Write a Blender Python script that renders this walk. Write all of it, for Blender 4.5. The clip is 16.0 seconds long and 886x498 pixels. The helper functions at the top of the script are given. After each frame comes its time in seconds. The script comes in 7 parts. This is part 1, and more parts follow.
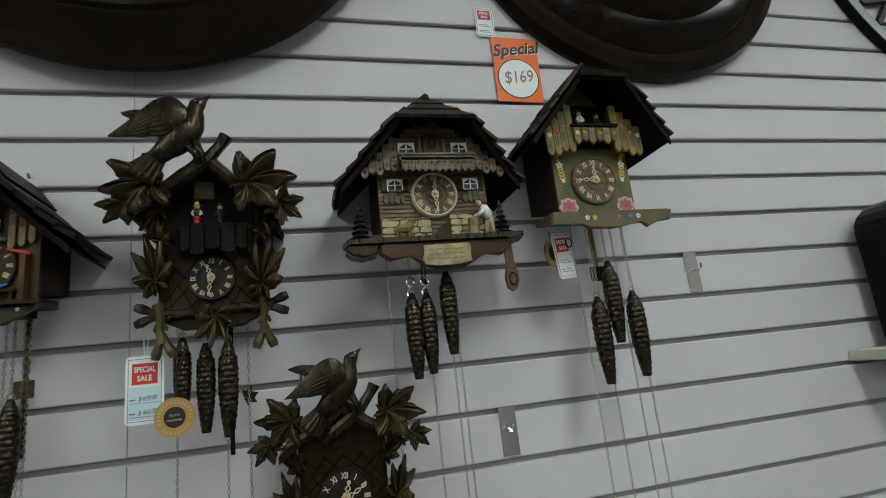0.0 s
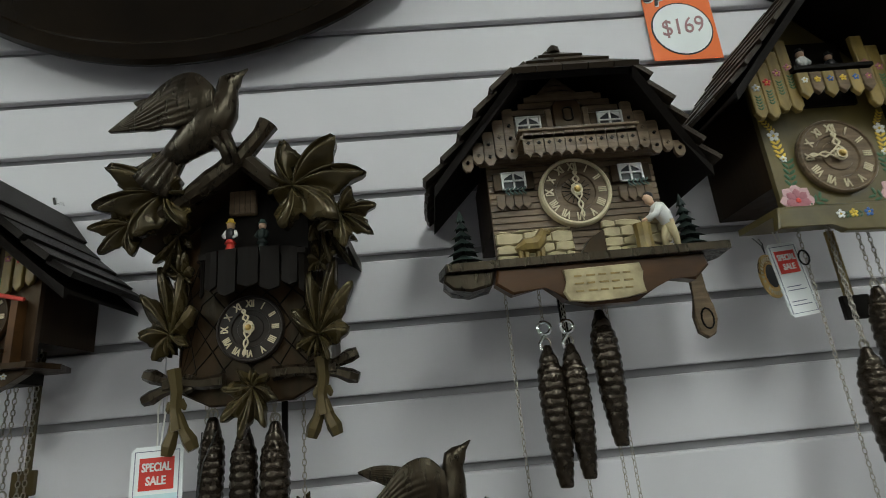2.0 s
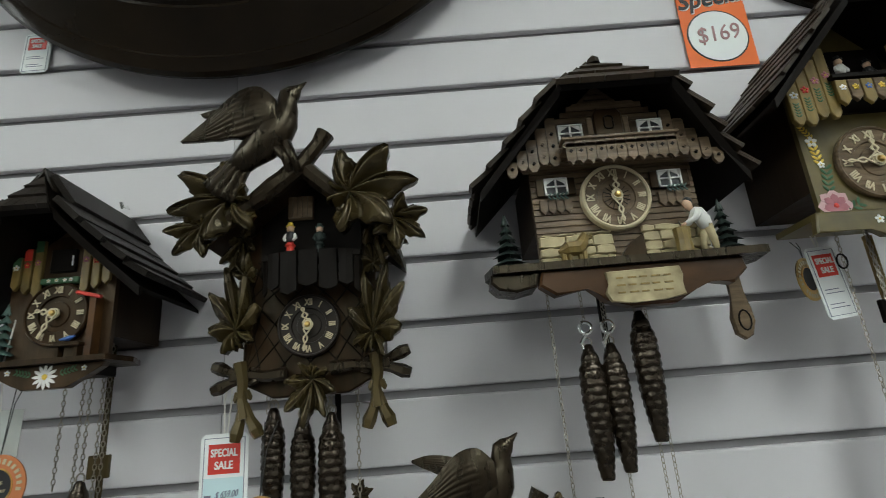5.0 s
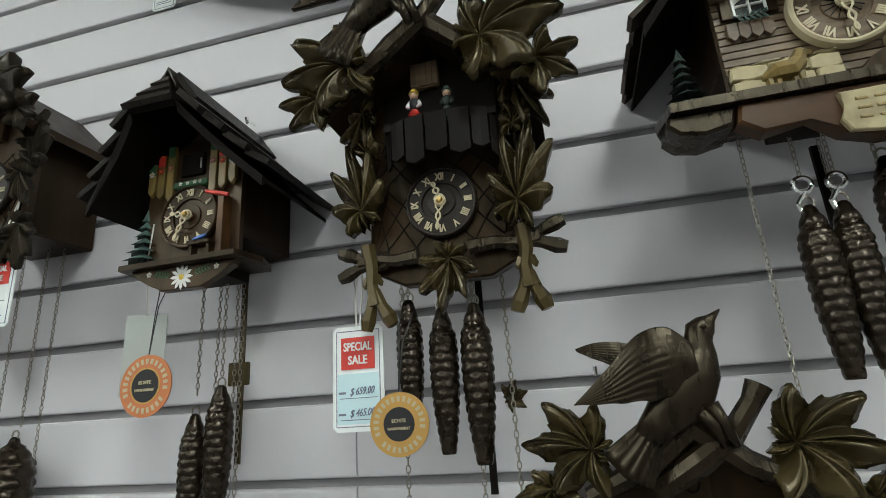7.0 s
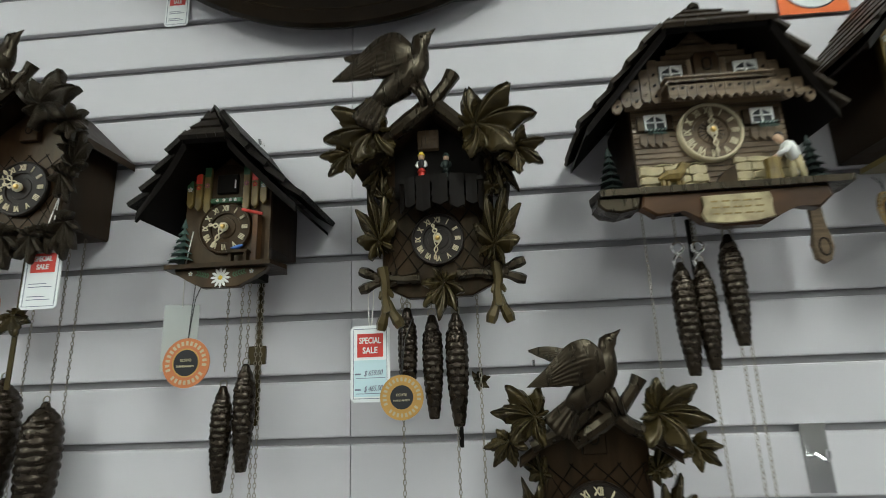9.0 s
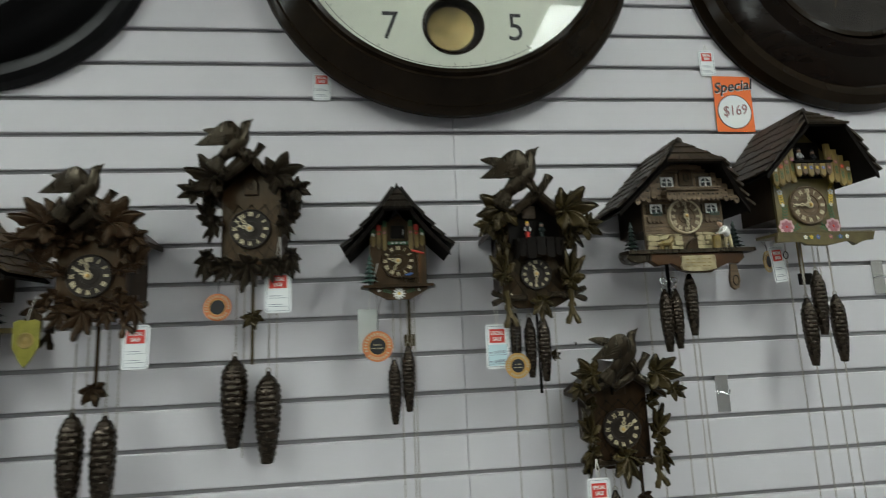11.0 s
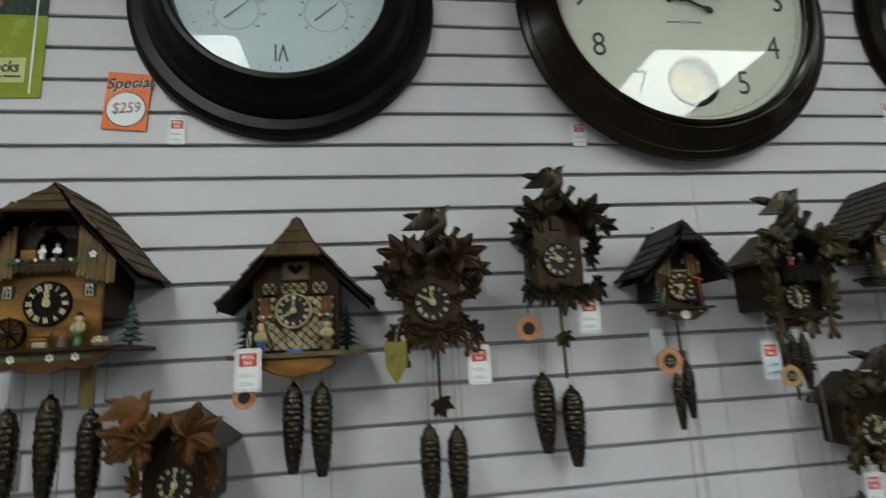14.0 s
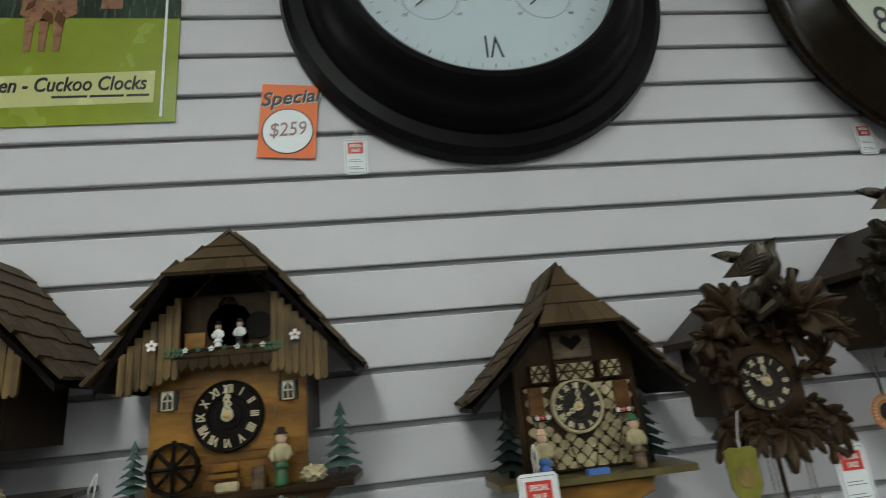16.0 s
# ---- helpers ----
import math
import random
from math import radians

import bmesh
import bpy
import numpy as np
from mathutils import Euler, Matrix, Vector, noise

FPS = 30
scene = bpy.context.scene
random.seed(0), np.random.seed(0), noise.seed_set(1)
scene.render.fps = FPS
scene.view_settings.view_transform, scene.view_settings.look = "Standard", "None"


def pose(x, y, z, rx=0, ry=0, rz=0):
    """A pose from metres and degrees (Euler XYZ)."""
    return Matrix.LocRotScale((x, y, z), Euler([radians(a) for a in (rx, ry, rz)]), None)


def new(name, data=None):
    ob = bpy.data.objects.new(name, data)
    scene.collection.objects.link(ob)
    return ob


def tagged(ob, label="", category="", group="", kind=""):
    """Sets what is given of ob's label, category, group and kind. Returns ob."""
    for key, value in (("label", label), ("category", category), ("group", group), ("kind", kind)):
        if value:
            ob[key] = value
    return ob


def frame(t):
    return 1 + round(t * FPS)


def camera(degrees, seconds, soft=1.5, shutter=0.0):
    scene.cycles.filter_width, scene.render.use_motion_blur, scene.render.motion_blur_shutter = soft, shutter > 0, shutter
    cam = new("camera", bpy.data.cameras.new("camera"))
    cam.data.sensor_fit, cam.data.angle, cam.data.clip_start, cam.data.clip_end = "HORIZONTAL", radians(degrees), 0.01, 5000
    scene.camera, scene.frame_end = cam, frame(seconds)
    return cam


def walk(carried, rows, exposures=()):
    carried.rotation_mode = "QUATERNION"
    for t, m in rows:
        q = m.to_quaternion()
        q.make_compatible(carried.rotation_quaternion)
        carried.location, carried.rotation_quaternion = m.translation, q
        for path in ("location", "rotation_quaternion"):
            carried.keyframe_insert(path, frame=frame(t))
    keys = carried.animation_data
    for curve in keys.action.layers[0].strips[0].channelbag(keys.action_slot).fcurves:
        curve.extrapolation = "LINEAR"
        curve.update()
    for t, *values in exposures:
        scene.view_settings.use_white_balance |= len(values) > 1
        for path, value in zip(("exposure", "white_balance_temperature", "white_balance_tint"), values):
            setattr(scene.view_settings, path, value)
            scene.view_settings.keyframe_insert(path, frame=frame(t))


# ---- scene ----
cam = camera(80, 16.0, soft=0.7, shutter=0.5)
ROWS = [
    (0.0, -0.1906, -0.8172, 1.3429, 102.82, 6.28, -13.65),
    (0.5, -0.2223, -0.7525, 1.3560, 102.40, 7.75, -16.45),
    (1.0, -0.2197, -0.6618, 1.3791, 103.79, 6.24, -12.75),
    (1.5, -0.1811, -0.5943, 1.3992, 106.55, 4.86, -5.74),
    (2.0, -0.1557, -0.5708, 1.4035, 107.07, 5.24, -1.11),
    (2.5, -0.1499, -0.5639, 1.4003, 106.97, 5.74, 0.12),
    (3.0, -0.1379, -0.5596, 1.4004, 107.01, 5.90, -0.39),
    (5.5, -0.1921, -0.5997, 1.3973, 107.46, 2.83, 2.52),
    (6.0, -0.2019, -0.5755, 1.3536, 105.68, 3.45, 8.39),
    (6.5, -0.2096, -0.5215, 1.3380, 106.30, 3.97, 12.77),
    (7.0, -0.2141, -0.4909, 1.3322, 106.69, 3.49, 14.80),
    (7.5, -0.2124, -0.4962, 1.3284, 106.60, 2.44, 14.30),
    (8.0, -0.2148, -0.5088, 1.3292, 106.30, 1.66, 12.86),
    (10.5, -0.4560, -0.9928, 1.3693, 99.26, 3.15, -5.93),
    (11.0, -0.5726, -1.0593, 1.3874, 98.95, 2.39, -5.55),
    (11.5, -0.7176, -1.1336, 1.4107, 100.76, 3.21, -8.81),
    (12.0, -0.8306, -1.2180, 1.4105, 101.35, 1.26, -11.89),
    (12.5, -0.8926, -1.2971, 1.4090, 102.17, 1.02, -8.71),
    (13.0, -0.9262, -1.3440, 1.3987, 98.79, 3.15, -6.06),
    (13.5, -1.0517, -1.2540, 1.3813, 99.50, 1.07, -6.62),
    (14.0, -1.2047, -1.1343, 1.4073, 101.26, 3.20, -7.30),
    (14.5, -1.2945, -1.0057, 1.4548, 104.26, 4.40, -2.93),
    (15.0, -1.3408, -0.8917, 1.4971, 105.89, 5.26, -0.85),
    (15.5, -1.4573, -0.8381, 1.5148, 106.84, 4.62, -3.12),
    (16.0, -1.5867, -0.7781, 1.5215, 106.32, 5.54, -5.68),
]
walk(cam, [(t, pose(x, y, z, rx, ry, rz)) for t, x, y, z, rx, ry, rz in ROWS], exposures=[(0.0, -0.07), (2.5, 0.2), (5.5, 0.3), (7.0, 0.5), (8.2, 0.5), (10.5, 0.22), (12.5, 0.05), (16.0, 0.0)])

# ---- light: fluorescent troffers in a suspended ceiling, and a dim neutral world ----
CEIL = 2.75
# Front row follows glass reflections; rows behind are unseen, added as frontal fill.
TROFFERS = [(x, y) for y in (-1.69, -4.13, -6.57) for x in (-4.455, -2.015, 0.425, 2.865)]
world = bpy.data.worlds.new("world")
scene.world = world
world.use_nodes = True
world.node_tree.nodes["Background"].inputs[0].default_value = (0.8, 0.85, 0.9, 1)
world.node_tree.nodes["Background"].inputs[1].default_value = 0.05
LAMP = 11.9

# ---- materials ----
def mat(name, colour, rough=0.5, metal=0.0, grain=0.0, scale=20.0, stretch=(1, 1, 1), bump=0.0, second=None, coat=0.0, random_amount=0.0, spec=0.5, tint=None):
    """A procedural surface: base colour varied by stretched noise and by larger blotches, with fine relief."""
    m = bpy.data.materials.new(name)
    m.use_nodes = True
    n, l = m.node_tree.nodes, m.node_tree.links
    b = n["Principled BSDF"]
    b.inputs["Roughness"].default_value, b.inputs["Metallic"].default_value = rough, metal
    b.inputs["Coat Weight"].default_value = coat
    b.inputs["Coat Roughness"].default_value = 0.25
    b.inputs["Specular IOR Level"].default_value = spec
    if tint:
        b.inputs["Specular Tint"].default_value = (*tint, 1)
    co = n.new("ShaderNodeTexCoord")
    mp = n.new("ShaderNodeMapping")
    mp.inputs["Scale"].default_value = stretch
    l.new(co.outputs["Object"], mp.inputs["Vector"])
    fine, big = n.new("ShaderNodeTexNoise"), n.new("ShaderNodeTexNoise")
    fine.inputs["Scale"].default_value, fine.inputs["Detail"].default_value = scale, 6
    big.inputs["Scale"].default_value, big.inputs["Detail"].default_value = scale * 0.17, 3
    l.new(mp.outputs[0], fine.inputs["Vector"])
    l.new(co.outputs["Object"], big.inputs["Vector"])
    mean = n.new("ShaderNodeMath")
    mean.operation = "ADD"
    l.new(fine.outputs[0], mean.inputs[0])
    l.new(big.outputs[0], mean.inputs[1])
    ramp = n.new("ShaderNodeMapRange")
    ramp.inputs["From Min"].default_value, ramp.inputs["From Max"].default_value = 0.7, 1.3
    l.new(mean.outputs[0], ramp.inputs["Value"])
    mix = n.new("ShaderNodeMix")
    mix.data_type = "RGBA"
    dark = second or tuple(c * (1 - grain) for c in colour)
    light = tuple(min(1, c * (1 + grain * 0.6)) for c in colour)
    mix.inputs[6].default_value, mix.inputs[7].default_value = (*dark, 1), (*light, 1)
    l.new(ramp.outputs[0], mix.inputs[0])
    last = mix.outputs[2]
    if random_amount:
        info, hsv = n.new("ShaderNodeObjectInfo"), n.new("ShaderNodeHueSaturation")
        rr = n.new("ShaderNodeMapRange")
        rr.inputs["To Min"].default_value, rr.inputs["To Max"].default_value = 1 - random_amount, 1 + random_amount
        l.new(info.outputs["Random"], rr.inputs["Value"])
        l.new(rr.outputs[0], hsv.inputs["Value"])
        l.new(last, hsv.inputs["Color"])
        last = hsv.outputs[0]
    l.new(last, b.inputs["Base Color"])
    rv = n.new("ShaderNodeMapRange")
    rv.inputs["To Min"].default_value, rv.inputs["To Max"].default_value = max(0.03, rough - 0.12), min(1, rough + 0.12)
    l.new(fine.outputs[0], rv.inputs["Value"])
    l.new(rv.outputs[0], b.inputs["Roughness"])
    if bump:
        bp = n.new("ShaderNodeBump")
        bp.inputs["Strength"].default_value, bp.inputs["Distance"].default_value = bump, 0.002
        l.new(fine.outputs[0], bp.inputs["Height"])
        l.new(bp.outputs[0], b.inputs["Normal"])
    return m


def glow(name, colour, strength):
    m = bpy.data.materials.new(name)
    m.use_nodes = True
    b = m.node_tree.nodes["Principled BSDF"]
    b.inputs["Base Color"].default_value = (0.8, 0.8, 0.8, 1)
    b.inputs["Emission Color"].default_value, b.inputs["Emission Strength"].default_value = (*colour, 1), strength
    return m


def glass(name):
    m = bpy.data.materials.new(name)
    m.use_nodes = True
    b = m.node_tree.nodes["Principled BSDF"]
    b.inputs["Transmission Weight"].default_value, b.inputs["Roughness"].default_value = 1.0, 0.02
    b.inputs["IOR"].default_value = 1.5
    return m


SLAT = mat("painted_slatwall", (0.62, 0.60, 0.625), 0.55, grain=0.04, scale=9, bump=0.05, random_amount=0.015)
GROOVE = mat("groove_backing", (0.30, 0.29, 0.30), 0.7, grain=0.1, scale=30)
CARPET = mat("carpet", (0.15, 0.145, 0.155), 0.95, grain=0.35, scale=160, bump=0.6)
CEILING = mat("ceiling_tile", (0.72, 0.71, 0.68), 0.95, grain=0.06, scale=120, bump=0.5)
PLASTER = mat("room_paint", (0.28, 0.27, 0.26), 0.8, grain=0.05, scale=12)
DIFFUSER = glow("light_diffuser", (0.918, 1.0, 0.95), LAMP)
WHITE_METAL = mat("white_enamel", (0.75, 0.75, 0.74), 0.4, grain=0.03)
VARNISH = (1.0, 0.84, 0.60)
WALNUT = mat("dark_carved_wood", (0.013, 0.0086, 0.0052), 0.29, grain=0.65, scale=160, stretch=(1, 1, 0.18), bump=0.5, spec=0.38, tint=VARNISH)
OLIVE = mat("stained_leaf_wood", (0.052, 0.038, 0.0145), 0.25, grain=0.4, scale=2.6, stretch=(1, 1, 0.6), bump=0.25, second=(0.005, 0.0036, 0.0022), spec=0.5, tint=VARNISH)
BROWN = mat("brown_carved_wood", (0.030, 0.0158, 0.0075), 0.36, grain=0.65, scale=90, stretch=(1, 1, 0.2), bump=0.4, second=(0.008, 0.0045, 0.0025), spec=0.24, tint=VARNISH)
REDWOOD = mat("light_brown_wood", (0.125, 0.052, 0.015), 0.40, grain=0.5, scale=60, stretch=(0.4, 1, 1), bump=0.3, second=(0.020, 0.008, 0.0035), spec=0.35, tint=VARNISH)
HONEY = mat("honey_wood", (0.27, 0.130, 0.022), 0.36, grain=0.45, scale=50, stretch=(0.3, 1, 1), bump=0.3, second=(0.070, 0.028, 0.006), spec=0.3)
STREAKED = mat("streaked_ochre_wood", (0.145, 0.090, 0.032), 0.45, grain=0.6, scale=90, stretch=(2.5, 1, 0.12), bump=0.4, second=(0.018, 0.011, 0.005), spec=0.25)
STUCCO = mat("aged_cream_stucco", (0.40, 0.335, 0.20), 0.6, grain=0.4, scale=70, bump=0.3, second=(0.13, 0.10, 0.05), spec=0.25)
SLATE_BLUE = mat("slate_blue_paint", (0.040, 0.043, 0.062), 0.5, grain=0.5, scale=60, bump=0.3, spec=0.25)
GREYWOOD = mat("weathered_brown_wood", (0.155, 0.108, 0.066), 0.38, grain=0.55, scale=180, stretch=(0.15, 1, 1), bump=0.5, spec=0.2)
SHINGLE = mat("shingle_wood", (0.078, 0.050, 0.024), 0.62, grain=0.5, scale=3, stretch=(1, 0.2, 1), bump=0.6, random_amount=0.25, spec=0.2)
DARK_SHINGLE = mat("dark_shingle_wood", (0.017, 0.0130, 0.0095), 0.45, grain=0.5, scale=60, stretch=(1, 0.2, 1), bump=0.6, random_amount=0.25, spec=0.2)
CASEWOOD = mat("dark_case_wood", (0.024, 0.0140, 0.0078), 0.42, grain=0.5, scale=70, stretch=(1, 1, 0.15), bump=0.2, spec=0.2, tint=VARNISH)
MID_SHINGLE = mat("brown_shingle_wood", (0.035, 0.024, 0.014), 0.5, grain=0.5, scale=4, stretch=(1, 0.2, 1), bump=0.6, random_amount=0.3, spec=0.25)
# Near-black wood; its colour also stands in for shade under roofs and in recesses.
SHADOWWOOD = mat("black_wood_stain_and_shade", (0.006, 0.0042, 0.003), 0.55, grain=0.4, scale=30, bump=0.3, spec=0.10)
CREAM = mat("cream_paint", (0.42, 0.35, 0.20), 0.6, grain=0.3, scale=120, bump=0.2)
BONE = mat("bone_plastic", (0.56, 0.48, 0.31), 0.45, grain=0.08)
WHITE = mat("white_paint", (0.78, 0.77, 0.74), 0.5, grain=0.05)
CARD = mat("white_card", (0.80, 0.82, 0.82), 0.45, grain=0.03)
BLUE_CARD = mat("pale_blue_card", (0.55, 0.72, 0.76), 0.45, grain=0.03)
GREY_CARD = mat("grey_card_back", (0.42, 0.44, 0.42), 0.6, grain=0.05)
RED = mat("red_print", (0.62, 0.045, 0.03), 0.45, grain=0.06)
ORANGE = mat("orange_card", (0.85, 0.16, 0.02), 0.5, grain=0.05)
INK = mat("black_ink", (0.012, 0.012, 0.014), 0.5, grain=0.1)
PEN = mat("faded_red_pen", (0.36, 0.20, 0.20), 0.6, grain=0.1)
GREY_INK = mat("pen_ink", (0.16, 0.17, 0.24), 0.6, grain=0.1)
BLACK = mat("black_frame", (0.0045, 0.0043, 0.0043), 0.34, grain=0.3, scale=25, bump=0.12, spec=0.13)
MAHOGANY = mat("dark_mahogany", (0.0075, 0.0042, 0.0026), 0.19, grain=0.45, scale=14, stretch=(1, 1, 3), bump=0.08, spec=0.16)
BRONZE_FRAME = mat("brown_bronze_frame", (0.014, 0.0090, 0.0048), 0.19, grain=0.5, scale=14, bump=0.08, spec=0.17)
DIAL_WHITE = mat("pale_blue_dial", (0.62, 0.70, 0.74), 0.6, grain=0.03)
DIAL_CREAM = mat("cream_dial", (0.66, 0.68, 0.58), 0.6, grain=0.04)
DIAL_DARK = mat("dark_dial", (0.020, 0.014, 0.010), 0.45, grain=0.4, scale=60, spec=0.25)
IRON = mat("weight_iron", (0.036, 0.026, 0.017), 0.26, metal=0.65, grain=0.45, scale=9, bump=0.05, spec=0.5)
APRON_WOOD = mat("varnished_apron_wood", (0.085, 0.038, 0.013), 0.33, grain=0.5, scale=40, stretch=(0.3, 1, 1), bump=0.3, second=(0.034, 0.016, 0.006), spec=0.22)
OLD_BRASS = mat("aged_brass", (0.26, 0.20, 0.09), 0.36, metal=1.0, grain=0.4, scale=40)
UMBER = mat("reddish_brown_carved_wood", (0.046, 0.025, 0.0125), 0.32, grain=0.6, scale=70, stretch=(1, 1, 0.25), bump=0.4, second=(0.014, 0.007, 0.004), spec=0.35, tint=VARNISH)
DARK_FIR = mat("black_green_paint", (0.008, 0.014, 0.011), 0.6, grain=0.5, scale=60, bump=0.3, spec=0.2)
BRASS = mat("brass", (0.62, 0.43, 0.16), 0.28, metal=1.0, grain=0.2)
STEEL = mat("chain_steel", (0.36, 0.33, 0.28), 0.35, metal=1.0, grain=0.2)
CHROME = mat("bright_steel", (0.90, 0.90, 0.90), 0.16, metal=1.0, grain=0.08)
GOLD_FOIL = mat("gold_foil", (0.62, 0.36, 0.11), 0.32, metal=0.6, grain=0.1)
COPPER_FOIL = mat("copper_orange_foil", (0.62, 0.22, 0.09), 0.4, metal=0.4, grain=0.1)
FIR = mat("dark_green_paint", (0.010, 0.022, 0.017), 0.6, grain=0.5, scale=60, bump=0.5)
FIR_PALE = mat("frosted_green_paint", (0.060, 0.110, 0.092), 0.6, grain=0.5, scale=60, bump=0.5)
GREEN = mat("leaf_green_paint", (0.035, 0.11, 0.045), 0.5, grain=0.3)
BLUE = mat("blue_paint", (0.05, 0.14, 0.42), 0.5, grain=0.2)
PINK = mat("rose_paint", (0.38, 0.13, 0.16), 0.5, grain=0.3)
PALE_PINK = mat("pale_rose_paint", (0.58, 0.36, 0.37), 0.5, grain=0.2)
YELLOW = mat("yellow_paint", (0.75, 0.52, 0.06), 0.5, grain=0.2)
SKIN = mat("pale_wood_paint", (0.65, 0.42, 0.28), 0.5, grain=0.1)
CORD = mat("white_string", (0.75, 0.73, 0.68), 0.8, grain=0.1)
OCHRE = mat("ochre_painted_wood", (0.23, 0.157, 0.042), 0.42, grain=0.5, scale=110, stretch=(1, 1, 0.3), bump=0.25)
OLIVE_FACE = mat("olive_painted_panel", (0.120, 0.092, 0.030), 0.34, grain=0.45, scale=40, bump=0.15)
ZINC = mat("grey_zinc", (0.34, 0.35, 0.36), 0.5, metal=0.3, grain=0.25, scale=30)
SHELF_GREEN = mat("pale_green_shelf", (0.46, 0.50, 0.42), 0.4, grain=0.05)
SKY_PRINT = mat("poster_sky", (0.10, 0.15, 0.26), 0.25, grain=0.45, scale=14, stretch=(1, 1, 3))
FOREST_PRINT = mat("poster_forest", (0.035, 0.060, 0.040), 0.25, grain=0.6, scale=60, stretch=(3, 1, 0.5))
MEADOW_PRINT = mat("poster_meadow", (0.29, 0.35, 0.035), 0.25, grain=0.2, scale=12)
BAND_PRINT = mat("poster_band", (0.62, 0.62, 0.28), 0.25, grain=0.05)
POSTER_WOOD = mat("poster_brown", (0.33, 0.16, 0.09), 0.3, grain=0.5, scale=80)
GLASS = glass("clock_glass")

# ---- mesh helpers ----
def part(name, bm, material, parent=None, label="", smooth=False):
    """Links a bmesh as one mesh object under a thing or a part."""
    bmesh.ops.recalc_face_normals(bm, faces=bm.faces)
    me = bpy.data.meshes.new(name)
    bm.to_mesh(me)
    bm.free()
    return place(name, me, material, parent, label, smooth)


SMALL = {"painted_sprig", "lattice_line", "slat_hole", "print_line", "fretwork", "minute_track", "scale_mark", "print_mark", "rock_heap", "sunburst", "timber", "maker_name_bar"}


def place(name, me, material, parent=None, label="", smooth=False):
    if material and not me.materials:
        me.materials.append(material)
    if smooth:
        for p in me.polygons:
            p.use_smooth = True
    ob = new(name, me)
    ob.parent = parent
    if name in SMALL:
        ob["kind"] = "stuff"
    if label:
        ob["label"] = label
    return ob


def thing(name, x, y, z, label, category, group="", kind="", rz=0, ry=0):
    ob = new(name)
    ob.empty_display_size = 0.02
    ob.matrix_basis = pose(x, y, z, 0, ry, rz)
    return tagged(ob, label, category, group, kind)


def box(bm, x0, x1, y0, y1, z0, z1, bevel=0.0):
    r = bmesh.ops.create_cube(bm, size=1)
    for v in r["verts"]:
        v.co = Vector(((x0 + x1) / 2 + v.co.x * (x1 - x0), (y0 + y1) / 2 + v.co.y * (y1 - y0), (z0 + z1) / 2 + v.co.z * (z1 - z0)))
    if bevel:
        edges = list({e for v in r["verts"] for e in v.link_edges})
        bmesh.ops.bevel(bm, geom=edges, offset=bevel, segments=1, affect="EDGES")
    return bm


def abox(x0, x1, y0, y1, z0, z1, bevel=0.0):
    return box(bmesh.new(), x0, x1, y0, y1, z0, z1, bevel)


def prism(bm, outline, y0, y1, bevel=0.0):
    """An outline in x and z, drawn out from y0 (front) to y1."""
    front = [bm.verts.new((x, y0, z)) for x, z in outline]
    back = [bm.verts.new((x, y1, z)) for x, z in outline]
    n = len(outline)
    f = bm.faces.new(front)
    bm.faces.new(back[::-1])
    for i in range(n):
        bm.faces.new((front[i], front[(i + 1) % n], back[(i + 1) % n], back[i]))
    if bevel:
        bmesh.ops.bevel(bm, geom=list(f.edges), offset=bevel, segments=1, affect="EDGES")
    return bm


def aprism(outline, y0, y1, bevel=0.0):
    return prism(bmesh.new(), outline, y0, y1, bevel)


def lathe(bm, profile, n=32, axis="z", centre=(0, 0, 0)):
    """Rings of (radius, height) round an axis."""
    rings = []
    for r, h in profile:
        ring = []
        for i in range(n):
            a = 2 * math.pi * i / n
            c, s = r * math.cos(a), r * math.sin(a)
            p = (c, s, h) if axis == "z" else (c, h, s)
            ring.append(bm.verts.new(Vector(p) + Vector(centre)))
        rings.append(ring)
    for a, b in zip(rings, rings[1:]):
        for i in range(n):
            bm.faces.new((a[i], a[(i + 1) % n], b[(i + 1) % n], b[i]))
    if axis == "z":
        if profile[0][0] > 1e-6:
            bm.faces.new(rings[0][::-1])
        if profile[-1][0] > 1e-6:
            bm.faces.new(rings[-1])
    bmesh.ops.remove_doubles(bm, verts=[v for r in (rings[0], rings[-1]) for v in r], dist=1e-6)
    return bm


def tube(bm, points, radii, n=8, flat=1.0):
    """A round bar through points; flat squeezes it in y."""
    rings = []
    pts = [Vector(p) for p in points]
    for i, p in enumerate(pts):
        d = (pts[min(i + 1, len(pts) - 1)] - pts[max(i - 1, 0)]).normalized()
        side = d.cross(Vector((0, 1, 0)))
        side = side.normalized() if side.length > 1e-4 else Vector((1, 0, 0))
        up = d.cross(side).normalized()
        r = radii[i] if isinstance(radii, (list, tuple)) else radii
        ring = []
        for k in range(n):
            a = 2 * math.pi * k / n
            q = side * math.cos(a) * r + up * math.sin(a) * r
            q.y *= flat
            ring.append(bm.verts.new(p + q))
        rings.append(ring)
    for a, b in zip(rings, rings[1:]):
        for k in range(n):
            bm.faces.new((a[k], a[(k + 1) % n], b[(k + 1) % n], b[k]))
    bm.faces.new(rings[0][::-1])
    bm.faces.new(rings[-1])
    return bm


def atube(points, radii, n=8, flat=1.0):
    return tube(bmesh.new(), points, radii, n, flat)


TEXTS = {}


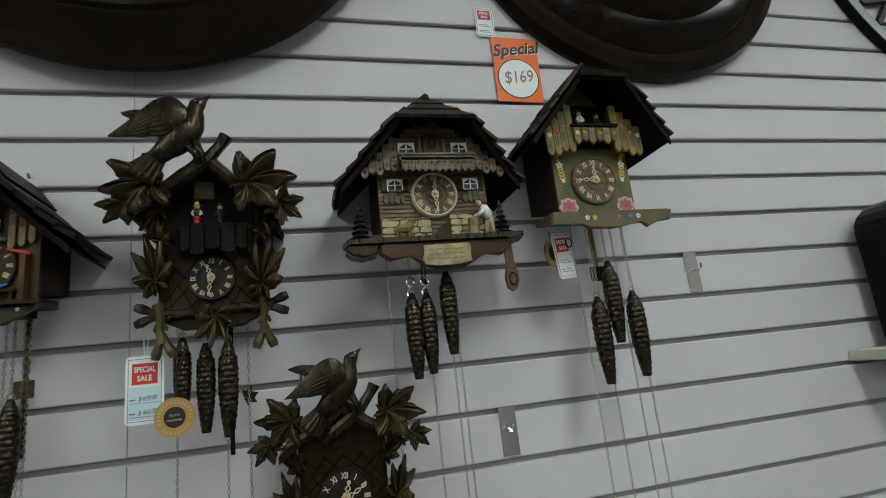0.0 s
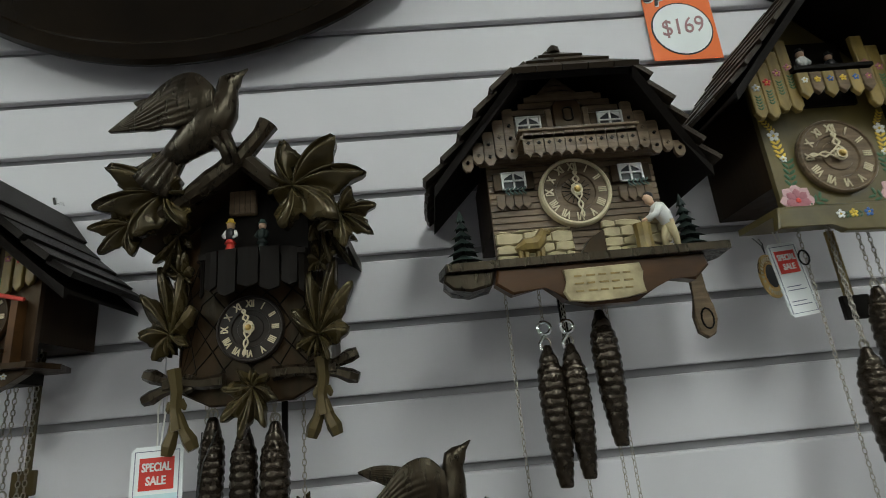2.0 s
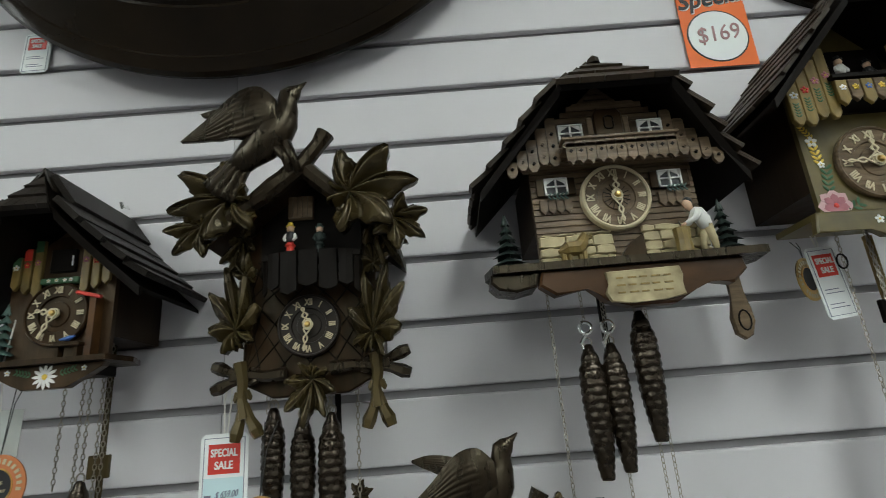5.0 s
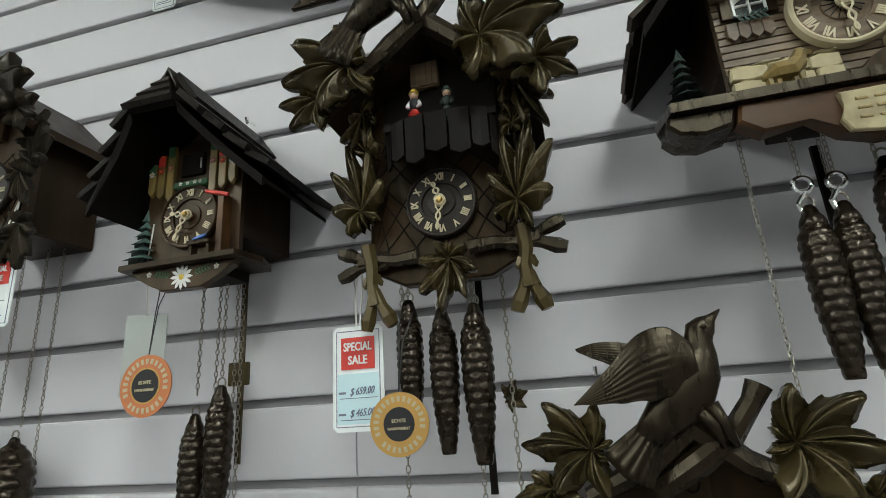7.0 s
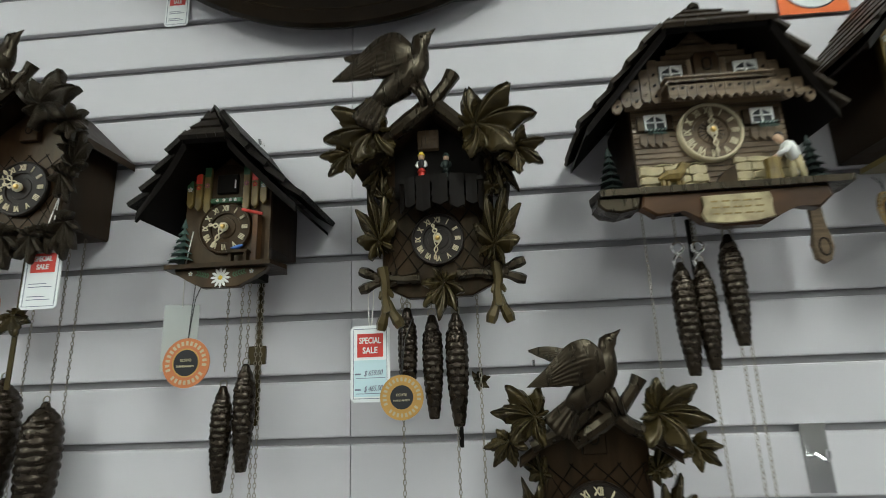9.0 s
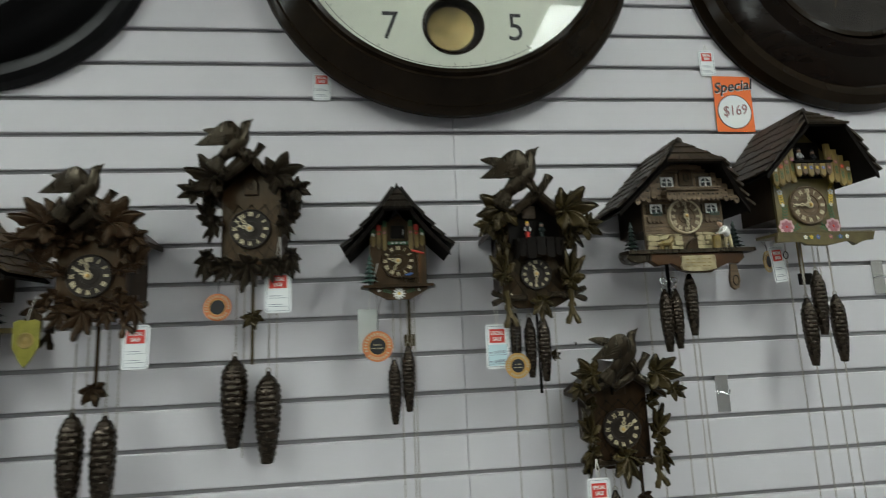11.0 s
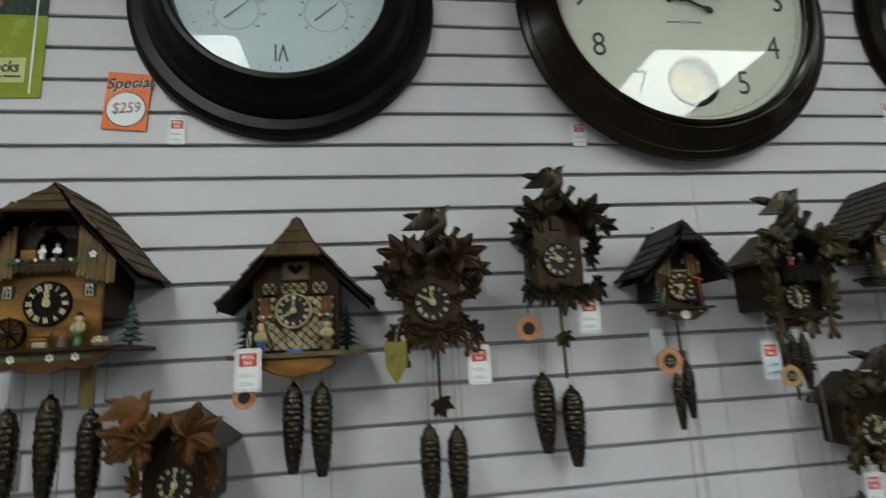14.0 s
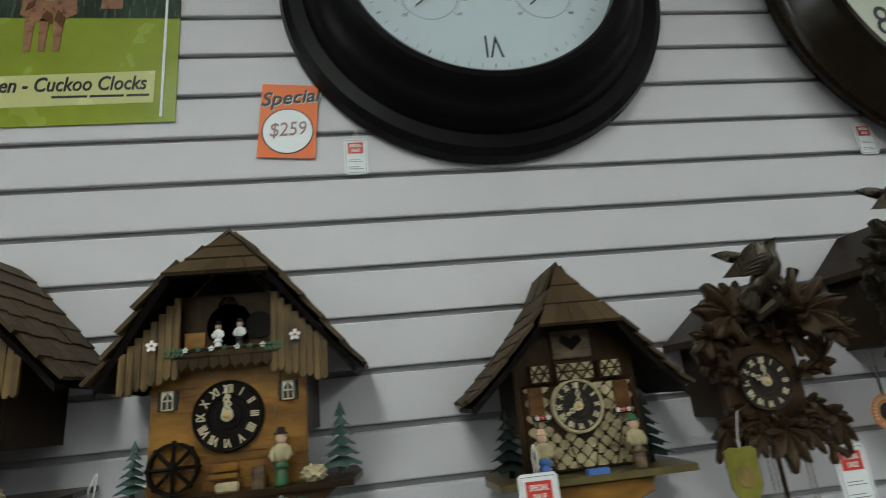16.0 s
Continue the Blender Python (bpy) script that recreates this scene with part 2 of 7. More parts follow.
def lettering(text, size, depth=0.0004, bold=0.0, shear=0.0):
    """A mesh of letters in the built-in font, centred, standing upright and facing -y."""
    key = (text, size, depth, bold, shear)
    if key not in TEXTS:
        cu = bpy.data.curves.new("letters", "FONT")
        cu.body, cu.size, cu.extrude, cu.offset, cu.shear = text, size, depth, bold, shear
        cu.align_x, cu.align_y, cu.resolution_u = "CENTER", "CENTER", 3
        ob = bpy.data.objects.new("letters", cu)
        me = bpy.data.meshes.new_from_object(ob)
        me.transform(Matrix.Rotation(math.pi / 2, 4, "X"))
        bpy.data.objects.remove(ob)
        TEXTS[key] = me
    return TEXTS[key].copy()


def write(name, text, size, material, parent, m, label="", bold=0.0, shear=0.0, depth=0.0004):
    me = lettering(text, size, depth, bold, shear)
    me.transform(m)
    return place(name, me, material, parent, label)


# ---- the room ----
SEAM = -0.43
PITCH, Z0, GAP = 0.0762, 1.88, 0.0085
X_LEFT, X_RIGHT, Y_BACK = -6.0, 4.2, -8.2


def setting(name, bm, material, label, category):
    return tagged(part(name, bm, material), label, category, kind="structure")


setting("floor", abox(X_LEFT, X_RIGHT, Y_BACK, 0.14, -0.1, 0), CARPET, "dark grey commercial carpet floor", "floor")
wall = setting("wall_north", abox(X_LEFT, X_RIGHT, 0.0095, 0.14, 0, CEIL), GROOVE, "pale grey slatwall with horizontal grooves", "wall")
setting("wall_south", abox(X_LEFT, X_RIGHT, Y_BACK - 0.1, Y_BACK, 0, CEIL), PLASTER, "plain painted back wall of the shop", "wall")
setting("wall_west", abox(X_LEFT - 0.1, X_LEFT, Y_BACK - 0.1, 0.14, 0, CEIL), PLASTER, "plain painted side wall of the shop", "wall")
setting("wall_east", abox(X_RIGHT, X_RIGHT + 0.1, Y_BACK - 0.1, 0.14, 0, CEIL), PLASTER, "plain painted side wall of the shop", "wall")
bm = bmesh.new()
box(bm, X_LEFT, X_RIGHT, Y_BACK, 0.14, CEIL + 0.02, CEIL + 0.08)
for i in range(18):
    x = -5.675 + i * 0.61
    box(bm, x - 0.012, x + 0.012, Y_BACK, 0, CEIL + 0.002, CEIL + 0.02)
for j in range(6):
    y = -1.08 - j * 1.22
    box(bm, X_LEFT, X_RIGHT, y - 0.012, y + 0.012, CEIL, CEIL + 0.02)
setting("ceiling", bm, CEILING, "suspended white tile ceiling with metal grid", "ceiling")


def troffer(x, y):
    t = thing("ceiling_light", x, y, CEIL, "lit fluorescent ceiling troffer with white diffuser, unseen rear rows added", "ceiling light", "ceiling troffers")
    bm = bmesh.new()
    for x0, x1, y0, y1 in ((-0.305, -0.285, -0.61, 0.61), (0.285, 0.305, -0.61, 0.61), (-0.285, 0.285, -0.61, -0.59), (-0.285, 0.285, 0.59, 0.61)):
        box(bm, x0, x1, y0, y1, -0.006, 0.012)
    part("frame", bm, WHITE_METAL, t)
    part("diffuser", abox(-0.284, 0.284, -0.589, 0.589, -0.002, 0.010), DIFFUSER, t, "glowing white diffuser")


for x, y in TROFFERS:
    troffer(x, y)

# ---- pieces shared by the clocks ----
def revolve_mesh(name, rows, turns, length, radius):
    """A cast fir cone weight: broad overlapping scales in staggered rows round a spindle body, top at 0."""
    sub, per = 6, 6
    nv, total = turns * per, rows * sub
    verts, faces = [], []
    for i in range(total + 1):
        t = i / total
        if t < 0.16:
            body = radius * (0.46 + 0.50 * math.sin(math.pi * 0.5 * t / 0.16))
        elif t < 0.50:
            body = radius * (0.96 + 0.04 * math.sin(math.pi * (t - 0.16) / 0.34))
        else:
            body = radius * (0.96 - 0.50 * ((t - 0.50) / 0.50) ** 1.5)
        ph, row = (i % sub) / sub, i // sub
        for k in range(nv):
            a = 2 * math.pi * k / nv
            u = ((turns * a / math.pi + (row % 2)) % 2) - 1
            sag = 0.30 * (1 - u * u)
            v = (ph + 0.30 - sag) % 1.0
            lip = math.sin(math.pi * min(1.0, v * 0.62 + 0.12)) ** 2 * (1 - 0.85 * abs(u) ** 2.4)
            r = body * (0.90 + 0.12 * lip)
            verts.append((r * math.cos(a), r * math.sin(a), -length * t))
    for i in range(total):
        for k in range(nv):
            a, b = i * nv + k, i * nv + (k + 1) % nv
            faces.append((a, b, b + nv, a + nv))
    faces.append(tuple(range(nv)))
    faces.append(tuple(total * nv + k for k in range(nv))[::-1])
    me = bpy.data.meshes.new(name)
    me.from_pydata(verts, [], faces)
    me.materials.append(IRON)
    for p in me.polygons:
        p.use_smooth = True
    return me


CONE = revolve_mesh("cone", 15, 6, 1.0, 0.118)


def chain_mesh(length, pitch=0.0052, wire=0.0005, wide=0.0016):
    """Oval wire links, each turned a quarter to the next, hanging from 0 down."""
    n = max(2, int(length / pitch))
    loop, ring = 8, 4
    verts, faces = [], []
    for i in range(n):
        z = -pitch * (i + 0.5)
        turn = (i % 2) * math.pi / 2 + 0.4
        base = len(verts)
        for a in range(loop):
            t = 2 * math.pi * a / loop
            cx, cz = wide * math.cos(t), (pitch * 0.5 + wire * 1.2) * math.sin(t)
            for b in range(ring):
                s = 2 * math.pi * b / ring
                rad = cx + wire * math.cos(s) * math.cos(t)
                verts.append((rad * math.cos(turn) - wire * math.sin(s) * math.sin(turn), rad * math.sin(turn) + wire * math.sin(s) * math.cos(turn), z + cz + wire * math.cos(s) * math.sin(t)))
        for a in range(loop):
            for b in range(ring):
                faces.append((base + a * ring + b, base + (a + 1) % loop * ring + b, base + (a + 1) % loop * ring + (b + 1) % ring, base + a * ring + (b + 1) % ring))
    me = bpy.data.meshes.new("chain")
    me.from_pydata(verts, [], faces)
    return me


CHAINS = {}


def chain(parent, x, y, z, length, material=None):
    z, length = z + 0.038, length + 0.038
    key = round(length, 2)
    if key not in CHAINS:
        CHAINS[key] = chain_mesh(key)
    ob = place("chain", CHAINS[key], material or STEEL, parent)
    ob.location = (x, y, z)
    return ob


def weight(x, y, z, length=0.115, label="dark cast iron fir cone clock weight on a chain", ring=None, fat=1.0):
    """A fir cone weight whose top is at z."""
    w = thing("cone_weight", x, y, z, label, "clock weight", "fir cone weights")
    body = place("cone", CONE, IRON, w)
    body.scale = (length * fat, length * fat, length)
    q = length / 0.113
    bm = lathe(bmesh.new(), [(0.0085 * q, -0.009 * q), (0.0092 * q, -0.003 * q), (0.0078 * q, 0.001), (0.0056, 0.004), (0.0046, 0.008), (0.0030, 0.0105), (0.0, 0.011)], 14)
    part("cap", bm, IRON, w, smooth=True)
    pts = [(0.0042 * math.sin(a), 0, 0.0125 + 0.0046 * math.cos(a)) for a in [i * 2 * math.pi / 12 for i in range(13)]]
    part("ring", atube(pts, 0.0009, 6), ring or STEEL, w, "bright steel eyelet" if ring else "")
    return w


def s_hook(parent, x, y, z):
    """A bright bent S hook, upper eye at z."""
    pts = [(0.0058 * math.sin(a), 0, 0.0058 * math.cos(a)) for a in [math.radians(d) for d in range(-175, 190, 20)]]
    pts += [(-0.0025, 0, -0.009), (-0.006, 0, -0.014), (-0.005, 0, -0.019), (0.001, 0, -0.021)]
    ob = part("hook", atube(pts, 0.0018, 7), CHROME, parent, "bright nickel hook")
    ob.location = (x, y, z)


def leaf_bm(R, lobes, depth=0.016, seed=1, curl=0.25, swirl=0.0):
    """A carved vine leaf: lobed toothed outline, ridged veins, hollowed between; it grows from the origin, tip along +z, facing -y."""
    rnd = random.Random(seed)
    n, rings = 144, 9
    bm = bmesh.new()
    grid = []
    jag = [rnd.uniform(-0.02, 0.02) for _ in range(n)]
    for j in range(rings + 1):
        p = j / rings
        row = []
        for i in range(n):
            th = 2 * math.pi * i / n
            best, at = 0.12, 0.0
            for ang, size, wid in lobes:
                d = math.atan2(math.sin(th - radians(ang)), math.cos(th - radians(ang)))
                u = abs(d) / radians(wid)
                v = size * max(0.0, 1 - 0.50 * u ** 0.95 - 0.07 * abs(math.sin(u * 5.2)) * min(1.0, u * 3))
                if v > best:
                    best, at = v, d / radians(wid)
            r = R * p * (best + jag[i])
            q = min(1.0, abs(at))
            # a cut vein down each lobe, full flanks, and a deep valley between lobes
            cross = 0.42 + 0.58 * (q / 0.12) ** 0.6 if q < 0.12 else 1.0 - 1.15 * ((q - 0.12) / 0.88) ** 1.1
            radial = 0.18 + 0.82 * math.sin(math.pi * (0.06 + 0.66 * p)) ** 0.8
            nick = 0.10 * max(0.0, math.cos(at * 17 + p * 9)) ** 4 * p * (1 - q)
            h = depth * (cross * radial - nick) + curl * depth * 0.7 * p ** 3 * (1 - q)
            bend = th + swirl * p * p
            row.append(bm.verts.new((r * math.sin(bend), -0.004 - h, r * math.cos(bend))))
        grid.append(row)
    for a, b in zip(grid, grid[1:]):
        for i in range(n):
            bm.faces.new((a[i], a[(i + 1) % n], b[(i + 1) % n], b[i]))
    back = [bm.verts.new((v.co.x * 0.96, 0.004, v.co.z * 0.96)) for v in grid[-1]]
    for i in range(n):
        bm.faces.new((grid[-1][i], grid[-1][(i + 1) % n], back[(i + 1) % n], back[i]))
    bm.faces.new(back[::-1])
    bmesh.ops.remove_doubles(bm, verts=grid[0], dist=1e-6)
    return bm


VINE = [(0, 1.0, 33), (48, 0.98, 32), (-50, 0.94, 33), (96, 0.74, 34), (-100, 0.76, 34), (150, 0.34, 32), (-152, 0.32, 32)]
NARROW = [(0, 1.0, 26), (36, 0.94, 26), (-38, 0.90, 26), (76, 0.74, 28), (-78, 0.72, 28), (122, 0.50, 30), (-124, 0.48, 30), (165, 0.3, 24), (-165, 0.3, 24)]
LEAVES = {}


def leaf(parent, x, y, z, R, angle, material, kind="vine", tilt=0, yaw=0, seed=1, label="", slim=1.0):
    """angle: degrees clockwise from upright at which the tip points."""
    key = (kind, seed, material.name)
    if key not in LEAVES:
        bm = leaf_bm(1.0, VINE if kind == "vine" else NARROW, 0.27, seed, swirl=(0.22, -0.24, 0.30, -0.16, 0.12, -0.28, 0.0, 0.2)[seed % 8])
        bmesh.ops.recalc_face_normals(bm, faces=bm.faces)
        me = bpy.data.meshes.new("leaf")
        bm.to_mesh(me)
        bm.free()
        me.materials.append(material)
        for p in me.polygons:
            p.use_smooth = True
        LEAVES[key] = me
    ob = place("leaf", LEAVES[key], material, parent, label)
    ob.matrix_basis = pose(x, y, z, tilt, angle, yaw) @ Matrix.Scale(R * (0.86 if kind == "fan" else 0.95), 4) @ Matrix.Diagonal((slim, 1, 2 - slim if slim > 0.8 else 1.22, 1))
    return ob


def bird(parent, x, y, z, k, material, wing_material=None):
    """A carved bird in profile, beak raised to the right at x, z, tail down to the left, wings swept back; k scales it (1 is 90 mm across)."""
    b = part("bird", bird_body(k), material, parent, smooth=True)
    b.location = (x, y, z)
    near = part("wing", wing_bm(k, [(-0.022, -0.020), (-0.035, -0.009), (-0.053, -0.013), (-0.074, -0.033), (-0.095, -0.0515)], [(-0.020, -0.040), (-0.036, -0.051), (-0.055, -0.0525), (-0.075, -0.0525), (-0.0948, -0.0518)]), wing_material or material, b, smooth=True)
    near.location.y = -0.009 * k
    far = part("wing", wing_bm(k, [(-0.030, -0.030), (-0.046, -0.019), (-0.062, -0.014), (-0.077, -0.013), (-0.090, -0.016)], [(-0.032, -0.042), (-0.048, -0.037), (-0.062, -0.031), (-0.076, -0.025), (-0.089, -0.018)]), wing_material or material, b, smooth=True)
    far.location.y = 0.010 * k
    return b


def bird_body(k):
    bm = bmesh.new()
    spine = [(0.000, 0.000, 0.0006), (-0.006, -0.005, 0.0030), (-0.010, -0.009, 0.0070), (-0.014, -0.012, 0.0086), (-0.0155, -0.018, 0.0082), (-0.016, -0.025, 0.0100), (-0.020, -0.034, 0.0150), (-0.027, -0.045, 0.0172), (-0.036, -0.056, 0.0150), (-0.046, -0.065, 0.0112), (-0.055, -0.074, 0.0088)]
    tube(bm, [(a * k, 0, c * k) for a, c, rr in spine], [rr * k for a, c, rr in spine], 14, 0.72)
    # fanned tail with cut feathers
    d, w = Vector((-0.62, 0, -0.78)), Vector((0.78, 0, -0.62))
    n, m = 6, 24
    base = Vector((-0.050, 0, -0.068))
    top, low = [], []
    for i in range(n + 1):
        t = i / n
        ra, rb = [], []
        for j in range(m + 1):
            u = j / m * 2 - 1
            p = (base + d * (0.034 * t * (1 - 0.12 * abs(u))) + w * (u * (0.008 + 0.009 * t))) * k
            rise = (0.005 * (1 - u * u) + 0.0016 * abs(math.sin(u * 7.8))) * k
            ra.append(bm.verts.new((p.x, -rise, p.z)))
            rb.append(bm.verts.new((p.x, 0.004 * k, p.z)))
        top.append(ra)
        low.append(rb)
    for i in range(n):
        for j in range(m):
            bm.faces.new((top[i][j], top[i][j + 1], top[i + 1][j + 1], top[i + 1][j]))
            bm.faces.new((low[i][j], low[i + 1][j], low[i + 1][j + 1], low[i][j + 1]))
        bm.faces.new((top[i][0], top[i + 1][0], low[i + 1][0], low[i][0]))
        bm.faces.new((top[i][m], low[i][m], low[i + 1][m], top[i + 1][m]))
    bm.faces.new(top[0] + low[0][::-1])
    bm.faces.new(top[n] + low[n][::-1])
    # legs to the branch, and the eye
    for dx in (0.0, 0.010):
        tube(bm, [((-0.026 + dx) * k, -0.002 * k, -0.056 * k), ((-0.016 + dx * 0.6) * k, -0.002 * k, -0.068 * k), ((-0.012 + dx * 0.6) * k, 0, -0.080 * k)], [0.005 * k, 0.0036 * k, 0.003 * k], 7)
    bmesh.ops.create_icosphere(bm, subdivisions=2, radius=0.0017 * k, matrix=Matrix.Translation((-0.0125 * k, -0.0062 * k, -0.0105 * k)))
    return bm


def wing_bm(k, lead, trail):
    """A wing between a leading and a trailing edge, root first, with long flight feathers and a smooth shoulder."""
    bm = bmesh.new()
    n, m = 28, 42

    def along(pts, t):
        f = t * (len(pts) - 1)
        i = min(len(pts) - 2, int(f))
        g = f - i
        p0, p1, p2, p3 = (pts[max(0, min(len(pts) - 1, i + o))] for o in (-1, 0, 1, 2))
        return [0.5 * (2 * b + (c - a) * g + (2 * a - 5 * b + 4 * c - d) * g * g + (3 * b - a - 3 * c + d) * g ** 3) for a, b, c, d in zip(p0, p1, p2, p3)]
    front, back = [], []
    for i in range(n + 1):
        t = i / n
        a, b = along(lead, t), along(trail, t)
        chord = math.hypot(a[0] - b[0], a[1] - b[1])
        rf, rb = [], []
        for j in range(m + 1):
            u = j / m
            ragged = 0.0022 * abs(math.sin(t * 15)) * u ** 6 * min(1, t * 3) * (1 - t)
            x, z = a[0] + (b[0] - a[0]) * u, a[1] + (b[1] - a[1]) * u + ragged
            cut = abs(math.sin(math.pi * (u * 8.5 - t * 2.0))) ** 0.6
            rise = chord * (0.16 * math.sin(math.pi * (0.14 + 0.80 * u)) * (1 - 0.35 * t) + 0.045 * (cut - 0.6) * min(1, t * t * 3.0) * min(1.0, 0.10 + u * 1.6))
            rf.append(bm.verts.new((x * k, -rise * k, z * k)))
            rb.append(bm.verts.new((x * k, 0.0035 * k, z * k)))
        front.append(rf)
        back.append(rb)
    for i in range(n):
        for j in range(m):
            bm.faces.new((front[i][j], front[i][j + 1], front[i + 1][j + 1], front[i + 1][j]))
            bm.faces.new((back[i][j], back[i + 1][j], back[i + 1][j + 1], back[i][j + 1]))
        bm.faces.new((front[i][0], front[i + 1][0], back[i + 1][0], back[i][0]))
        bm.faces.new((front[i][m], back[i][m], back[i + 1][m], front[i + 1][m]))
    bm.faces.new(front[0] + back[0][::-1])
    bm.faces.new(front[n] + back[n][::-1])
    return bm


ROMAN = ["XII", "I", "II", "III", "IIII", "V", "VI", "VII", "VIII", "IX", "X", "XI"]


def hand_bm(L, w):
    """A pierced serpentine hand: two mirrored wavy strands that meet at a pointed tip, pointing to +z from the origin."""
    bm, steps = bmesh.new(), 22
    for s in (-1, 1):
        inner, outer = [], []
        for i in range(steps + 1):
            t = i / steps
            wide = w * (0.16 + 0.84 * abs(math.sin(math.pi * (t * 2.6 + 0.1)))) * (1 - 0.62 * t)
            inner.append((s * max(wide - w * 0.36, 0.0), L * (0.06 + 0.94 * t)))
            outer.append((s * max(wide, w * 0.14), L * (0.06 + 0.94 * t)))
        outer[-1] = (s * w * 0.03, L * 1.04)
        for i in range(steps):
            q = [inner[i], outer[i], outer[i + 1], inner[i + 1]]
            f = [bm.verts.new((a, -0.0013, b)) for a, b in q]
            g = [bm.verts.new((a, 0, b)) for a, b in q]
            bm.faces.new(f)
            for j in range(4):
                bm.faces.new((f[j], f[(j + 1) % 4], g[(j + 1) % 4], g[j]))
    lathe(bm, [(w * 1.05, 0), (w * 1.05, -0.0014), (0, -0.0014)], 16, "y")
    bmesh.ops.remove_doubles(bm, verts=bm.verts, dist=1e-7)
    return bm


def dial(parent, x, y, z, r, hour, minute, plate, numeral, rim=None, rim_label="", hub=None, hand=None, centre=None, size=0.30, bold=0.0):
    """A cuckoo clock dial: round plate, raised Roman numerals, two lobed hands and a brass nut."""
    d = part("dial", lathe(bmesh.new(), [(r * 1.06, 0), (r * 1.06, -0.0040), (r * 1.02, -0.0058), (r * 0.985, -0.0056), (r * 0.965, -0.0040), (r * 0.60, -0.0040), (r * 0.575, -0.0022), (r * 0.42, -0.0024), (r * 0.40, -0.0036), (r * 0.25, -0.0038), (0, -0.0038)], 48, "y"), plate, parent)
    d.location = (x, y, z)
    if rim:
        part("rim", lathe(bmesh.new(), [(r * 0.95, -0.003), (r * 0.96, -0.0056), (r * 1.02, -0.0064), (r * 1.07, -0.0050), (r * 1.09, 0.001), (r * 0.95, 0.001)], 40, "y"), rim, d, rim_label)
    rn = r * 0.78
    for i, text in enumerate(ROMAN):
        a = radians(30 * i)
        m = pose(rn * math.sin(a), -0.0048, rn * math.cos(a), 0, 30 * i, 0) @ Matrix.Diagonal((0.72, 1, 1, 1))
        write("numeral", text, r * size, numeral, d, m, bold=r * 0.012 + bold)
    for ang, L, w in ((hour, r * 0.62, r * 0.17), (minute, r * 0.86, r * 0.135)):
        ob = part("clock_hand", hand_bm(L, w), hand or BONE, d)
        ob.matrix_basis = pose(0, -0.0068 if L < r * 0.7 else -0.0086, 0, 0, ang, 0)
    part("nut", lathe(bmesh.new(), [(r * 0.12, -0.004), (r * 0.12, -0.009), (r * 0.07, -0.012), (0, -0.0125)], 12, "y"), hub or BRASS, d, "small brass nut")
    return d


def figure(parent, x, y, z, h, coat, legs, hat, name="figurine", label="", vest=None):
    """A little painted doll: one plain mesh."""
    bm = bmesh.new()
    mats = [legs, coat, SKIN, hat, vest or coat]

    def add(profile, n, slot, c):
        before = set(bm.faces)
        lathe(bm, [(a * h, b * h) for a, b in profile], n, "z", c)
        for f in set(bm.faces) - before:
            f.material_index = slot
    add([(0.12, 0), (0.135, 0.05), (0.09, 0.40)], 10, 0, (0, 0, 0))
    add([(0.16, 0.30), (0.10, 0.40), (0.09, 0.42)], 10, 0, (0, 0, 0))
    add([(0.09, 0.38), (0.125, 0.52), (0.12, 0.68), (0.05, 0.74)], 10, 4, (0, 0, 0))
    add([(0.0, 0.70), (0.09, 0.74), (0.11, 0.82), (0.08, 0.90), (0, 0.92)], 10, 2, (0, 0, 0))
    add([(0.13, 0.88), (0.13, 0.90), (0.09, 0.91), (0.07, 1.0), (0, 1.01)], 10, 3, (0, 0, 0))
    for sx in (-1, 1):
        before = set(bm.faces)
        tube(bm, [(sx * 0.11 * h, 0, 0.66 * h), (sx * 0.16 * h, -0.05 * h, 0.52 * h), (sx * 0.11 * h, -0.12 * h, 0.44 * h)], [0.05 * h, 0.055 * h, 0.04 * h], 6)
        for f in set(bm.faces) - before:
            f.material_index = 1
    ob = part(name, bm, None, parent, label, smooth=True)
    for m in mats:
        ob.data.materials.append(m)
    ob.location = (x, y, z)
    return ob


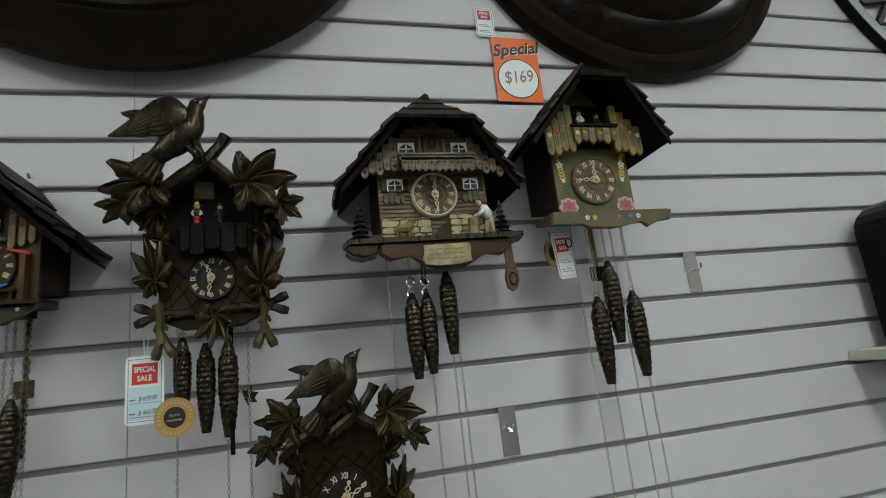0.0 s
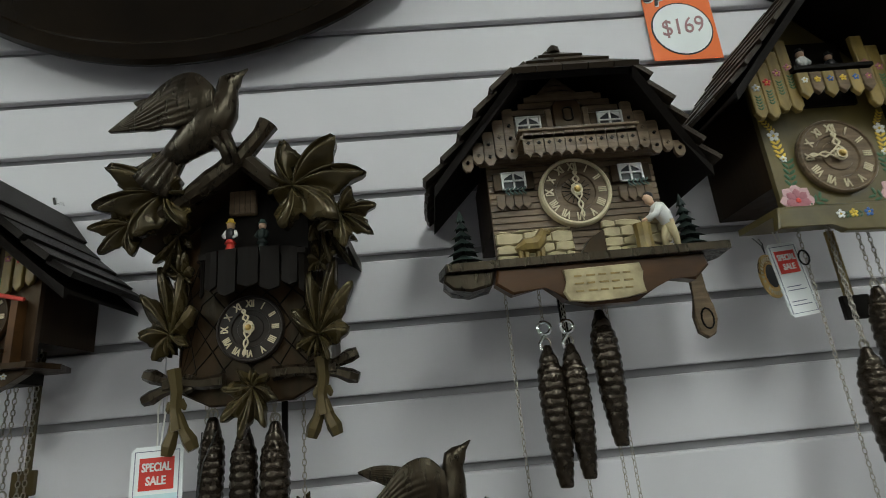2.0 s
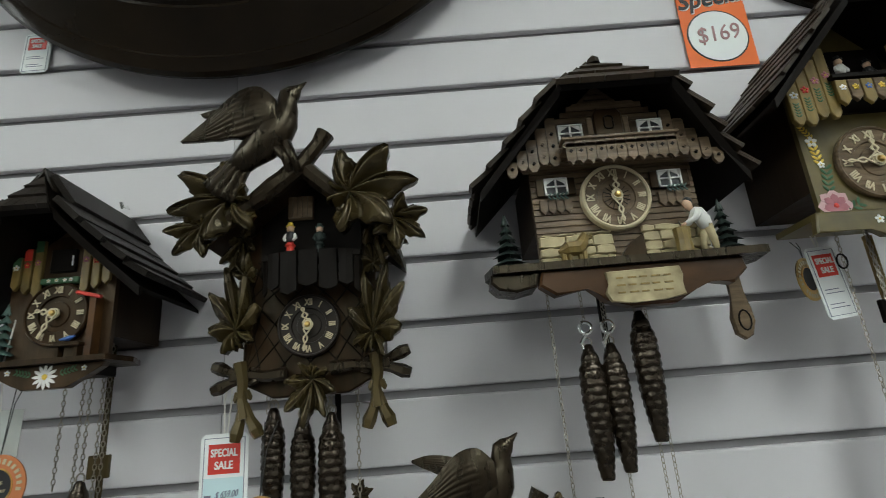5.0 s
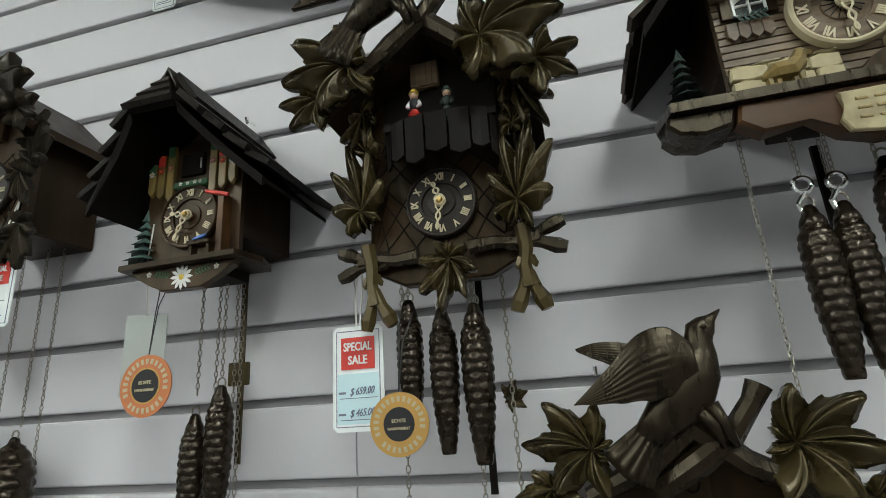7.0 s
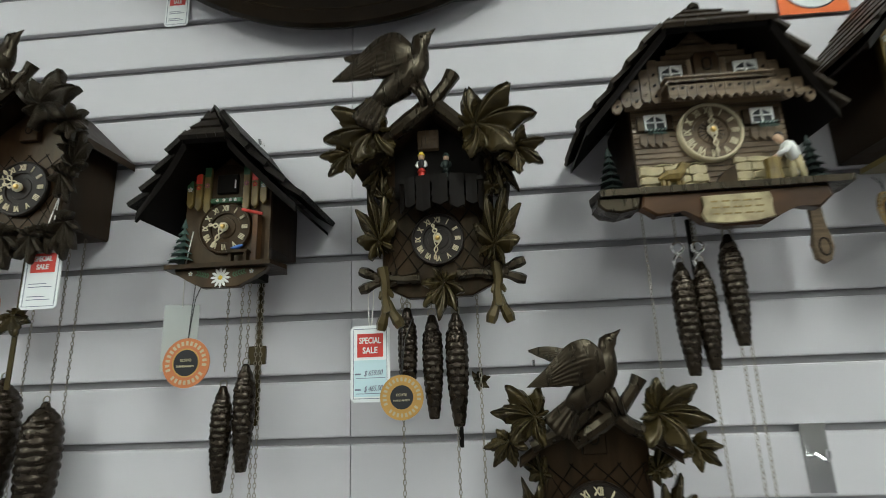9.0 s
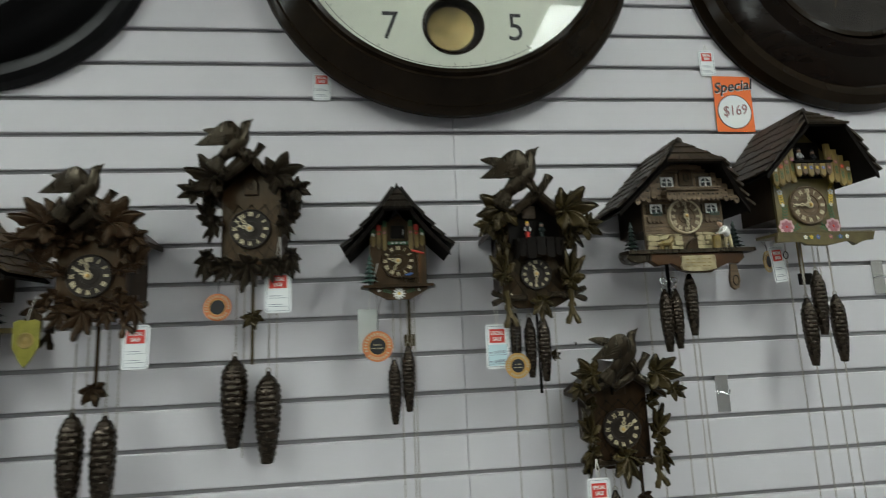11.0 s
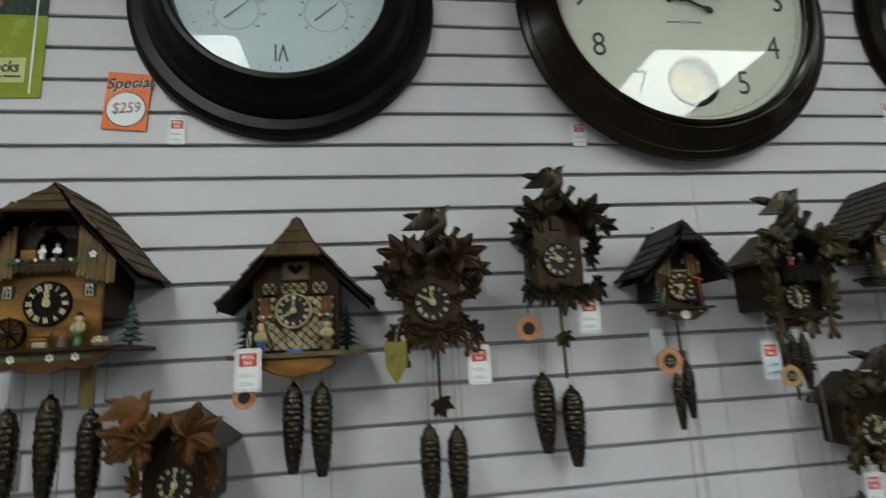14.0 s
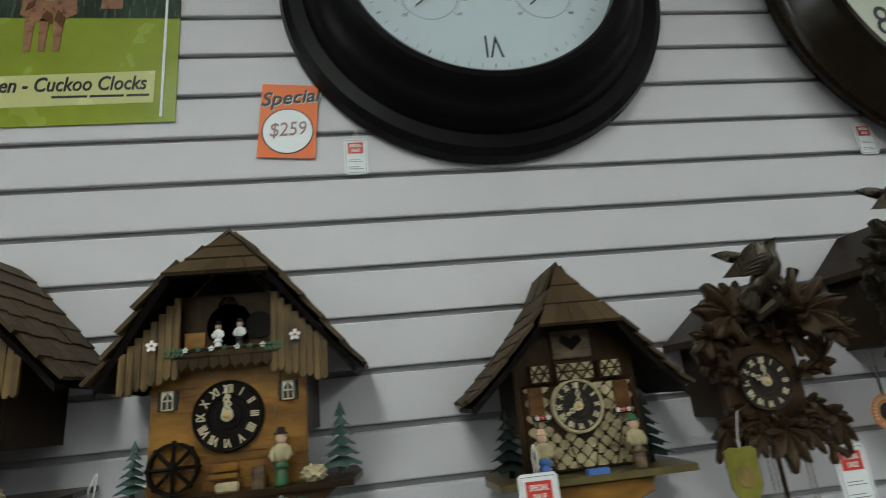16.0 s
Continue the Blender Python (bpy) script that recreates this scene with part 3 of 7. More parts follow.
def woodcutter(parent, x, y, z, h):
    """A carved man bent over a chopping block to his left: one plain mesh."""
    bm = bmesh.new()

    def limb(slot, points, radii, n=8):
        before = set(bm.faces)
        tube(bm, [(a * h, b * h, c * h) for a, b, c in points], [q * h for q in radii], n)
        for f in set(bm.faces) - before:
            f.material_index = slot
    for a, b in ((0.13, -0.03), (-0.03, 0.05)):
        limb(0, [(a, b, 0), (a * 0.9, b, 0.20), (0.06, b * 0.6, 0.46)], [0.045, 0.060, 0.085])
        limb(3, [(a + 0.03, b, 0.02), (a - 0.08, b - 0.02, 0.025)], [0.040, 0.030], 6)
    limb(1, [(0.06, 0, 0.42), (0.02, 0, 0.56), (-0.07, 0, 0.70), (-0.12, 0, 0.76)], [0.095, 0.120, 0.125, 0.06], 10)
    limb(2, [(-0.13, 0, 0.76), (-0.17, 0, 0.82), (-0.20, 0, 0.90), (-0.19, 0, 0.95)], [0.04, 0.070, 0.070, 0.03], 10)
    limb(3, [(-0.17, 0.01, 0.89), (-0.165, 0.01, 0.95), (-0.16, 0.01, 0.985)], [0.080, 0.072, 0.02], 10)
    for b in (-0.11, 0.10):
        limb(1, [(-0.07, b, 0.70), (-0.16, b * 1.1, 0.56), (-0.30, b * 0.6, 0.50)], [0.058, 0.050, 0.040])
        limb(2, [(-0.30, b * 0.6, 0.50), (-0.37, b * 0.4, 0.47)], [0.034, 0.020], 6)
    limb(3, [(-0.34, -0.02, 0.44), (-0.40, -0.02, 0.56)], [0.016, 0.012], 5)
    ob = part("figurine", bm, None, parent, "small painted woodcutter in white shirt bent over block", smooth=True)
    for m in (CREAM, WHITE, SKIN, INK):
        ob.data.materials.append(m)
    ob.location = (x, y, z)
    return ob


def fir(parent, x, y, z, h, material, r=0.3):
    """A carved fir: a stem with flat, ragged, drooping tiers that grow smaller upwards."""
    bm = bmesh.new()
    lathe(bm, [(0.05 * h, 0), (0.035 * h, 0.3 * h), (0.02 * h, 0.9 * h)], 8)
    for i in range(6):
        z0, rad = h * (0.13 + 0.135 * i), h * r * (1.0 - 0.145 * i)
        n = 14
        top = bm.verts.new((0, 0, z0 + h * (0.13 if i < 5 else 0.20)))
        low = [bm.verts.new((math.cos(2 * math.pi * k / n) * rad * (1 if k % 2 else 0.74), math.sin(2 * math.pi * k / n) * rad * (1 if k % 2 else 0.74), z0 - (0.035 * h if k % 2 else 0.0))) for k in range(n)]
        under = bm.verts.new((0, 0, z0 + 0.045 * h))
        for k in range(n):
            bm.faces.new((top, low[k], low[(k + 1) % n]))
            bm.faces.new((under, low[(k + 1) % n], low[k]))
    ob = part("fir_tree", bm, material, parent)
    ob.location = (x, y, z)
    return ob


def flower(parent, x, y, z, r, petal, heart, n=6):
    bm = bmesh.new()
    for i in range(n):
        a = 2 * math.pi * i / n
        m = pose(0, 0, 0, 0, math.degrees(a), 0) @ Matrix.Translation((0, 0, r * 0.58)) @ Matrix.Diagonal((r * (0.36 if n < 9 else 0.15), 0.0007, r * 0.44, 1))
        bmesh.ops.create_icosphere(bm, subdivisions=1, radius=1, matrix=m)
    f = part("flower", bm, petal, parent)
    f.location = (x, y, z)
    bm = bmesh.new()
    bmesh.ops.create_icosphere(bm, subdivisions=1, radius=1, matrix=Matrix.Diagonal((r * 0.25, 0.0014, r * 0.25, 1)))
    part("flower_heart", bm, heart, f)
    return f


def sprig(parent, x, y, z, length, ang, material):
    """A painted spray of small leaves."""
    bm = bmesh.new()
    for i in range(5):
        t = (i + 0.6) / 5
        for sgn in (-1, 1):
            m = pose(0, 0, length * t, 0, sgn * 45, 0) @ Matrix.Translation((0, 0, length * 0.14)) @ Matrix.Diagonal((length * 0.06, 0.0005, length * 0.15, 1))
            bmesh.ops.create_icosphere(bm, subdivisions=1, radius=1, matrix=m)
    ob = part("painted_sprig", bm, material, parent)
    ob.matrix_basis = pose(x, y, z, 0, ang, 0)


def string(parent, points, material=None, r=0.0007):
    return part("string", atube(points, r, 5), material or CORD, parent)


def sale_tag(x, y, z, drop=0.03, rz=0, tilt=0, w=0.043, h=0.074, prices=(), label="white swing tag with red special sale panel", lower=None):
    """A hanging price tag, z at its middle; drop: length of its string."""
    t = thing("price_tag", x, y, z, label, "price tag", "sale tags", rz=rz, ry=tilt)
    c = 0.0035
    rim = [(-w / 2 + c, -h / 2), (w / 2 - c, -h / 2), (w / 2, -h / 2 + c), (w / 2, h / 2 - c), (w / 2 - c, h / 2), (-w / 2 + c, h / 2), (-w / 2, h / 2 - c), (-w / 2, -h / 2 + c)]
    part("card", aprism(rim, -0.0005, 0.0005), CARD, t)
    k = 0.86
    bm = bmesh.new()
    for x0, x1, z0, z1 in ((-w / 2 * k, w / 2 * k, h / 2 * 0.9, h / 2 * 0.915), (-w / 2 * k, w / 2 * k, -h / 2 * 0.915, -h / 2 * 0.9), (-w / 2 * k, -w / 2 * k + 0.0005, -h / 2 * 0.9, h / 2 * 0.9), (w / 2 * k - 0.0005, w / 2 * k, -h / 2 * 0.9, h / 2 * 0.9)):
        box(bm, x0, x1, -0.0009, -0.0005, z0, z1)
    part("border_line", bm, GREY_INK, t)
    part("price_field", abox(-w * 0.41, w * 0.41, -0.0008, -0.0005, -h * 0.43, h * 0.04), lower or BLUE_CARD, t)
    rp = part("red_panel", abox(-w * 0.33, w * 0.33, -0.0010, -0.0005, h * 0.08, h * 0.39), RED, t, "red panel with white lettering")
    write("lettering", "SPECIAL", h * 0.115, WHITE, rp, pose(0, -0.0013, h * 0.295) @ Matrix.Diagonal((0.72, 1, 1, 1)), bold=0.0002)
    write("lettering", "SALE", h * 0.115, WHITE, rp, pose(0, -0.0013, h * 0.165) @ Matrix.Diagonal((0.84, 1, 1, 1)), bold=0.0002)
    if prices:
        for i, p in enumerate(prices):
            write("handwriting", p, h * 0.098, GREY_INK, t, pose(w * 0.07, -0.0012, -h * (0.13 + 0.2 * i), 0, -3, 0) @ Matrix.Diagonal((0.72, 1, 1, 1)), shear=0.4)
            part("price_rule", abox(-w * 0.36, w * 0.38, -0.0011, -0.0008, -h * (0.195 + 0.2 * i), -h * (0.188 + 0.2 * i)), GREY_INK, t)
            part("print_line", abox(-w * 0.38, -w * 0.24, -0.0011, -0.0008, -h * (0.15 + 0.2 * i), -h * (0.13 + 0.2 * i)), GREY_INK, t)
    else:
        bm = bmesh.new()
        for i, zz in enumerate((-0.10, -0.15, -0.30, -0.35)):
            box(bm, -w * 0.32, w * (0.30 if i % 2 else 0.16), -0.0011, -0.0008, h * zz - 0.0004, h * zz + 0.0004)
        part("print_line", bm, GREY_INK, t)
    if drop:
        string(t, [(-0.001, 0, h * 0.44), (-0.0025, 0.001, h * 0.5 + drop * 0.5), (0.001, 0.006, h * 0.5 + drop)])
        string(t, [(0.001, 0, h * 0.44), (0.0035, 0.001, h * 0.5 + drop * 0.45), (0.002, 0.006, h * 0.5 + drop)])
    return t


def medallion(x, y, z, r, ring, drop=0.05, rz=0, readable=False, label="round paper maker's medallion hanging on a thread"):
    t = thing("medallion", x, y, z, label, "hang tag", "maker's medallions", rz=rz)
    part("disc", lathe(bmesh.new(), [(r, 0.0006), (r, -0.0006), (0, -0.0006)], 40, "y"), ring, t)
    part("band", lathe(bmesh.new(), [(r * 0.58, -0.0005), (r * 0.58, -0.0012), (r * 0.53, -0.0012), (r * 0.53, -0.0005)], 40, "y"), GOLD_FOIL, t, "thin gold ring")
    c = part("centre", lathe(bmesh.new(), [(r * 0.53, -0.0006), (r * 0.53, -0.0010), (0, -0.0010)], 32, "y"), INK, t, "black centre with gold lettering")
    if readable:
        write("lettering", "ECHTE", r * 0.16, BONE, c, pose(0, -0.0016, r * 0.1))
        write("lettering", "HANDARBEIT", r * 0.125, BONE, c, pose(0, -0.0016, -r * 0.14))
    bm = bmesh.new()
    for i in range(26):
        a = 2 * math.pi * i / 26
        if i % 9 == 8:
            continue
        m = pose(0, -0.0009, 0, 0, math.degrees(a), 0) @ Matrix.Translation((0, 0, r * 0.79)) @ Matrix.Diagonal((r * 0.10, 0.0005, r * 0.17, 1))
        bmesh.ops.create_cube(bm, size=1, matrix=m)
    part("print_mark", bm, BONE, t)
    if drop:
        string(t, [(0, 0, r * 0.95), (0.001, 0.002, r + drop * 0.5), (0, 0.008, r + drop)], INK, 0.0005)
        string(t, [(0, 0, r * 0.95), (0.004, 0.002, r + drop * 0.6), (0.012, 0.008, r + drop)], INK, 0.0005)
    return t


def pendulum(parent, x, y, z, length, material, bob_z=None, bob="leaf", bob_r=0.014):
    p = part("pendulum", abox(x - 0.0028, x + 0.0028, y - 0.0012, y + 0.0012, z - length, z + 0.034), material, parent)
    bz = bob_z if bob_z is not None else z - length * 0.75
    if bob == "leaf":
        o = leaf(p, x, y - 0.004, bz + bob_r * 0.5, bob_r * 1.3, 180, material, "vine", seed=5)
        o.name = "bob"
    elif bob == "block":
        part("bob", abox(x - bob_r, x + bob_r, y - 0.006, y - 0.001, bz - bob_r, bz + bob_r, 0.001), material, p)
    return p


# ---- carved clocks ----
def carved_clock(x, z, depth, dial_r, hour, minute, main, leafs, label, head, upper, sides, bottom, lower=(), body=(0.055, -0.07, 0.075), roof=0.12, dancers=False, lattice=True, numeral=None, plate=None, door=None, hub=None):
    """A carved cuckoo clock. head: (x, z, height) of the bird; upper, sides, bottom, lower: leaves (x, z, size, angle)."""
    t = thing("cuckoo_clock", x, 0, z, label, "cuckoo clock", "cuckoo clocks on the wall")
    bw, z0, z1 = body
    front = -depth
    part("case", abox(-bw + 0.004, bw - 0.004, front + 0.016, -0.001, z0 + 0.034, z1, 0.002), CASEWOOD, t)
    face = [(-bw, z0 + 0.01), (-bw * 0.55, z0 - 0.004), (bw * 0.55, z0 - 0.004), (bw, z0 + 0.01), (bw, z1), (0, z1 + bw * 0.85), (-bw, z1)]
    fp = part("front_panel", aprism(face, front + 0.006, front + 0.018, 0.0015), main, t)
    if lattice:
        bm = bmesh.new()
        for k in range(-4, 5):
            for s in (-1, 1):
                tube(bm, [(k * 0.024 - s * 0.05, front + 0.0058, (z0 + z1) / 2 - 0.05), (k * 0.024 + s * 0.004, front + 0.0058, (z0 + z1) / 2 + 0.010), (k * 0.024 + s * 0.05, front + 0.0058, (z0 + z1) / 2 + 0.05)], 0.0007, 4)
        for v in bm.verts:
            v.co.x = max(-bw * 0.95, min(bw * 0.95, v.co.x))
            v.co.z = max(z0 + 0.004, min(z1, v.co.z))
        part("lattice_line", bm, SHADOWWOOD, fp)
    # gable roof boards
    hw = bw + 0.022
    for s in (-1, 1):
        bm = bmesh.new()
        prism(bm, [(0, roof + 0.012), (s * hw, z1 - 0.006), (s * hw, z1 - 0.016), (0, roof)], front - 0.030, -0.001, 0.002)
        part("roof_board", bm, CASEWOOD, t)
    # cuckoo door
    dz = door if door is not None else z1 + 0.006
    if dancers:
        # No real recess: a flat black panel carries the stage's depth shade.
        part("stage", aprism([(-0.046, 0.050), (0.050, 0.050), (0.050, 0.100), (0.002, 0.140), (-0.046, 0.100)], front + 0.002, front + 0.0058), SHADOWWOOD, t, "flat panel painted black as the shade of a stage recess")
        dr = part("cuckoo_door", abox(-0.019, 0.005, front - 0.004, front + 0.002, 0.103, 0.127, 0.001), GREYWOOD, t)
        for k in range(5):
            part("door_board", abox(-0.0185 + 0.0048 * k, -0.0145 + 0.0048 * k, front - 0.0052, front - 0.004, 0.104, 0.126), GREYWOOD, dr)
        for k in range(7):
            a0, a1 = math.pi * (0.06 + 0.88 * k / 7), math.pi * (0.06 + 0.88 * (k + 0.9) / 7)
            bm = bmesh.new()
            wave = (0.0, 0.004, -0.002, 0.004, 0.0, 0.004, -0.002)[k]
            rim = []
            for zz in (0.064, 0.052, 0.040, 0.029 + wave):
                for a in (a0, (a0 + a1) / 2, a1):
                    rim.append((0.007 - 0.047 * math.cos(a), front - 0.004 - 0.024 * math.sin(a) ** 0.7, zz - (0.003 if a not in (a0, a1) and zz < 0.034 else 0)))
            fv = [bm.verts.new(v) for v in rim]
            bv = [bm.verts.new((v[0], v[1] + 0.0030, v[2])) for v in rim]
            for i in range(3):
                for j in range(2):
                    q = (i * 3 + j, i * 3 + j + 1, i * 3 + j + 4, i * 3 + j + 3)
                    bm.faces.new([fv[c] for c in q])
                    bm.faces.new([bv[c] for c in q[::-1]])
            ring_ = [0, 1, 2, 5, 8, 11, 10, 9, 6, 3]
            for c, d2 in zip(ring_, ring_[1:] + ring_[:1]):
                bm.faces.new((fv[c], fv[d2], bv[d2], bv[c]))
            part("balcony_slat", bm, SHADOWWOOD, t)
        part("balcony_floor", aprism([(-0.038, 0.058), (0.052, 0.058), (0.052, 0.063), (-0.038, 0.063)], front - 0.020, front + 0.004), SHADOWWOOD, t)
        figure(t, -0.014, front - 0.013, 0.063, 0.033, WHITE, RED, YELLOW, label="painted dancer doll with red skirt and yellow hat", vest=INK)
        figure(t, 0.013, front - 0.011, 0.063, 0.031, FIR, FIR, FIR_PALE, label="painted dancer doll in dull green")
    else:
        dr = part("cuckoo_door", aprism([(-0.012, dz - 0.015), (0.012, dz - 0.015), (0.012, dz + 0.008), (0.006, dz + 0.016), (-0.006, dz + 0.016), (-0.012, dz + 0.008)], front - 0.001, front + 0.007, 0.001), main, t)
        part("carved_knot", atube([(0.0045 * math.sin(a), front - 0.0016, dz + 0.0055 * math.cos(a)) for a in [i * math.pi / 6 for i in range(13)]], 0.0008, 5), SHADOWWOOD, dr)
    dial(t, 0, front + 0.004, 0, dial_r, hour, minute, plate or DIAL_DARK, numeral or BONE, hub=hub)
    hx, hz, hk = head
    dark = WALNUT if leafs is not REDWOOD else REDWOOD
    bird(t, hx, front - 0.044, hz, hk, dark)
    part("branch", atube([(hx - 0.052 * hk, front - 0.030, hz - 0.105 * hk), (hx - 0.026 * hk, front - 0.036, hz - 0.088 * hk), (hx - 0.006 * hk, front - 0.038, hz - 0.074 * hk), (hx + 0.008 * hk, front - 0.038, hz - 0.056 * hk), (hx + 0.014 * hk, front - 0.038, hz - 0.046 * hk)], [0.007 * hk, 0.0085 * hk, 0.0070 * hk, 0.0062 * hk, 0.0078 * hk], 9), dark, t)
    for s in (-1, 1):
        part("ridge_branch", atube([(0.0, front - 0.034, roof + 0.006), (s * bw * 0.5, front - 0.036, (roof + z1) / 2 + 0.002), (s * (bw + 0.010), front - 0.034, z1 + 0.004)], [0.009, 0.008, 0.006], 8), dark, t)
    for i, (lx, lz, R, ang) in enumerate(upper):
        leaf(t, lx, front - 0.034 - 0.004 * (i % 2), lz, R, ang, leafs, "vine", tilt=-6, seed=1 + i, slim=0.92, yaw=(-10, 10)[lx < 0])
    for i, (lx, lz, R, ang) in enumerate(sides):
        leaf(t, lx, front - 0.006, lz, R, ang, leafs, "fan", tilt=-4, seed=3 + i % 2, slim=0.64)
    for lx, lz, R, ang in bottom:
        leaf(t, lx, front - 0.008, lz, R, ang, leafs, "fan", tilt=8, seed=7, slim=0.86)
    for i, (ax, az, bx, bz) in enumerate(lower):
        d = Vector((bx - ax, 0, bz - az))
        nrm, dn, L = Vector((-d.z, 0, d.x)).normalized(), d.normalized(), d.length
        yy = front - 0.002 - 0.004 * (i % 2)
        at = lambda u, v=0.0: (ax + dn.x * u + nrm.x * v, yy, az + dn.z * u + nrm.z * v)
        bm = atube([at(0), at(L * 0.30, 0.0010), at(L * 0.52, -0.0012), at(L * 0.80)], [0.0062, 0.0050, 0.0046, 0.0064], 6)
        for s in (-1, 1):
            tube(bm, [at(L * 0.60, s * 0.0012), at(L * 0.82, s * 0.0044), at(L * 0.97, s * 0.0084), at(L + 0.005, s * 0.0106)], [0.0036, 0.0046, 0.0062, 0.0046], 6)
            tube(bm, [at(L * 0.42, s * 0.0035), at(L * 0.52, s * 0.0062), at(L * 0.56, s * 0.0066)], [0.0030, 0.0026, 0.0008], 5)
        part("carved_stem", bm, dark if i % 2 == 0 else leafs, t)
    return t

# ---- chalet clocks ----
BOARD = {}


def roof_piece(parent, name, p0, p1, y0, y1, thick, material, seed):
    """One shingle or board from p0 (upper) to p1 (lower) in x and z, between depths y0 and y1."""
    d = Vector((p1[0] - p0[0], 0, p1[1] - p0[1]))
    L = d.length
    d.normalize()
    n = Vector((-d.z, 0, d.x))
    if n.z < 0:
        n = -n
    if "unit" not in BOARD:
        bm = abox(0, 1, 0, 1, 0, 1)
        me = bpy.data.meshes.new("shingle")
        bmesh.ops.recalc_face_normals(bm, faces=bm.faces)
        bm.to_mesh(me)
        bm.free()
        BOARD["unit"] = me
    key = material.name
    if key not in BOARD:
        BOARD[key] = BOARD["unit"].copy()
        BOARD[key].materials.append(material)
    ob = place(name, BOARD[key], material, parent)
    rnd = random.Random(seed)
    lift = thick * rnd.uniform(0.9, 1.3)
    m = Matrix(((d.x * L, 0, n.x * thick, p0[0] + n.x * 0.0005), (0, y1 - y0, 0, y0), (d.z * L, 0, n.z * thick, p0[1] + n.z * 0.0005), (0, 0, 0, 1)))
    ob.matrix_basis = m
    ob.location = ob.location + n * lift * 0.6
    return ob


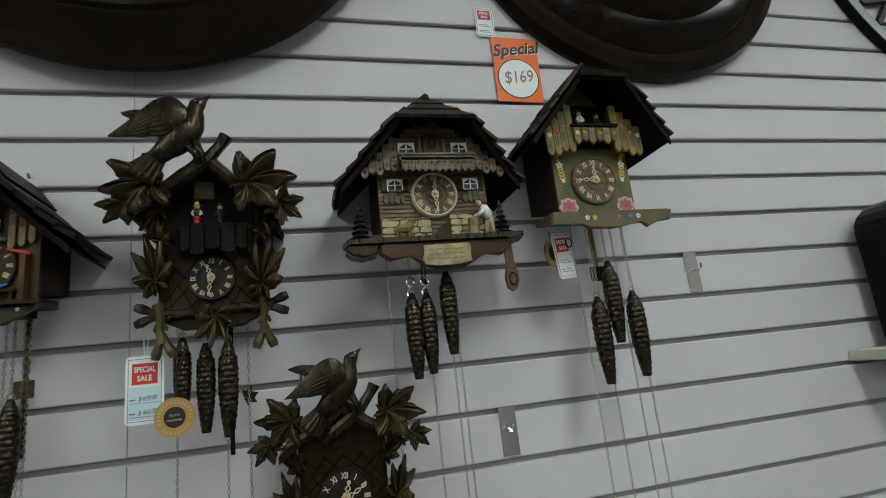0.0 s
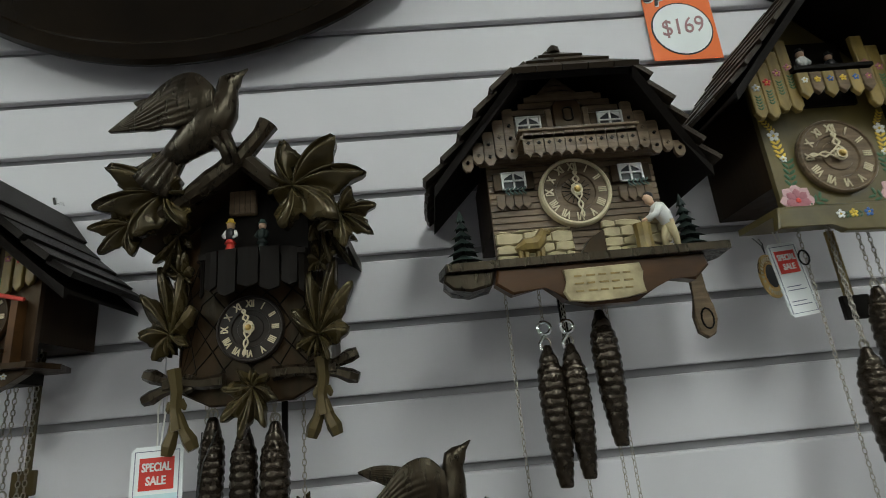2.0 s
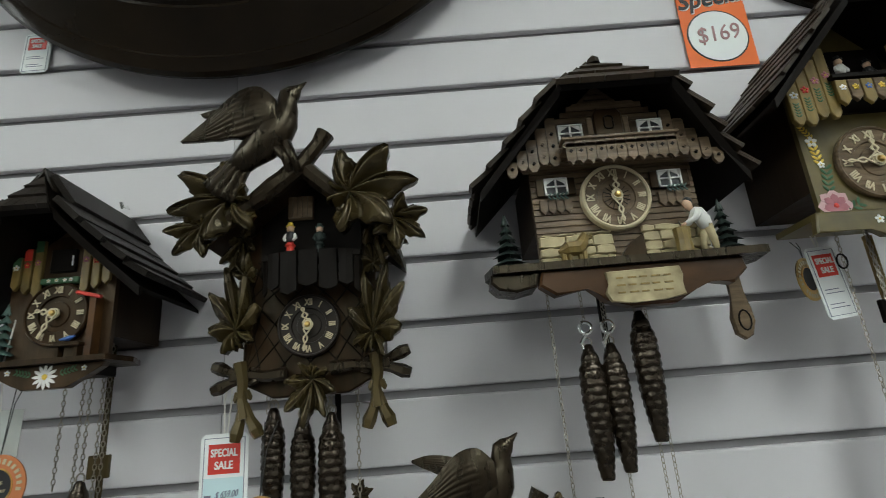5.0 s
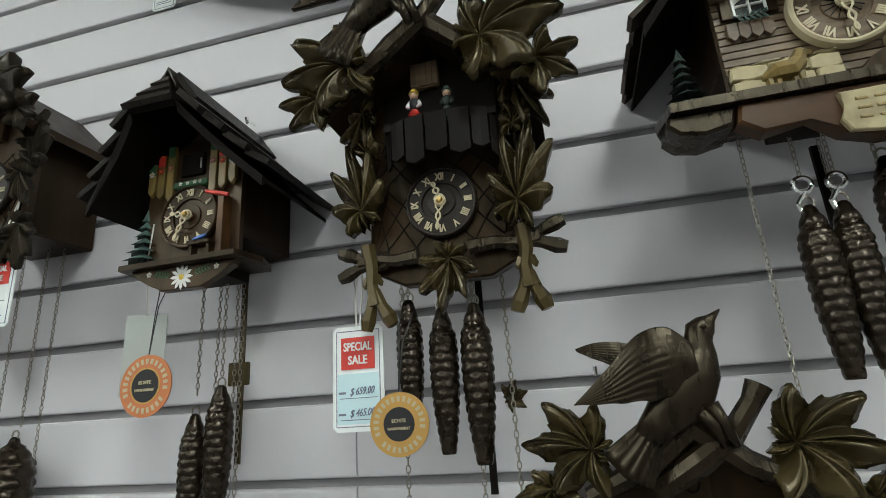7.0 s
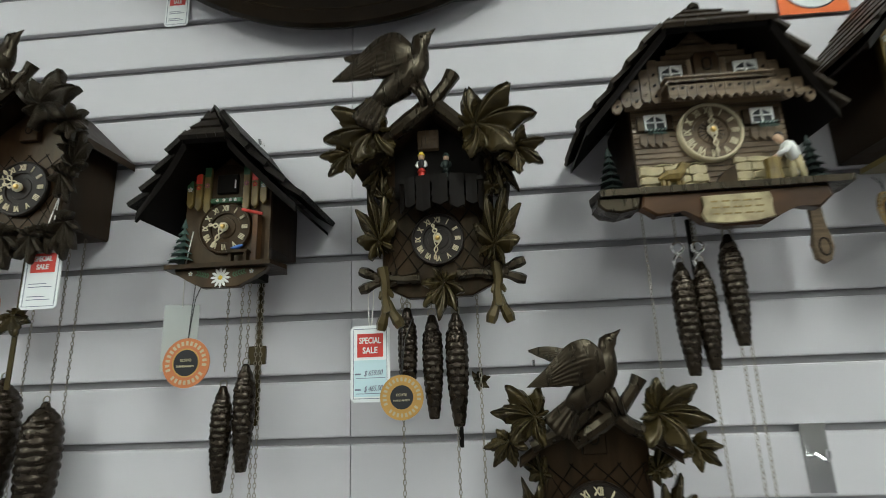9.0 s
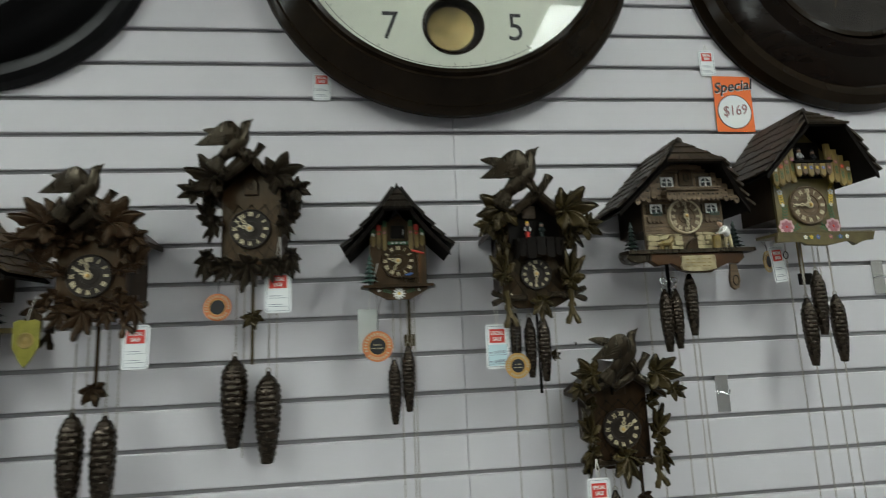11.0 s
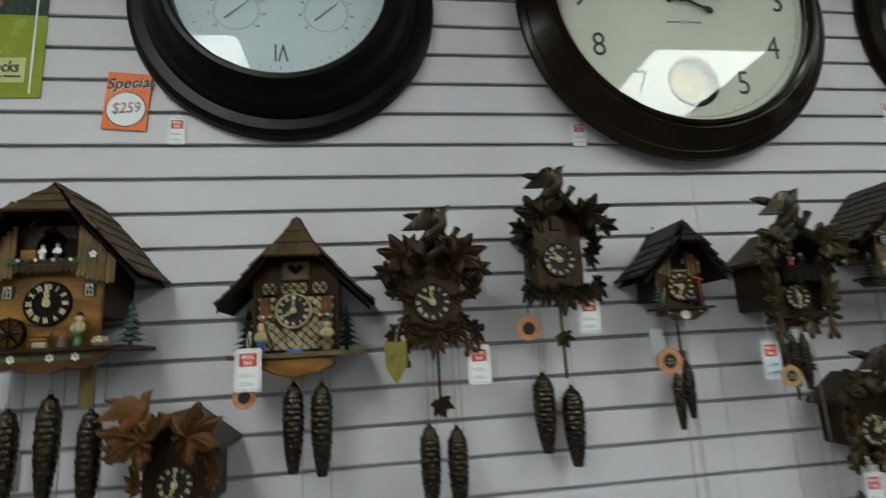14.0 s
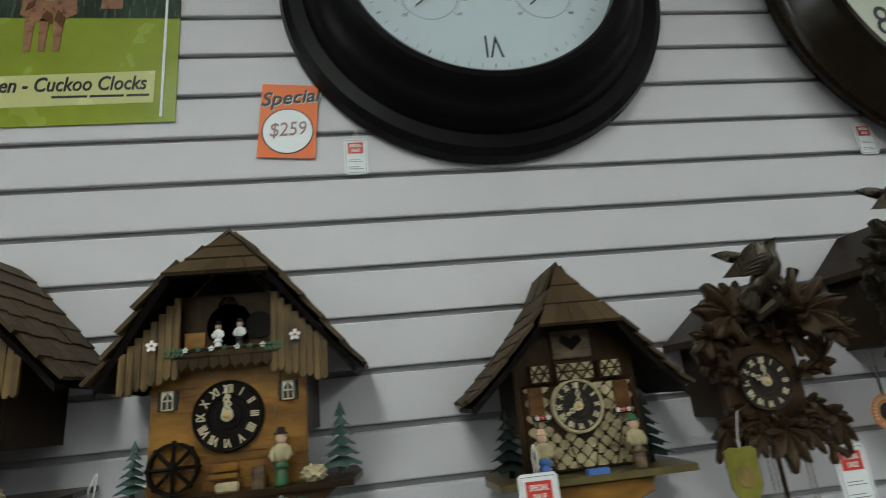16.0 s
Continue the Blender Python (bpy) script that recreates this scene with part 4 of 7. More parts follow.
def chalet_roof(t, hw, peak, eave, front, rows, per_row, material, under, hip=None, flare=0.0, rake=0.0, thick=0.004):
    """Two stepped slopes, with a hipped gable end where hip = (half width, height, setback)."""
    rnd = random.Random(int(hw * 1e4))
    high = hip[1] if hip else peak

    def back(z):
        return rake * max(0.0, min(1.0, (high - z) / (high - eave)))

    def raked(bm):
        for v in bm.verts:
            if v.co.y < front + 0.01:
                v.co.y += back(v.co.z)
        return bm

    def slope(u):
        x = hw * u
        z = peak + (eave - peak) * (u ** (1 - flare) if flare else u)
        return x, z
    deck = 0.004
    for s in (-1, 1):
        pts = [slope(i / 8) for i in range(9)]
        if hip:
            pts = [(hip[0], peak + (eave - peak) * (hip[0] / hw) ** (1 - flare))] + [p for p in pts if p[0] > hip[0] + 0.004]
        top = [(s * a, b) for a, b in pts]
        low = [(s * a, b - deck) for a, b in pts]
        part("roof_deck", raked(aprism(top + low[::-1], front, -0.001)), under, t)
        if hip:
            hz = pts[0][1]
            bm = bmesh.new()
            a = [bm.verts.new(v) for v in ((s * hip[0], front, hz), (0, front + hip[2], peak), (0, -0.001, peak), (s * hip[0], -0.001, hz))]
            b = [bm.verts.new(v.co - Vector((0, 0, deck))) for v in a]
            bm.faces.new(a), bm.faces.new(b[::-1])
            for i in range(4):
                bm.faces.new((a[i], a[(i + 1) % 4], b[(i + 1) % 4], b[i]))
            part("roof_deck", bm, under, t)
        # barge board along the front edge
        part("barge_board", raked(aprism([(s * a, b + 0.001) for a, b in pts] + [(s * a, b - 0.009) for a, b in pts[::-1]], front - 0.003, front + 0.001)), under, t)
        for i in range(rows):
            u0, u1 = i / rows, min(1.04, (i + 1.22) / rows)
            a, b = slope(u0), slope(min(1, u1))
            if u1 > 1:
                b = (hw * u1, b[1] + (b[1] - a[1]) * 0.1)
            y0 = front - 0.004 + back((a[1] + b[1]) / 2)
            if hip and a[1] > hip[1]:
                y0 = front + hip[2] * (a[1] - hip[1]) / (peak - hip[1])
            a2 = (a[0], a[1] + 0.0008)
            b2 = (b[0], b[1] + thick * 0.9)
            n = per_row
            for k in range(n):
                ya = y0 + (-0.001 - y0) * k / n
                yb = y0 + (-0.001 - y0) * (k + 1) / n - (0.0006 if k < n - 1 else 0)
                j = rnd.uniform(-0.002, 0.002) if n > 1 else 0
                roof_piece(t, "shingle" if n > 1 else "roof_board", (s * a2[0], a2[1]), (s * (b2[0] + j), b2[1] - j), ya, yb, thick, material, i * 31 + k)
    r0 = front + (hip[2] if hip else 0) - 0.004
    steps = 5 if per_row > 1 else 1
    for i in range(steps):
        ya = r0 + (-0.001 - r0) * i / steps
        yb = r0 + (-0.001 - r0) * (i + 1) / steps - 0.0006
        g = thick * 1.5
        drop = (peak - slope(0.010 / hw)[1])
        part("ridge_cap", aprism([(0, peak + g + 0.003), (-0.011, peak - drop + g), (-0.011, peak - drop + g - 0.003), (0, peak + g - 0.001), (0.011, peak - drop + g - 0.003), (0.011, peak - drop + g)], ya, yb), material, t)
    if hip:
        nrow = 3
        hz = peak + (eave - peak) * (hip[0] / hw) ** (1 - flare)
        bm = bmesh.new()
        a = [bm.verts.new(v) for v in ((-hip[0], front, hz), (hip[0], front, hz), (0, front + hip[2], peak))]
        b = [bm.verts.new(v.co + Vector((0, 0.004, -0.004))) for v in a]
        bm.faces.new(a), bm.faces.new(b[::-1])
        for i in range(3):
            bm.faces.new((a[i], a[(i + 1) % 3], b[(i + 1) % 3], b[i]))
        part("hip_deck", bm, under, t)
        for i in range(nrow):
            v0, v1 = i / nrow, min(1.0, (i + 1.25) / nrow) + (0.10 if i == nrow - 1 else 0)
            za, zb = peak + (hz - peak) * v0, peak + (hz - peak) * v1
            ya, yb = front + hip[2] * (1 - v0), front + hip[2] * (1 - v1)
            wa, wb = hip[0] * v0, hip[0] * v1
            n = 1 + i * 2
            for k in range(n):
                f0, f1 = -1 + 2 * k / n, -1 + 2 * (k + 1) / n - 0.02
                bm = bmesh.new()
                quad = [(wa * f0, ya, za), (wa * f1 + 0.0004, ya, za), (wb * f1, yb, zb), (wb * f0, yb, zb)]
                off = Vector((0, -0.0035, 0.0035))
                base = Vector((0, -0.001, 0.002))
                lo = [bm.verts.new(Vector(q) + base) for q in quad]
                hi = [bm.verts.new(Vector(q) + base + off * (1.0 if m > 1 else 0.4)) for m, q in enumerate(quad)]
                bm.faces.new(lo), bm.faces.new(hi[::-1])
                for m in range(4):
                    bm.faces.new((lo[m], lo[(m + 1) % 4], hi[(m + 1) % 4], hi[m]))
                part("shingle", bm, material, t)


def gable_body(t, bw, z0, front, hw, peak, eave, material, siding=0, label=""):
    """A house front that reaches up under the roof, and its sides back to the wall."""
    def under(x):
        return peak + (eave - peak) * abs(x) / hw - 0.010
    out = [(-bw, z0), (bw, z0), (bw, under(bw)), (0, under(0)), (-bw, under(bw))]
    b = part("house_front", aprism(out, front, front + 0.006), material, t, label)
    part("house_case", abox(-bw + 0.001, bw - 0.001, front + 0.006, -0.001, max(z0, -0.024), under(bw) - 0.002), SHADOWWOOD if material is SHADOWWOOD else CASEWOOD, t, "dark wooden case sides")
    if siding:
        n = int((under(0) - z0) / siding)
        for i in range(n):
            za = z0 + i * siding
            zm = za + siding
            wid = bw if zm < under(bw) else max(0.004, (peak - 0.010 - zm) / (peak - eave) * hw)
            part("board", abox(-min(bw, wid), min(bw, wid), front - 0.0018, front, za + 0.0006, zm - 0.0006), material, b)
    return b


def slat_curtain(t, x0, x1, front, top0, top1, low, n, material, name="hanging_slat"):
    """A row of pointed upright boards under the roof."""
    for i in range(n):
        u = (i + 0.5) / n
        xc, w = x0 + (x1 - x0) * u, abs(x1 - x0) / n * 0.46
        zt = top0 + (top1 - top0) * u
        zl = low[0] + (low[1] - low[0]) * u + (0.003 if i % 2 else 0)
        part(name, aprism([(xc - w, zt), (xc - w, zl + w), (xc - w * 0.4, zl), (xc + w * 0.4, zl), (xc + w, zl + w), (xc + w, zt)], front - 0.003 - (0.001 if i % 2 else 0), front), material, t)


def window(t, x, z, w, h, front, shutter, frame_mat=None):
    f = part("window", abox(x - w / 2, x + w / 2, front - 0.003, front, z - h / 2, z + h / 2), INK, t, "small painted window")
    bm = bmesh.new()
    for x0, x1, z0, z1 in ((-1, 1, 0.86, 1), (-1, 1, -1, -0.86), (-1, -0.86, -1, 1), (0.86, 1, -1, 1), (-0.07, 0.07, -0.86, 0.86), (-0.86, 0.86, -0.07, 0.07)):
        box(bm, x + x0 * w / 2, x + x1 * w / 2, front - 0.0048, front - 0.003, z + z0 * h / 2, z + z1 * h / 2)
    part("window_frame", bm, frame_mat or WHITE, f)
    for s in (-1, 1):
        part("curtain", aprism([(x + s * w * 0.42, z + h * 0.42), (x + s * w * 0.06, z + h * 0.42), (x + s * w * 0.36, z + h * 0.18), (x + s * w * 0.42, z + h * 0.02)], front - 0.0038, front - 0.0031), WHITE, f)
        part("shutter", abox(x + s * w * 0.5 + (0 if s > 0 else -w * 0.34), x + s * w * 0.5 + (w * 0.34 if s > 0 else 0), front - 0.0036, front, z - h / 2, z + h / 2, 0.0006), shutter, f)


def balcony(t, x0, x1, z, h, front, material, n, fret=True):
    part("balcony_rail", abox(x0 - 0.003, x1 + 0.003, front - 0.016, front, z + h - 0.003, z + h, 0.0006), material, t)
    for i in range(n):
        u = (i + 0.5) / n
        xc, w = x0 + (x1 - x0) * u, (x1 - x0) / n * 0.47
        part("baluster", aprism([(xc - w, z + h - 0.003), (xc - w, z + w), (xc - w * 0.5, z + w * 0.8), (xc, z), (xc + w * 0.5, z + w * 0.8), (xc + w, z + w), (xc + w, z + h - 0.003)], front - 0.014, front - 0.011), material, t)
    if fret:
        bm = bmesh.new()
        for i in range(n):
            xc = x0 + (x1 - x0) * (i + 0.5) / n
            r = (x1 - x0) / n * 0.2
            prism(bm, [(xc - r, z + h * 0.5), (xc, z + h * 0.5 - r), (xc + r, z + h * 0.5), (xc, z + h * 0.5 + r)], front - 0.0146, front - 0.0139)
        part("fretwork", bm, SHADOWWOOD, t)


def ledge(t, x0, x1, z, front, material, thick=0.006, scallop=None, scallop_material=None, low=0.03, dx=0.0, deep=True):
    rear = -0.001 if deep else front + 0.034
    mid = (front - 0.032 + rear) / 2
    out = [(x0, front - 0.03), (x1, front - 0.034), (x1 + 0.006, mid), (x1 - 0.006, rear), (x0 + 0.006, rear), (x0 - 0.006, mid)]
    bm = bmesh.new()
    a = [bm.verts.new((px, py, z)) for px, py in out]
    b = [bm.verts.new((px, py, z - thick)) for px, py in out]
    bm.faces.new(a), bm.faces.new(b[::-1])
    for i in range(len(out)):
        j = (i + 1) % len(out)
        bm.faces.new((a[i], a[j], b[j], b[i]))
    part("ledge", bm, material, t)
    if scallop:
        out = [(x0 + (x1 - x0) * (0.08 + 0.84 * u) + dx, z - thick - low * v) for u, v in scallop]
        part("apron", aprism([(x0 + (x1 - x0) * 0.06 + dx, z - thick), ] + out + [(x1 - (x1 - x0) * 0.06 + dx, z - thick)], front - 0.022, front - 0.012, 0.001), scallop_material or material, t)
        part("clock_base", abox(x0 * 0.55, x1 * 0.55, front - 0.012, front + 0.03, z - thick - low * 0.45, z - thick), SHADOWWOOD, t)


def stones(t, x0, x1, z0, z1, front, material, seed=2):
    """Rough pale stones of a painted wall, each its own piece."""
    rnd = random.Random(seed)
    z = z0
    r = 0
    while z < z1 - 0.002:
        h = min(z1 - z, rnd.uniform(0.009, 0.012))
        x = x0 + (r % 2) * -0.003
        while x < x1:
            w = rnd.uniform(0.012, 0.026)
            a, b = max(x0, x), min(x1, x + w - 0.0004)
            if b - a > 0.003:
                j = [rnd.uniform(0.0, 0.0016) for _ in range(4)]
                part("stone", aprism([(a, z + j[0]), ((a + b) / 2, z - 0.0004), (b, z + j[1]), (b - j[2] * 0.3, z + h - 0.0004 - j[2]), ((a + b) / 2 - 0.002, z + h + 0.0003), (a + 0.0004, z + h - 0.0004 - j[3])], front - 0.004 - rnd.uniform(0, 0.0016), front, 0.0009), material, t)
            x += w
        z += h
        r += 1

# ---- the five carved clocks ----
b = carved_clock(-0.305, 1.486, 0.116, 0.0272, -18, 188, BROWN, OLIVE, "dark carved cuckoo clock with bird, vine leaves and dancers", (0.009, 0.228, 1.18),
                 [(-0.060, 0.114, 0.056, -92), (0.048, 0.110, 0.062, 72), (-0.088, 0.090, 0.034, -132), (0.086, 0.084, 0.036, 124)],
                 [(-0.062, -0.002, 0.060, -6), (0.060, -0.012, 0.066, 10), (0.066, 0.092, 0.052, 158), (-0.060, 0.086, 0.040, 194), (0.062, 0.052, 0.034, 16), (-0.056, 0.048, 0.030, -20)],
                 [(0.006, -0.050, 0.044, 180)],
                 [(0.020, -0.040, 0.086, -0.039), (0.061, -0.030, 0.062, -0.088), (-0.020, -0.042, -0.080, -0.042), (-0.060, -0.030, -0.052, -0.090)],
                 body=(0.062, -0.058, 0.088), roof=0.140, dancers=True)
for wx, wz, ln in ((-0.039, -0.080, 0.092), (-0.012, -0.089, 0.098), (0.014, -0.088, 0.107)):
    chain(b, wx, -0.090, -0.026, 0.05)
    weight(-0.305 + wx, -0.090, 1.486 + wz, ln)
for cx, ln in ((-0.045, 0.42), (0.012, 0.55), (0.038, 0.55)):
    chain(b, cx, -0.088, -0.055, ln)
pendulum(b, 0.013, -0.055, -0.06, 0.160, SHADOWWOOD, bob="block", bob_r=0.001)
leaf(b, 0.034, -0.076, -0.150, 0.016, 90, OLIVE, seed=5)

e = carved_clock(-0.156, 1.199, 0.088, 0.034, 14, 62, BROWN, OLIVE, "dark carved cuckoo clock with bird and vine leaves", (0.028, 0.181, 1.0),
                 [(-0.060, 0.102, 0.044, -72), (0.054, 0.102, 0.050, 84), (-0.086, 0.080, 0.028, -135), (0.086, 0.072, 0.026, 128)],
                 [(-0.062, -0.008, 0.052, -10), (0.064, -0.008, 0.052, 12), (-0.062, -0.036, 0.046, 196), (0.066, -0.036, 0.046, 164), (-0.056, 0.046, 0.036, -30), (0.056, 0.046, 0.036, 32)],
                 [(0.0, -0.046, 0.056, 180)],
                 [(0.02, -0.056, 0.078, -0.058), (0.056, -0.050, 0.064, -0.098), (-0.02, -0.056, -0.076, -0.060)], body=(0.055, -0.066, 0.070), roof=0.108)
for wx, wz in ((-0.040, -0.120), (-0.012, -0.110)):
    chain(e, wx, -0.06, -0.06, -wz - 0.045)
    weight(-0.156 + wx, -0.06, 1.199 + wz - 0.014, 0.11)
    chain(e, wx + 0.015, -0.055, -0.06, 0.45)
pendulum(e, 0.046, -0.050, -0.06, 0.10, BROWN, bob_r=0.016)

zc = carved_clock(-0.819, 1.585, 0.100, 0.034, 285, 318, UMBER, WALNUT, "dark walnut carved cuckoo clock with bird and leaves", (0.014, 0.190, 1.0),
                  [(-0.050, 0.084, 0.054, -64), (0.050, 0.086, 0.054, 60), (-0.084, 0.064, 0.032, -112), (0.086, 0.064, 0.032, 112)],
                  [(-0.072, 0.020, 0.044, -6), (0.074, 0.020, 0.044, 8), (-0.072, -0.050, 0.046, 188), (0.074, -0.050, 0.046, 174), (-0.062, 0.050, 0.036, -30), (0.062, 0.050, 0.036, 30), (-0.058, 0.012, 0.040, 200), (0.060, 0.012, 0.040, 160), (-0.050, -0.062, 0.036, 222), (0.050, -0.062, 0.036, 138)],
                  [(0.0, -0.066, 0.056, 180), (-0.034, -0.066, 0.040, 205), (0.034, -0.066, 0.040, 155)], body=(0.052, -0.080, 0.072), roof=0.126)
for wx, wz, ln in ((-0.040, -0.226, 0.150), (0.020, -0.256, 0.150)):
    chain(zc, wx, -0.034, -0.075, -wz - 0.084)
    weight(-0.819 + wx, -0.038, 1.585 + wz - 0.010, ln, fat=1.35)
    chain(zc, wx + 0.012, -0.024, -0.075, 0.33)
pendulum(zc, 0.0, -0.075, -0.075, 0.165, OLIVE, bob_z=-0.165, bob_r=0.022)

yc = carved_clock(-1.087, 1.508, 0.100, 0.036, 300, 352, UMBER, UMBER, "reddish brown carved cuckoo clock with bird and leaves", (0.038, 0.187, 1.02),
                  [(-0.052, 0.086, 0.058, -66), (0.050, 0.084, 0.058, 62), (-0.086, 0.060, 0.034, -108), (0.084, 0.060, 0.034, 112), (-0.040, 0.100, 0.034, -16), (0.036, 0.104, 0.034, 20)],
                  [(-0.076, 0.022, 0.048, -14), (0.078, 0.018, 0.048, 16), (-0.076, -0.052, 0.050, 194), (0.078, -0.050, 0.048, 168), (-0.055, -0.030, 0.034, 215), (0.055, -0.03, 0.034, 145), (-0.050, 0.060, 0.040, -150), (0.052, 0.058, 0.040, 150), (-0.046, 0.010, 0.036, -70), (0.050, 0.008, 0.036, 72), (-0.030, -0.046, 0.036, 238), (0.034, -0.046, 0.036, 122), (-0.022, 0.056, 0.032, 20), (0.022, 0.056, 0.032, -20)],
                  [(0.0, -0.060, 0.056, 180), (-0.034, -0.062, 0.036, 205), (0.034, -0.062, 0.036, 155)],
                  [(0.05, -0.05, 0.092, -0.060), (0.055, -0.06, 0.070, -0.100), (-0.05, -0.07, -0.062, -0.115)], body=(0.058, -0.075, 0.070), roof=0.118, lattice=False, numeral=BONE)
for wx, wz, ln in ((-0.018, -0.228, 0.150), (0.034, -0.236, 0.150)):
    chain(yc, wx, -0.09, -0.07, -wz - 0.066)
    weight(-1.087 + wx, -0.09, 1.508 + wz - 0.010, ln, fat=1.15)
    chain(yc, wx + 0.014, -0.08, -0.07, 0.40)
pendulum(yc, 0.008, -0.075, -0.07, 0.15, BROWN, bob_z=-0.205, bob_r=0.024)
leaf(yc, 0.008, -0.082, -0.190, 0.030, 180, BROWN, seed=5)

wc = carved_clock(-1.545, 1.216, 0.128, 0.030, 200, 2, BROWN, REDWOOD, "light reddish brown carved cuckoo clock with bird", (-0.024, 0.162, 0.9),
                  [(-0.042, 0.080, 0.070, -62), (0.030, 0.080, 0.066, 48), (-0.080, 0.066, 0.026, -110)],
                  [(-0.060, 0.000, 0.038, -10), (0.062, 0.000, 0.038, 12), (-0.060, -0.055, 0.040, 192), (0.062, -0.055, 0.040, 168), (-0.046, 0.052, 0.036, -140), (0.048, 0.050, 0.036, 140), (-0.044, -0.030, 0.032, 230), (0.046, -0.030, 0.032, 130)],
                  [(0.004, -0.060, 0.054, 180)], [(-0.04, -0.06, -0.058, -0.100)], body=(0.056, -0.078, 0.066), roof=0.108, lattice=False)
for wx in (0.02, 0.045):
    chain(wc, wx, -0.08, -0.07, 0.08)
    weight(-1.545 + wx, -0.08, 1.216 - 0.16, 0.11)

# ---- small painted chalet with boarded roof ----
def small_chalet():
    t = thing("cuckoo_clock", -0.556, 0, 1.520, "small dark brown chalet cuckoo clock with painted flowers", "cuckoo clock", "cuckoo clocks on the wall")
    f = -0.090
    fl = f + 0.014
    chalet_roof(t, 0.094, 0.124, 0.014, -0.154, 5, 1, DARK_SHINGLE, SHADOWWOOD, hip=(0.024, 0.100, 0.020), flare=0.22, rake=0.036, thick=0.006)
    gable_body(t, 0.052, -0.048, f, 0.090, 0.100, 0.024, UMBER)
    dial(t, 0, f - 0.001, 0, 0.030, 282, 205, BROWN, BONE)
    ledge(t, -0.064, 0.062, -0.044, fl, BROWN, 0.005, [(0, 0.2), (0.12, 0.55), (0.22, 0.75), (0.3, 1), (0.7, 1), (0.78, 0.75), (0.88, 0.55), (1, 0.2)], UMBER, 0.022, deep=False)
    part("door_arch", aprism([(-0.025, 0.034)] + [(0.025 * math.cos(a), 0.058 + 0.022 * math.sin(a)) for a in [math.pi - i * math.pi / 10 for i in range(11)]] + [(0.025, 0.034)], f - 0.003, f + 0.001), BROWN, t)
    dr = part("cuckoo_door", abox(-0.013, 0.013, f - 0.006, f - 0.002, 0.042, 0.066, 0.001), SHADOWWOOD, t)
    part("door_knob", atube([(0.010, f - 0.0065, 0.048), (0.0105, f - 0.0072, 0.058)], 0.0008, 5), WHITE, dr)
    part("door_sill", abox(-0.019, 0.019, f - 0.008, f, 0.030, 0.036, 0.001), GREEN, t, "green sill with painted flowers")
    for k in (-0.010, -0.002, 0.006, 0.012):
        flower(t, k, f - 0.0085, 0.033, 0.0022, WHITE, YELLOW, 5)
    for s in (-1, 1):
        for i in range(3):
            xc = s * (0.024 + 0.0105 * i)
            top, low = 0.076 - 0.008 * i, 0.018 + 0.004 * i
            sl = part("hanging_slat", aprism([(xc - 0.004, top), (xc - 0.004, low + 0.005), (xc, low), (xc + 0.004, low + 0.005), (xc + 0.004, top)], f - 0.007, f - 0.003, 0.0005), OCHRE, t)
            sl2 = flower(t, xc, f - 0.0075, (top + low) / 2 + 0.006, 0.0034, (PINK, RED, WHITE)[i], YELLOW, 5)
            part("painted_tip", aprism([(xc - 0.0038, top), (xc - 0.0038, top - 0.012), (xc + 0.0038, top - 0.012), (xc + 0.0038, top)], f - 0.0074, f - 0.0069), GREEN if i != 1 else RED, sl)
    fir(t, -0.052, fl - 0.014, -0.044, 0.060, FIR_PALE, 0.30)
    part("post", abox(0.036, 0.042, f - 0.012, f, -0.044, 0.014), APRON_WOOD, t)
    part("water_spout", atube([(0.024, f - 0.014, 0.018), (0.047, f - 0.012, 0.012)], 0.002, 6), RED, t, "red wooden bar")
    part("bench", abox(0.010, 0.034, f - 0.018, f - 0.006, -0.034, -0.030, 0.0006), BROWN, t)
    for s in (0.013, 0.031):
        part("bench_leg", abox(s - 0.0015, s + 0.0015, f - 0.016, f - 0.008, -0.044, -0.034), BROWN, t)
    part("blue_bird", atube([(0.012, f - 0.012, -0.027), (0.02, f - 0.012, -0.026), (0.026, f - 0.012, -0.024)], [0.001, 0.0026, 0.001], 6), BLUE, t, "tiny blue bird")
    flower(t, 0.0, fl - 0.0225, -0.060, 0.0120, WHITE, YELLOW, 12)
    for s in (-1, 1):
        sprig(t, s * 0.012, fl - 0.0222, -0.058, 0.016, s * 75, GREEN)
        flower(t, s * 0.036, fl - 0.0222, -0.054, 0.003, WHITE, YELLOW, 5)
    for wx, wz, ln in ((-0.012, -0.180, 0.105), (0.014, -0.156, 0.108)):
        chain(t, wx, -0.052, -0.055, -wz - 0.066)
        weight(-0.556 + wx, -0.052, 1.520 + wz - 0.010, ln)
    for cx in (0.002, 0.022, 0.028):
        chain(t, cx, -0.045, -0.055, 0.42)
    pendulum(t, 0.019, -0.030, -0.055, 0.172, OLIVE, bob_z=-0.145, bob="block", bob_r=0.011)


small_chalet()


